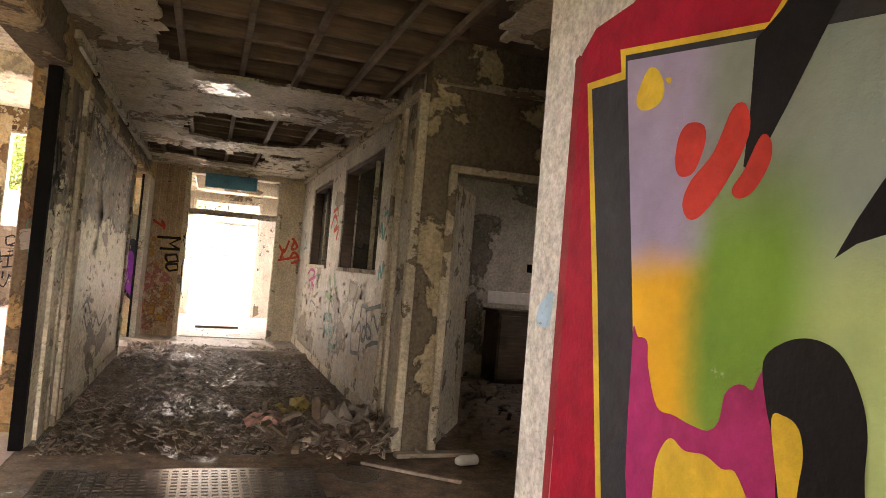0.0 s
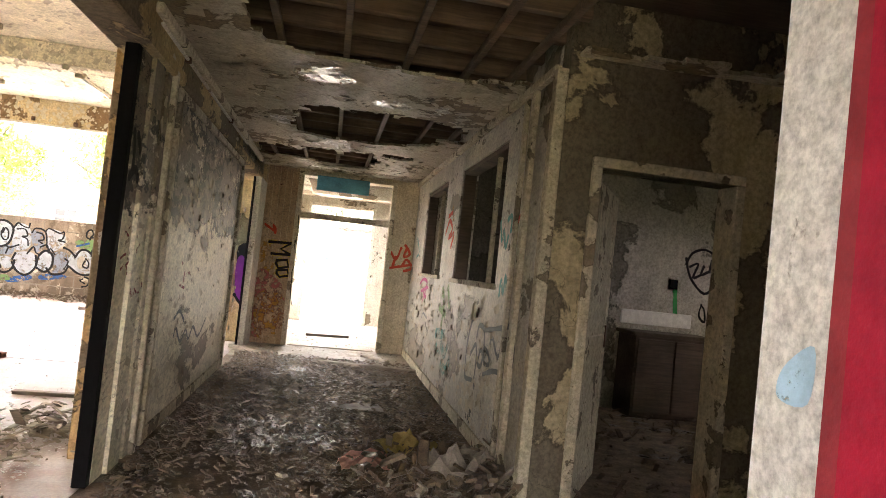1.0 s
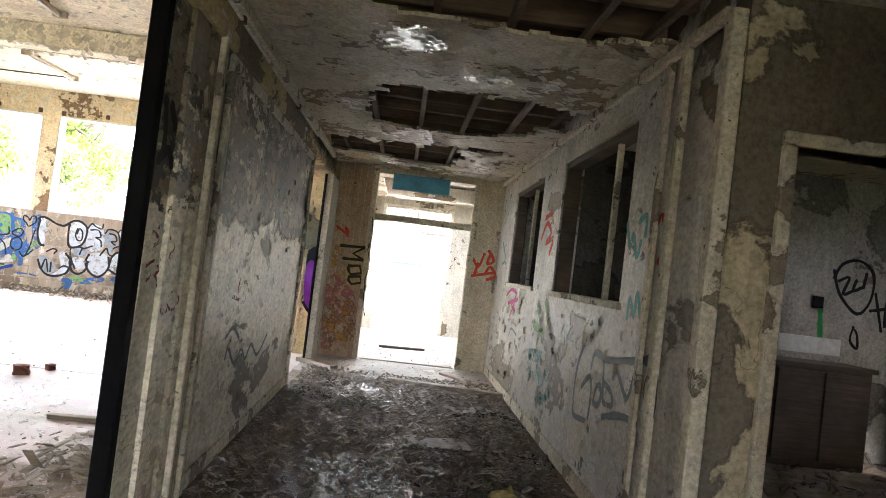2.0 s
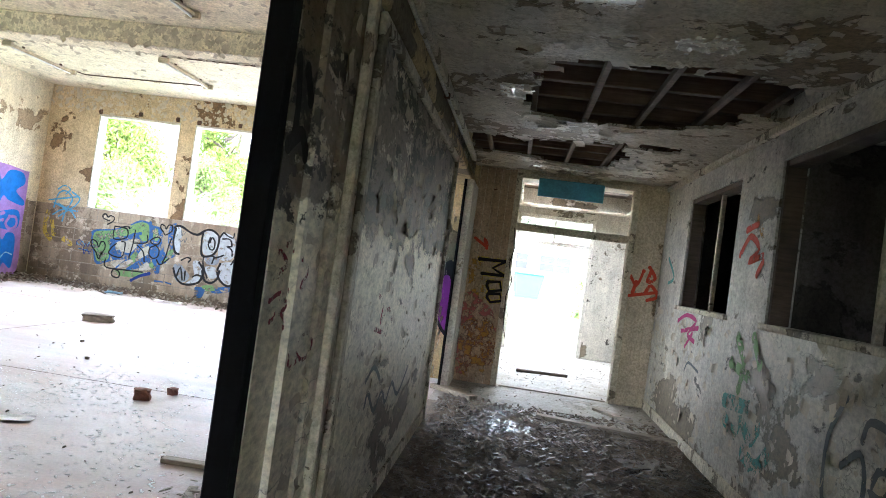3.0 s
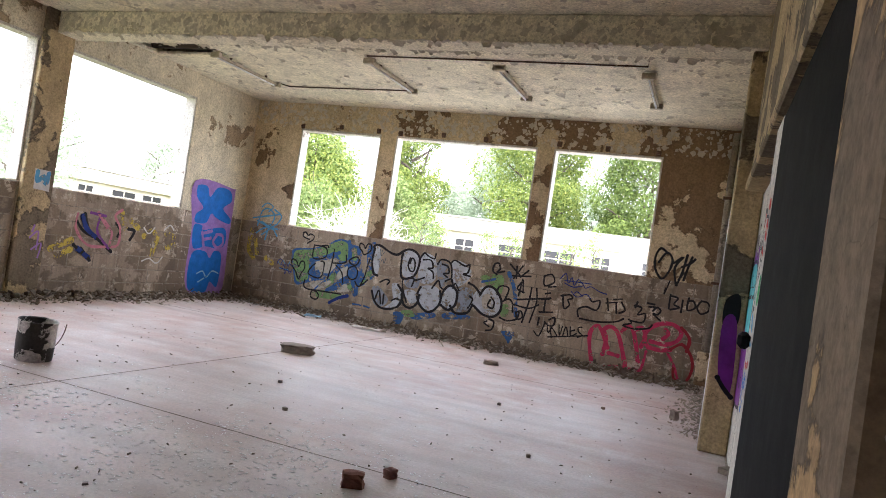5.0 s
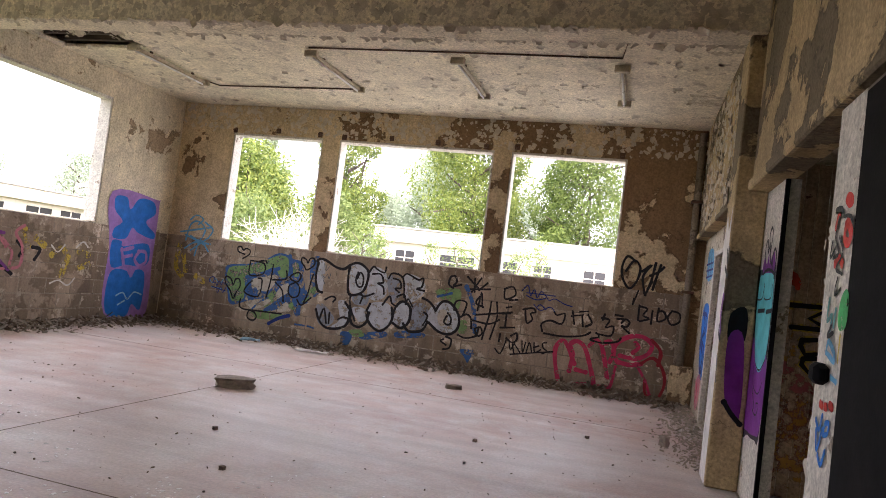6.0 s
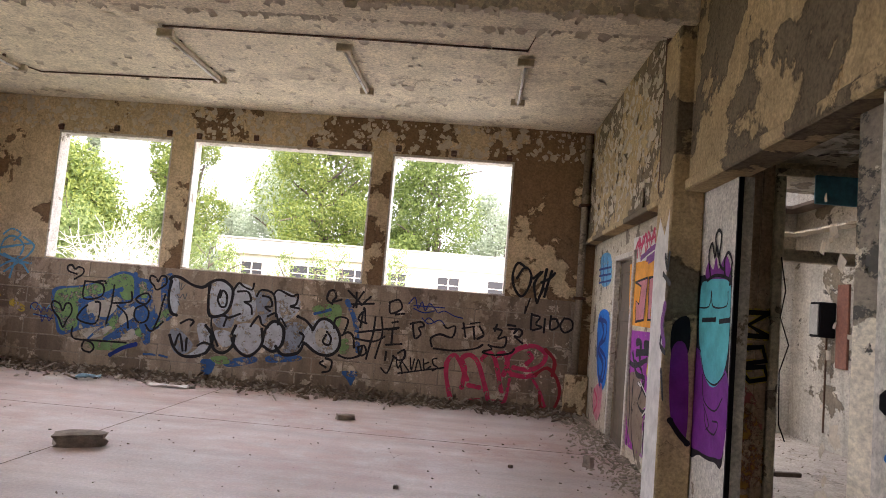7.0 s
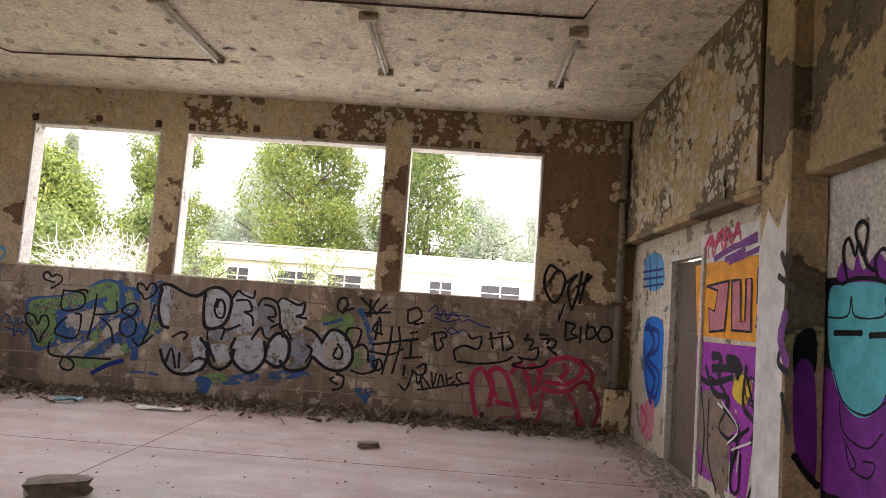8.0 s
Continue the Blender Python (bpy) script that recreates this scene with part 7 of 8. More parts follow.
stroke("lret", 'maroon', 0.02, 2, True, [(4.908, 1.388), (4.96, 1.413), (4.972, 1.373)])
stroke("left", 'maroon', 0.03, 2, True, [(6.168, 1.218), (6.407, 1.15), (6.407, 1.05), (6.587, 1.112), (6.737, 1.036)])
stroke("left", 'maroon', 0.03, 2, True, [(6.28, 1.024), (6.61, 0.971)])
stroke("left", 'greytag', 0.035, 2, True, [(6.283, 0.636), (6.331, 0.694), (6.547, 0.561), (6.716, 0.642), (6.874, 0.546), (7.03, 0.637), (7.303, 0.521), (7.609, 0.65)])
stroke("left", 'greytag', 0.035, 2, True, [(6.235, 0.771), (6.399, 0.818), (6.601, 0.727)])
stroke("lret", 'black', 0.06, 1, True, [(4.8, 1.912), (4.833, 1.812), (4.838, 1.711)])
stroke("lret", 'black', 0.06, 1, True, [(4.881, 1.907), (4.938, 1.837)])
stroke("lret", 'black', 0.06, 1, True, [(4.8, 1.671), (4.895, 1.722), (4.957, 1.67)])

sheet("graffiti_marks", "white, teal and orange paint smears on a brown pier")
stroke("pend", 'whitesmear', 0.022, 1, True, [(-1.189, 1.341), (-1.163, 1.352), (-1.087, 1.355)])
stroke("pend", 'whitesmear', 0.022, 1, True, [(-1.188, 1.324), (-1.102, 1.343)])
stroke("pend", 'whitesmear', 0.022, 1, True, [(-1.181, 1.312), (-1.092, 1.333)])
stroke("pend", 'whitesmear', 0.022, 1, True, [(-1.188, 1.298), (-1.082, 1.321)])
stroke("pend", 'whitesmear', 0.022, 1, True, [(-1.181, 1.279), (-1.104, 1.299)])
stroke("pend", 'whitesmear', 0.022, 1, True, [(-1.18, 1.259), (-1.104, 1.278)])
stroke("pend", 'whitesmear', 0.022, 1, True, [(-1.178, 1.242), (-1.106, 1.26)])
stroke("pend", 'whitesmear', 0.022, 1, True, [(-1.173, 1.225), (-1.107, 1.243)])
stroke("pend", 'tealsmear', 0.018, 2, True, [(-1.134, 1.216), (-1.13, 1.167), (-1.12, 1.135)])
stroke("pend", 'tealsmear', 0.018, 2, True, [(-1.124, 1.218), (-1.114, 1.162)])
stroke("pend", 'tealsmear', 0.018, 2, True, [(-1.092, 1.218), (-1.093, 1.168), (-1.101, 1.105)])
stroke("pend", 'tealsmear', 0.018, 2, True, [(-1.085, 1.213), (-1.089, 1.195)])
stroke("pend", 'tealsmear', 0.018, 2, True, [(-1.12, 1.295), (-1.09, 1.297)])
stroke("pend", 'tealsmear', 0.014, 2, True, [(-1.155, 1.419), (-1.158, 1.366)])
stroke("pend", 'tealsmear', 0.014, 2, True, [(-1.132, 1.441), (-1.135, 1.396)])
stroke("pend", 'tealsmear', 0.014, 2, True, [(-1.082, 1.456), (-1.091, 1.385)])
stroke("pend", 'tealsmear', 0.014, 2, True, [(-1.121, 1.477), (-1.125, 1.45)])
stroke("pend", 'orangesmear', 0.016, 2, True, [(-1.125, 1.486), (-1.13, 1.423)])
stroke("pend", 'orangesmear', 0.016, 2, True, [(-1.093, 1.49), (-1.095, 1.402)])
stroke("pend", 'orangesmear', 0.016, 2, True, [(-1.096, 1.42), (-1.106, 1.374)])
stroke("pend", 'orangesmear', 0.016, 2, True, [(-1.138, 1.422), (-1.14, 1.377)])

sheet("graffiti_strip", "red, green and blue tags on a white wall end")
paint("strip", 'redblob', 0, True, [(8.553, 1.926), (8.519, 1.961), (8.45, 1.941), (8.435, 1.899), (8.49, 1.89)])
stroke("strip", 'black', 0.03, 3, True, [(8.664, 1.9), (8.59, 1.899), (8.557, 1.881)])
stroke("strip", 'redblob', 0.05, 2, True, [(8.481, 1.831), (8.419, 1.781), (8.44, 1.74), (8.499, 1.758), (8.499, 1.82)])
stroke("strip", 'redblob', 0.05, 2, True, [(8.617, 1.87), (8.642, 1.827)])
stroke("strip", 'redblob', 0.05, 2, True, [(8.606, 1.663), (8.557, 1.683), (8.504, 1.657)])
stroke("strip", 'black', 0.022, 3, True, [(8.605, 1.86), (8.634, 1.78), (8.561, 1.705), (8.641, 1.688)])
stroke("strip", 'black', 0.022, 3, True, [(8.554, 1.862), (8.437, 1.848), (8.385, 1.799)])
stroke("strip", 'black', 0.022, 3, True, [(8.571, 1.774), (8.501, 1.701), (8.581, 1.639), (8.488, 1.613)])
stroke("strip", 'black', 0.022, 3, True, [(8.674, 1.76), (8.685, 1.69), (8.616, 1.732)])
stroke("strip", 'black', 0.022, 3, True, [(8.544, 1.593), (8.564, 1.526), (8.488, 1.548)])
stroke("strip", 'black', 0.022, 3, True, [(8.564, 1.393), (8.609, 1.345), (8.529, 1.364)])
paint("strip", 'greenpaint', 1, True, [(8.472, 1.504), (8.413, 1.547), (8.364, 1.513), (8.366, 1.402), (8.444, 1.377), (8.488, 1.418)])
stroke("strip", 'teal', 0.03, 2, True, [(8.634, 1.503), (8.641, 1.412), (8.571, 1.437), (8.588, 1.347)])
stroke("strip", 'teal', 0.03, 2, True, [(8.524, 1.46), (8.534, 1.394)])
stroke("strip", 'skyblue', 0.03, 2, True, [(8.608, 1.278), (8.584, 1.325), (8.498, 1.288), (8.472, 1.247), (8.544, 1.262), (8.608, 1.278)])
stroke("strip", 'skyblue', 0.03, 2, True, [(8.501, 1.18), (8.423, 1.169)])
stroke("strip", 'blue2', 0.03, 2, True, [(8.657, 0.979), (8.597, 0.946), (8.566, 1.009)])
stroke("strip", 'blue2', 0.03, 2, True, [(8.639, 0.937), (8.604, 0.857), (8.547, 0.957)])
stroke("strip", 'blue2', 0.03, 2, True, [(8.511, 0.986), (8.534, 0.938), (8.467, 0.953), (8.463, 0.995), (8.511, 0.986)])
stroke("strip", 'blue2', 0.03, 2, True, [(8.58, 0.841), (8.524, 0.812), (8.484, 0.873)])
stroke("strip", 'redblob', 0.04, 2, True, [(8.615, 1.054), (8.583, 1.05)])
stroke("strip", 'redblob', 0.04, 2, True, [(8.542, 1.053), (8.521, 1.052)])
stroke("strip", 'redblob', 0.04, 2, True, [(8.475, 1.069), (8.436, 1.063)])
stroke("strip", 'yellowsmear', 0.02, 2, True, [(8.423, 1.357), (8.426, 1.252)])

sheet("graffiti_wall_piece", "orange, pink and purple lettering around the doorway")
paint("east", 'orange', 0, False, [(13.421, 1.964), (12.044, 1.975), (11.967, 1.32), (13.314, 1.325)])
paint("east", 'magenta', 0, False, [(13.305, 1.271), (11.964, 1.29), (11.946, 1.14), (12.158, 0.153), (13.24, 0.121), (13.301, 1.027)])
paint("east", 'whitewash', 0, False, [(13.315, 2.236), (12.074, 2.226), (12.043, 1.966), (13.271, 1.966)])
paint("east", 'taupe', 1, True, [(13.122, 0.832), (12.675, 0.835), (12.482, 0.531), (12.66, 0.212), (12.99, 0.237), (13.177, 0.51)])
paint("east", 'taupe', 1, True, [(12.418, 1.101), (12.142, 1.035), (12.183, 0.852), (12.429, 0.866)])
stroke("east", 'yellow', 0.05, 2, True, [(12.368, 1.036), (12.435, 0.912), (12.238, 0.867), (12.124, 0.992), (12.261, 1.046), (12.365, 1.013)])
paint("east", 'yellow', 1, True, [(12.368, 1.036), (12.435, 0.912), (12.238, 0.867), (12.124, 0.992), (12.235, 1.048)])
stroke("east", 'black', 0.06, 2, True, [(13.035, 1.05), (12.838, 0.865), (12.528, 0.854), (12.581, 0.704)])
stroke("east", 'black', 0.06, 2, True, [(12.877, 0.585), (12.931, 0.4), (12.692, 0.421), (12.416, 0.567), (12.339, 0.512), (12.508, 0.2)])
stroke("east", 'black', 0.06, 2, True, [(12.745, 0.778), (12.512, 0.738), (12.524, 0.618)])
stroke("east", 'black', 0.06, 2, True, [(12.217, 1.118), (12.248, 0.843), (12.043, 0.74), (12.088, 0.603)])
stroke("east", 'black', 0.06, 2, True, [(13.256, 0.977), (12.931, 0.931), (12.479, 1.025)])
stroke("east", 'whitewash', 0.03, 2, True, [(12.746, 0.787), (12.407, 0.707), (12.45, 0.607)])
stroke("east", 'whitewash', 0.03, 2, True, [(12.46, 0.373), (12.467, 0.118)])
stroke("east", 'pink', 0.05, 2, True, [(13.2, 2.088), (13.043, 2.209), (12.942, 2.094), (12.799, 2.226), (12.703, 2.099)])
stroke("east", 'pink', 0.05, 2, True, [(12.644, 2.219), (12.544, 2.135), (12.457, 2.238)])
stroke("east", 'purple', 0.06, 2, True, [(12.927, 1.998), (12.549, 2.061), (12.208, 2.08)])
stroke("east", 'purple', 0.06, 2, True, [(12.685, 1.972), (12.332, 2.02)])
stroke("east", 'black', 0.09, 2, True, [(12.884, 1.164), (12.724, 1.164), (12.735, 1.025)])
stroke("east", 'black', 0.09, 2, True, [(12.571, 1.16), (12.356, 1.153), (12.371, 1.058)])
stroke("east", 'black', 0.09, 2, True, [(12.868, 1.063), (12.323, 1.109)])
paint("east", 'ink', 1, True, [(11.838, 1.326), (11.76, 1.466), (11.645, 1.365), (11.653, 1.152), (11.573, 0.754), (11.665, 0.69), (11.797, 0.717), (11.796, 1.089)])
paint("east", 'purple', 2, True, [(11.91, 1.214), (11.793, 1.44), (11.68, 1.376), (11.725, 1.176)])
stroke("east", 'whitewash', 0.03, 4, True, [(11.865, 1.247), (11.763, 1.198), (11.808, 1.088), (11.687, 1.058)])
stroke("east", 'black', 0.022, 2, True, [(11.924, 2.004), (11.871, 1.876), (11.805, 2.026), (11.751, 1.874), (11.696, 1.986)])
stroke("east", 'black', 0.022, 2, True, [(11.889, 1.824), (11.687, 1.721)])
stroke("east", 'black', 0.022, 2, True, [(11.7, 1.828), (11.861, 1.696)])
stroke("east", 'black', 0.022, 2, True, [(11.924, 1.71), (11.648, 1.678)])
stroke("east", 'black', 0.022, 2, True, [(11.901, 1.63), (11.619, 1.619)])
stroke("east", 'pink', 0.035, 3, True, [(13.091, 2.016), (13.067, 2.199), (12.966, 2.024)])
stroke("east", 'pink', 0.035, 3, True, [(12.935, 2.053), (12.875, 2.218), (12.748, 2.055)])
stroke("east", 'pink', 0.035, 3, True, [(12.717, 2.068), (12.696, 2.246), (12.577, 2.092), (12.478, 2.252), (12.399, 2.121)])
stroke("east", 'pink', 0.035, 3, True, [(13.056, 2.133), (12.407, 2.17)])
stroke("east", 'purple', 0.05, 2, True, [(12.925, 1.989), (12.572, 2.056), (12.114, 2.08)])
stroke("east", 'purple', 0.05, 2, True, [(12.76, 2.025), (12.12, 2.122)])
stroke("east", 'purple', 0.05, 2, True, [(12.602, 1.943), (12.026, 2.013)])
stroke("east", 'ink', 0.035, 3, True, [(12.915, 0.984), (12.633, 0.917), (12.562, 0.77), (12.696, 0.598), (12.434, 0.551), (12.138, 0.688)])
stroke("east", 'ink', 0.035, 3, True, [(12.608, 0.763), (12.317, 0.659), (12.339, 0.512)])
stroke("east", 'ink', 0.035, 3, True, [(12.934, 0.786), (12.91, 0.34), (12.713, 0.099)])
stroke("east", 'ink', 0.035, 3, True, [(12.19, 1.052), (12.032, 0.788), (11.945, 0.529), (12.109, 0.192)])
stroke("east", 'ink', 0.035, 3, True, [(12.426, 0.496), (12.426, 0.201), (12.292, 0.201), (12.26, 0.467)])
stroke("east", 'ink', 0.035, 3, True, [(13.132, 0.863), (13.013, 0.516), (13.059, 0.15)])
stroke("east", 'whitewash', 0.02, 4, True, [(12.648, 0.807), (12.317, 0.659), (12.505, 0.51)])
stroke("east", 'whitewash', 0.02, 4, True, [(12.423, 0.477), (12.085, 0.599)])
stroke("east", 'whitewash', 0.02, 4, True, [(12.313, 0.342), (12.292, 0.488)])
paint("east", 'taupe', 2, True, [(12.958, 0.716), (12.64, 0.759), (12.36, 0.652), (12.509, 0.537), (12.47, 0.191), (12.767, 0.12), (12.921, 0.404)])
paint("east", 'pinkdull', 2, False, [(13.082, 1.762), (12.595, 1.793), (12.661, 1.389), (12.984, 1.363), (13.021, 1.573), (12.886, 1.539), (12.828, 1.716)])
paint("east", 'pinkdull', 2, False, [(12.537, 1.787), (12.373, 1.794), (12.344, 1.465), (12.261, 1.467), (12.268, 1.794), (12.168, 1.794), (12.155, 1.394), (12.511, 1.394)])
paint("east", 'pinkdull', 2, False, [(12.058, 1.86), (11.842, 1.872), (11.837, 1.808), (11.951, 1.793), (11.941, 1.655), (11.808, 1.634), (11.81, 1.422), (12.072, 1.438), (12.058, 1.5), (11.928, 1.486), (11.935, 1.574), (12.057, 1.611)])
stroke("east", 'ink', 0.03, 4, False, [(13.082, 1.762), (12.595, 1.793), (12.661, 1.389), (12.984, 1.363), (13.021, 1.573), (12.886, 1.539), (12.828, 1.716), (13.082, 1.762)])
stroke("east", 'ink', 0.03, 4, False, [(12.537, 1.787), (12.373, 1.794), (12.344, 1.465), (12.261, 1.467), (12.268, 1.794), (12.168, 1.794), (12.155, 1.394), (12.511, 1.394), (12.537, 1.787)])
stroke("east", 'ink', 0.03, 4, False, [(12.058, 1.86), (11.842, 1.872), (11.837, 1.808), (11.951, 1.793), (11.941, 1.655), (11.808, 1.634), (11.81, 1.422), (12.072, 1.438), (12.058, 1.5), (11.928, 1.486), (11.935, 1.574), (12.057, 1.611), (12.058, 1.86)])
stroke("east", 'ink', 0.016, 5, True, [(12.108, 1.066), (12.011, 1.028), (11.968, 0.953), (12.018, 0.882), (12.111, 0.861), (12.194, 0.924), (12.182, 1.016), (12.108, 1.066)])
stroke("east", 'ink', 0.016, 5, True, [(12.154, 0.912), (12.075, 0.89), (12.004, 0.94)])
stroke("east", 'ink', 0.016, 5, True, [(12.123, 1.007), (12.119, 0.966)])
stroke("east", 'ink', 0.016, 5, True, [(12.056, 1.014), (12.053, 0.974)])

sheet("graffiti_tag", "dark blue tag beside a door frame")
stroke("east", 'navy', 0.08, 2, True, [(14.906, 1.366), (14.64, 1.176), (14.93, 0.959), (14.557, 0.794), (14.721, 0.549)])
stroke("east", 'navy', 0.06, 2, True, [(15.015, 1.329), (14.509, 1.312), (14.52, 1.118), (14.88, 0.996), (14.416, 0.871), (14.516, 0.607), (14.798, 0.638)])
stroke("east", 'navy', 0.06, 2, True, [(15.035, 1.156), (14.884, 0.761), (14.66, 0.524)])
stroke("east", 'navy', 0.03, 2, False, [(15.231, 1.996), (14.444, 1.99)])
stroke("east", 'navy', 0.03, 2, False, [(15.211, 1.91), (14.427, 1.905)])
stroke("east", 'navy', 0.03, 2, False, [(15.189, 1.817), (14.411, 1.827)])
stroke("east", 'navy', 0.03, 2, False, [(14.968, 2.156), (14.876, 1.74)])
stroke("east", 'navy', 0.03, 2, False, [(14.692, 2.171), (14.653, 1.735)])
stroke("east", 'pink', 0.05, 2, True, [(15.046, 0.439), (14.78, 0.312), (14.976, 0.147)])
paint("east", 'blue2', 0, True, [(15.058, 1.395), (14.397, 1.429), (14.303, 1.012), (14.344, 0.61), (14.651, 0.487), (14.999, 0.789)])
paint("east", 'pinkdull', 0, True, [(15.066, 0.43), (14.582, 0.561), (14.539, 0.264), (14.758, 0.083), (15.033, 0.182)])
paint("east", 'skyblue', 0, True, [(15.153, 2.155), (14.533, 2.153), (14.404, 1.817), (14.999, 1.787)])

sheet("graffiti_shape", "cyan and purple painted rounded shapes on a dark ground")
paint("face", 'ink', 0, True, [(11.354, 1.499), (11.325, 1.684), (11.200, 1.756), (10.605, 1.727), (10.560, 1.641), (10.560, 0.595), (10.721, 0.504), (11.013, 0.488), (11.264, 0.516)])
paint("face", 'violet', 1, True, [(11.309, 1.196), (11.113, 1.212), (10.565, 1.1), (10.560, 0.612), (10.724, 0.535), (11.015, 0.515), (11.252, 0.573)])
paint("face", 'violet', 1, True, [(11.049, 1.729), (11.027, 1.847), (10.922, 1.788), (10.876, 1.873), (10.812, 1.789), (10.680, 1.876), (10.591, 1.706)])
paint("face", 'cyan', 2, True, [(11.151, 1.669), (11.032, 1.713), (10.807, 1.72), (10.602, 1.691), (10.560, 1.577), (10.562, 1.258), (10.628, 1.092), (10.756, 0.994), (10.900, 0.997), (11.048, 1.111), (11.149, 1.355)])
stroke("face", 'ink', 0.014, 3, True, [(11.163, 1.521), (10.956, 1.531), (10.919, 1.647), (10.881, 1.531), (10.625, 1.534), (10.611, 1.626)])
stroke("face", 'ink', 0.014, 3, True, [(11.088, 1.214), (10.980, 1.048), (10.771, 1.002), (10.596, 1.096)])
stroke("face", 'ink', 0.014, 3, True, [(11.018, 1.044), (10.966, 0.877), (10.745, 0.832), (10.618, 0.934)])
stroke("face", 'ink', 0.014, 3, True, [(10.946, 0.812), (10.892, 0.703), (10.734, 0.681), (10.672, 0.765), (10.774, 0.761)])
stroke("face", 'ink', 0.014, 3, True, [(10.964, 0.843), (10.843, 0.73), (10.891, 0.687)])
stroke("face", 'ink', 0.04, 3, False, [(11.074, 1.431), (10.823, 1.44)])
stroke("face", 'ink', 0.04, 3, False, [(10.731, 1.43), (10.561, 1.443)])
stroke("face", 'ink', 0.028, 3, True, [(10.829, 1.876), (10.894, 2.004), (10.844, 2.06), (10.779, 2.017), (10.806, 1.885)])
stroke("face", 'ink', 0.028, 3, True, [(10.675, 1.726), (10.704, 1.83), (10.637, 1.89), (10.560, 1.814), (10.603, 1.713)])
stroke("face", 'ink', 0.028, 3, True, [(10.960, 1.736), (11.017, 1.901), (10.957, 1.977), (10.891, 1.87), (10.858, 1.946), (10.785, 1.817), (10.715, 1.782)])
stroke("face", 'ink', 0.028, 3, True, [(10.587, 1.679), (10.560, 1.741), (10.568, 1.805)])
stroke("face", 'ink', 0.028, 3, True, [(11.017, 1.716), (10.872, 1.744), (10.675, 1.729), (10.560, 1.691)])

sheet("graffiti_ground", "dark and purple painted ground on a pier")
paint("pier", 'violet', 1, True, [(-1.156, 1.193), (-1.043, 1.201), (-1.018, 0.568), (-1.136, 0.702)])
paint("pier", 'ink', 0, True, [(-1.159, 1.377), (-1.044, 1.441), (-1.035, 1.184), (-1.15, 1.138)])
stroke("pier", 'ink', 0.05, 2, True, [(-1.139, 0.684), (-1.077, 0.599), (-1.01, 0.532)])

sheet("graffiti_tag", "black and red tags on cream boards")
paint("end", 'orangesmear', 0, True, [(-0.857, 1.48), (-0.705, 1.446), (-0.597, 0.787), (-0.751, 0.687)])
paint("end", 'pinkwash', 0, True, [(-0.86, 1.05), (-0.62, 1.0), (-0.45, 0.8), (-0.425, 0.3), (-0.6, 0.2), (-0.86, 0.12)])
paint("end", 'orangesmear', 0, True, [(-0.848, 0.677), (-0.499, 0.797), (-0.408, 0.212), (-0.764, 0.086)])
stroke("end", 'red', 0.04, 2, True, [(-0.823, 1.764), (-0.664, 1.672), (-0.708, 1.769), (-0.67, 1.655)])
stroke("end", 'red', 0.045, 2, True, [(1.049, 1.347), (1.069, 1.567), (1.17, 1.447), (1.237, 1.63)])
stroke("end", 'red', 0.045, 2, True, [(1.165, 1.491), (1.136, 1.356)])
stroke("end", 'red', 0.045, 2, True, [(1.324, 1.64), (1.295, 1.505), (1.378, 1.558), (1.302, 1.681)])
stroke("end", 'red', 0.045, 2, True, [(1.283, 1.372), (1.343, 1.466), (1.428, 1.344), (1.319, 1.288)])
stroke("end", 'red', 0.045, 2, True, [(1.054, 1.304), (1.482, 1.411)])

stroke("end", 'yellowsmear', 0.075, 1, False, [(-0.738, 1.513), (-0.412, 1.525)])
stroke("end", 'yellowsmear', 0.075, 1, False, [(-0.412, 1.525), (-0.562, 1.424), (-0.411, 1.347)])
stroke("end", 'yellowsmear', 0.075, 1, False, [(-0.411, 1.347), (-0.685, 1.341)])
stroke("end", 'yellowsmear', 0.075, 1, False, [(-0.599, 1.248), (-0.452, 1.267), (-0.424, 1.167), (-0.568, 1.133), (-0.607, 1.202), (-0.599, 1.248)])
stroke("end", 'yellowsmear', 0.075, 1, False, [(-0.579, 1.102), (-0.433, 1.122), (-0.407, 1.036), (-0.537, 1.004), (-0.588, 1.056), (-0.579, 1.102)])
stroke("end", 'ink', 0.045, 3, False, [(-0.738, 1.513), (-0.412, 1.525)])
stroke("end", 'ink', 0.045, 3, False, [(-0.412, 1.525), (-0.562, 1.424), (-0.411, 1.347)])
stroke("end", 'ink', 0.045, 3, False, [(-0.411, 1.347), (-0.685, 1.341)])
stroke("end", 'ink', 0.045, 3, False, [(-0.599, 1.248), (-0.452, 1.267), (-0.424, 1.167), (-0.568, 1.133), (-0.607, 1.202), (-0.599, 1.248)])
stroke("end", 'ink', 0.045, 3, False, [(-0.579, 1.102), (-0.433, 1.122), (-0.407, 1.036), (-0.537, 1.004), (-0.588, 1.056), (-0.579, 1.102)])

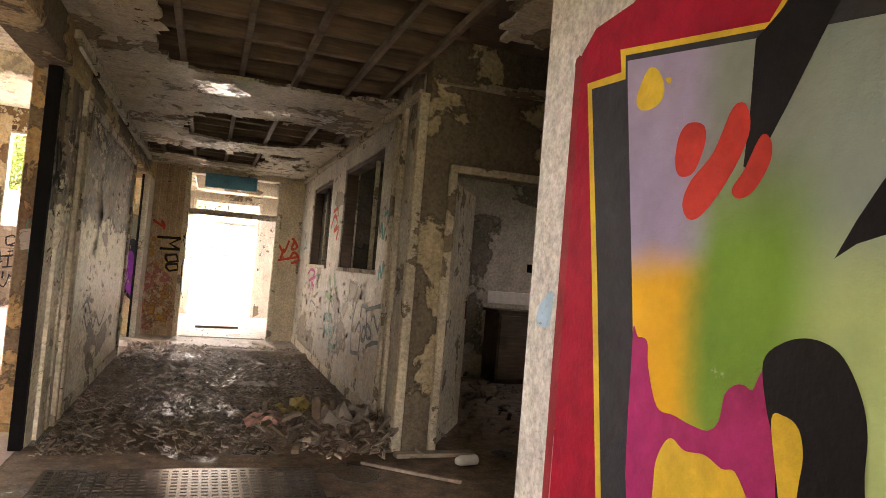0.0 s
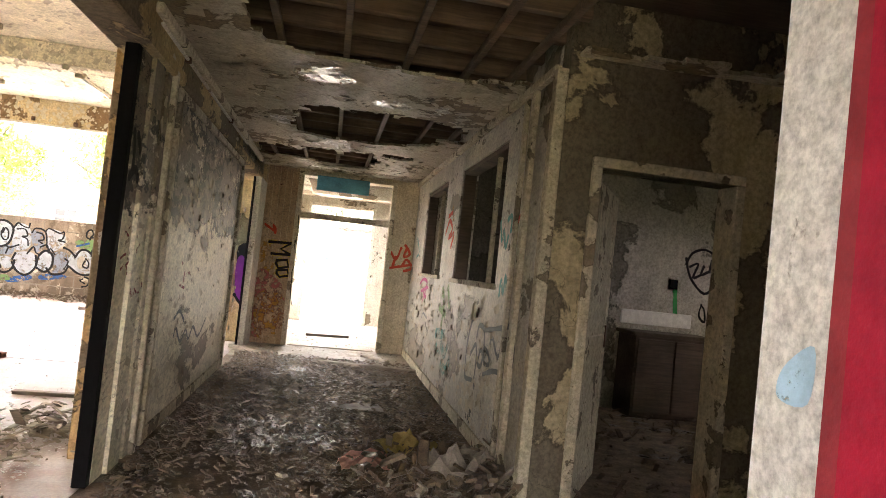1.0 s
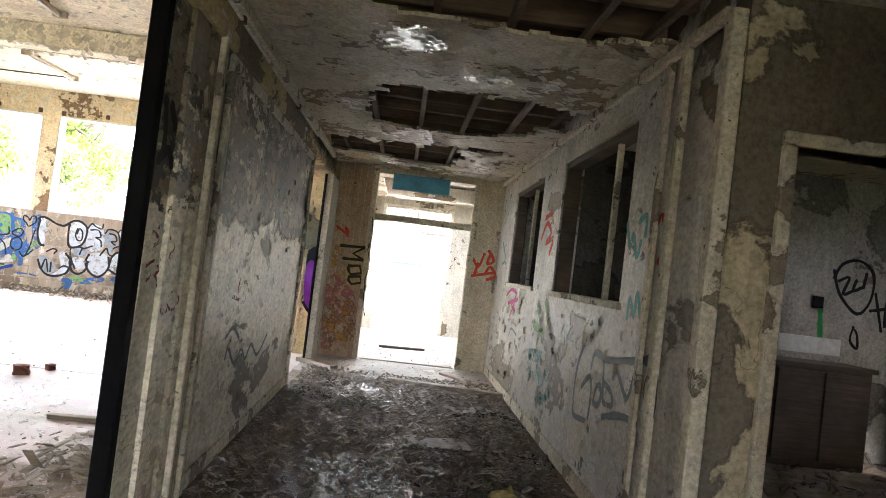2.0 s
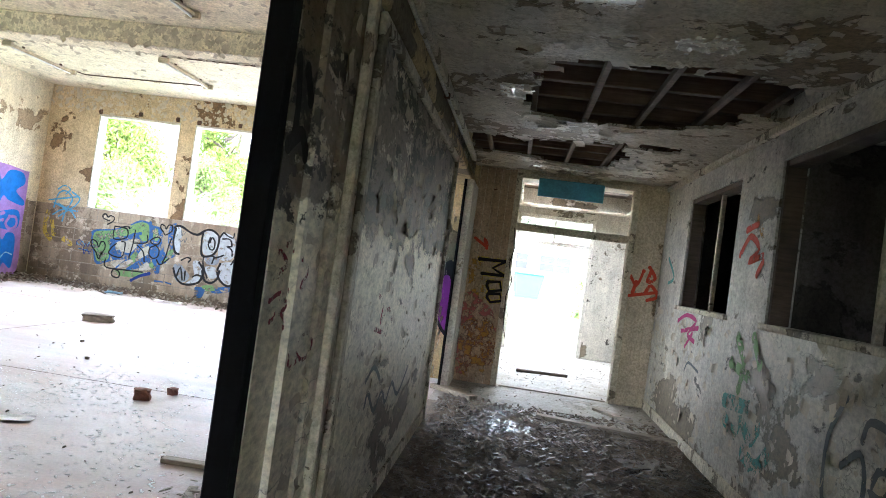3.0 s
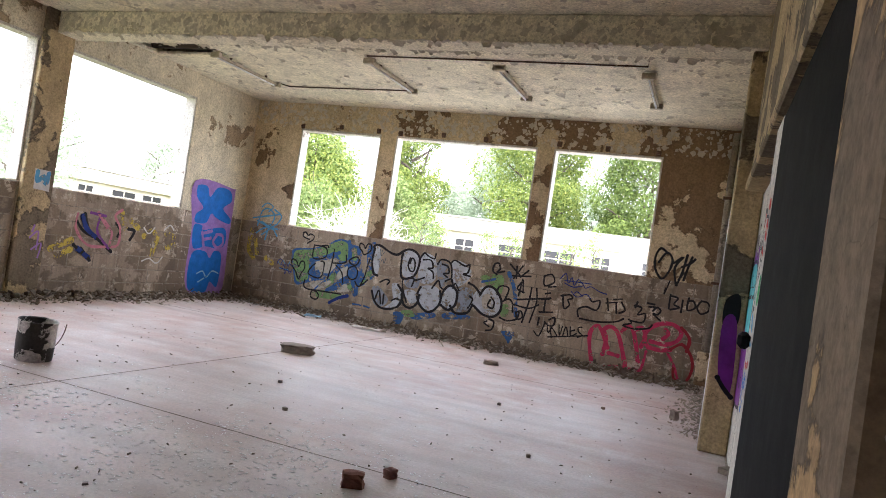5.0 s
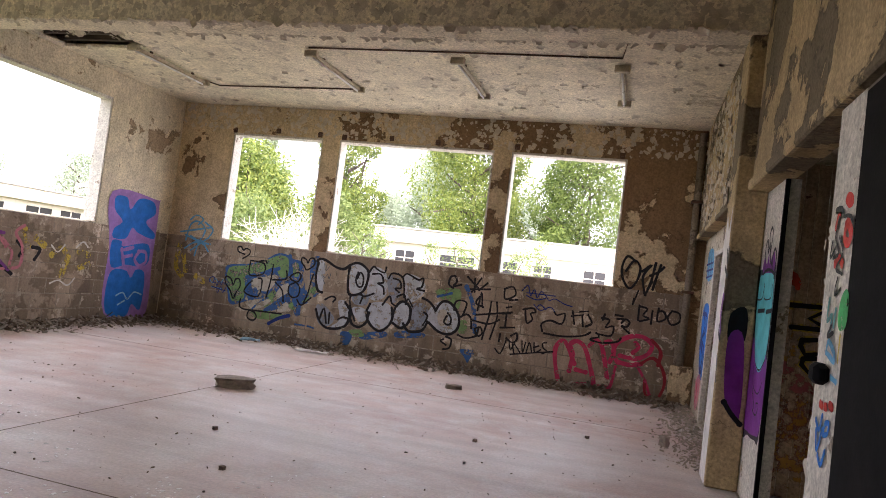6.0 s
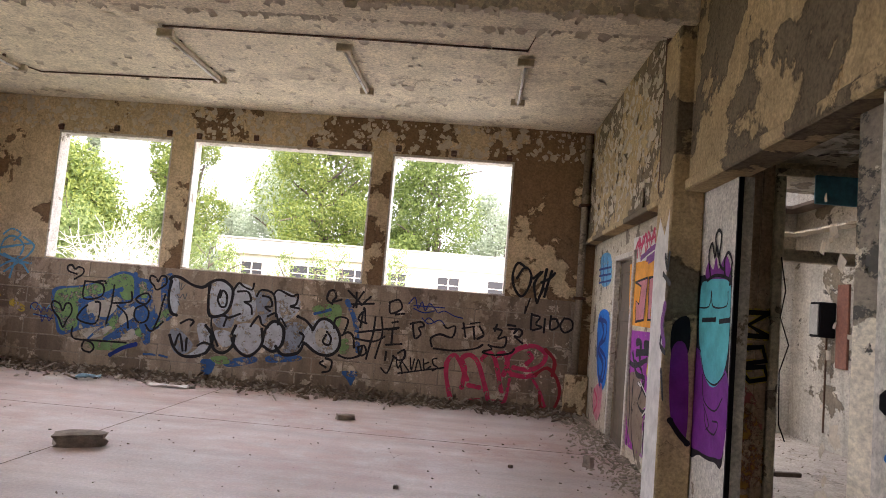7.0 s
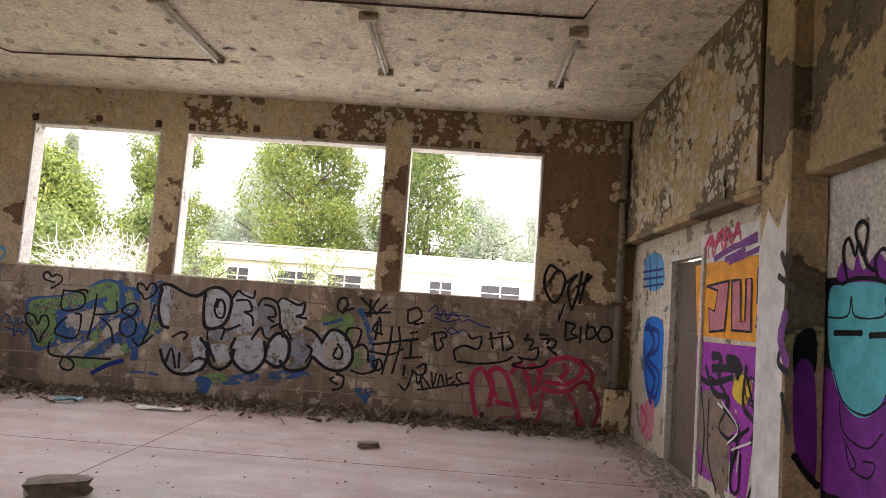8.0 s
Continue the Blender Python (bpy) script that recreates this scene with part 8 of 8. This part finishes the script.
sheet("graffiti_tag", "white paint and dark tags on the pier side")
paint("pside", "whitewash", 0, False, [(11.19, 0.01), (11.56, 0.01), (11.56, 1.95), (11.45, 2.2), (11.3, 2.05), (11.19, 2.25)])
stroke("pside", 'black', 0.05, 2, True, [(11.232, 1.888), (11.153, 1.779), (11.125, 1.897)])
stroke("pside", 'black', 0.05, 2, True, [(11.259, 1.75), (11.077, 1.675)])
stroke("pside", 'black', 0.05, 2, True, [(11.176, 1.372), (11.24, 1.233), (11.115, 1.177)])
stroke("pside", 'black', 0.05, 2, True, [(11.176, 1.037), (11.095, 0.853)])
stroke("pside", 'purple', 0.09, 2, True, [(11.171, 1.508), (11.219, 1.37), (11.14, 1.241)])

sheet("graffiti_tag", "black tags on the wall of a dark room")
stroke("dark", 'ink', 0.035, 2, True, [(4.242, 1.792), (4.314, 1.576), (4.504, 1.404), (4.628, 1.545), (4.635, 1.804), (4.484, 1.915), (4.317, 1.864), (4.249, 1.728)])
stroke("dark", 'ink', 0.035, 2, True, [(4.3, 1.702), (4.399, 1.745), (4.348, 1.579), (4.446, 1.622)])
stroke("dark", 'ink', 0.035, 2, True, [(4.47, 1.721), (4.446, 1.622), (4.532, 1.663)])
stroke("dark", 'ink', 0.035, 2, True, [(4.566, 1.796), (4.546, 1.665)])
stroke("dark", 'ink', 0.035, 2, True, [(4.676, 1.615), (4.762, 1.27)])
stroke("dark", 'ink', 0.035, 2, True, [(4.797, 1.596), (4.793, 1.305), (4.848, 1.44)])
stroke("dark", 'ink', 0.035, 2, True, [(4.904, 1.575), (4.896, 1.316)])
stroke("dark", 'ink', 0.035, 2, True, [(4.873, 1.539), (5.008, 1.586), (4.966, 1.323)])
stroke("dark", 'ink', 0.035, 2, True, [(4.638, 1.45), (4.911, 1.511)])
stroke("dark", 'ink', 0.03, 2, True, [(4.484, 1.273), (4.463, 1.143), (4.54, 1.074), (4.525, 1.213), (4.485, 1.261)])
stroke("dark", 'greenpaint', 0.06, 2, True, [(4.141, 1.397), (4.165, 1.114)])

sheet("graffiti_tag", "red and black shapes on a white wall return")
stroke("return", 'redblob', 0.07, 1, True, [(4.98, 1.30), (4.88, 1.42), (4.93, 1.52), (5.06, 1.50), (5.09, 1.36), (4.98, 1.30)])
stroke("return", 'ink', 0.03, 2, True, [(5.10, 1.32), (5.02, 1.24), (4.88, 1.30), (4.83, 1.44)])
stroke("return", 'ink', 0.03, 2, True, [(5.10, 1.62), (4.98, 1.58), (4.86, 1.66)])
stroke("return", 'redblob', 0.035, 1, True, [(5.16, 0.9), (5.165, 1.4), (5.16, 1.7)])
paint("return", 'ink', 1, True, [(4.86, 0.9), (5.02, 1.02), (5.08, 1.16), (4.94, 1.14), (4.84, 1.05)])

sheet("mural", "large red, purple, yellow and green letter mural on the wall")
paint("mural", 'redm', 0, False, [(2.083, 2.108), (1.999, 2.173), (1.786, 2.186), (1.703, 2.217), (0.925, 1.949), (0.696, 1.873), (0.655, 0.931), (2.074, 0.353), (2.079, 0.895), (2.08, 1.691)])
stroke("mural", 'darkred', 0.055, 1, False, [(2.105, 0.3), (2.1, 0.9), (2.1, 1.7), (2.1, 2.08)])
paint("mural", 'yellow', 1, False, [(2.028, 1.986), (1.821, 1.973), (1.837, 2.051), (1.214, 1.935), (1.179, 1.974), (1.125, 1.993), (0.695, 1.854), (0.655, 0.931), (1.764, 0.479), (1.903, 1.297)])
paint("mural", 'greym', 2, False, [(1.994, 1.959), (1.793, 1.943), (1.802, 2.022), (1.212, 1.919), (1.162, 1.968), (1.109, 1.979), (0.694, 1.844), (0.655, 0.931), (1.734, 0.491), (1.869, 1.298)])
paint("mural", 'gradient', 3, False, [(1.777, 1.918), (1.787, 2.0), (1.232, 1.903), (0.693, 1.816), (0.655, 0.931), (1.567, 0.559), (1.679, 1.305)])
paint("mural", 'inkm', 4, False, [(1.249, 1.903), (1.192, 1.939), (1.154, 1.965), (1.125, 1.993), (0.99, 1.952), (1.032, 1.897), (1.136, 1.728), (1.181, 1.659), (1.236, 1.581), (1.262, 1.598), (1.252, 1.726)])
paint("mural", 'inkm', 4, False, [(0.997, 1.377), (0.952, 1.453), (0.9, 1.527), (0.808, 1.616), (0.781, 1.454), (0.894, 1.421), (0.949, 1.406)])
paint("mural", 'redblob', 4, True, [(1.47, 1.742), (1.411, 1.725), (1.402, 1.675), (1.438, 1.605), (1.495, 1.601), (1.518, 1.646), (1.507, 1.715)])
paint("mural", 'redblob', 4, True, [(1.309, 1.751), (1.262, 1.744), (1.251, 1.671), (1.312, 1.569), (1.395, 1.49), (1.448, 1.481), (1.475, 1.525), (1.447, 1.583), (1.369, 1.647)])
paint("mural", 'redblob', 4, True, [(1.212, 1.664), (1.18, 1.646), (1.181, 1.594), (1.227, 1.533), (1.274, 1.521), (1.295, 1.546), (1.258, 1.59)])
paint("mural", 'yellow', 4, True, [(1.719, 1.873), (1.676, 1.94), (1.63, 1.933), (1.59, 1.876), (1.6, 1.829), (1.657, 1.816), (1.708, 1.832)])
paint("mural", 'yellow', 4, True, [(1.586, 1.892), (1.561, 1.889), (1.564, 1.87)])
paint("mural", 'magentam', 4, True, [(1.653, 1.133), (1.627, 1.149), (1.584, 1.141), (1.571, 1.071), (1.522, 0.972), (1.45, 0.964), (1.384, 0.955), (1.322, 0.955), (1.287, 0.987), (1.274, 1.05), (1.245, 1.079), (1.214, 1.085), (1.188, 1.079), (1.164, 1.124), (1.127, 1.127), (1.103, 1.011), (1.073, 0.761), (1.575, 0.556)])
paint("mural", 'yellow', 5, True, [(1.512, 0.777), (1.497, 0.856), (1.455, 0.904), (1.398, 0.886), (1.326, 0.895), (1.267, 0.879), (1.213, 0.875), (1.158, 0.726), (1.48, 0.595)])
paint("mural", 'inkm', 5, True, [(1.161, 1.147), (1.11, 1.194), (1.039, 1.211), (0.971, 1.191), (0.925, 1.128), (0.903, 1.058), (0.903, 0.975), (0.911, 0.827), (1.076, 0.759), (1.114, 0.96), (1.145, 1.05)])
paint("mural", 'yellow', 6, True, [(1.127, 1.027), (1.09, 1.04), (1.055, 1.022), (1.04, 0.968), (1.049, 0.885), (1.048, 0.771), (1.073, 0.761), (1.101, 0.892)])
paint("mural", 'paleblue', 0, True, [(2.257, 1.199), (2.165, 1.256), (2.171, 1.133), (2.269, 1.13)])
close_sheet()
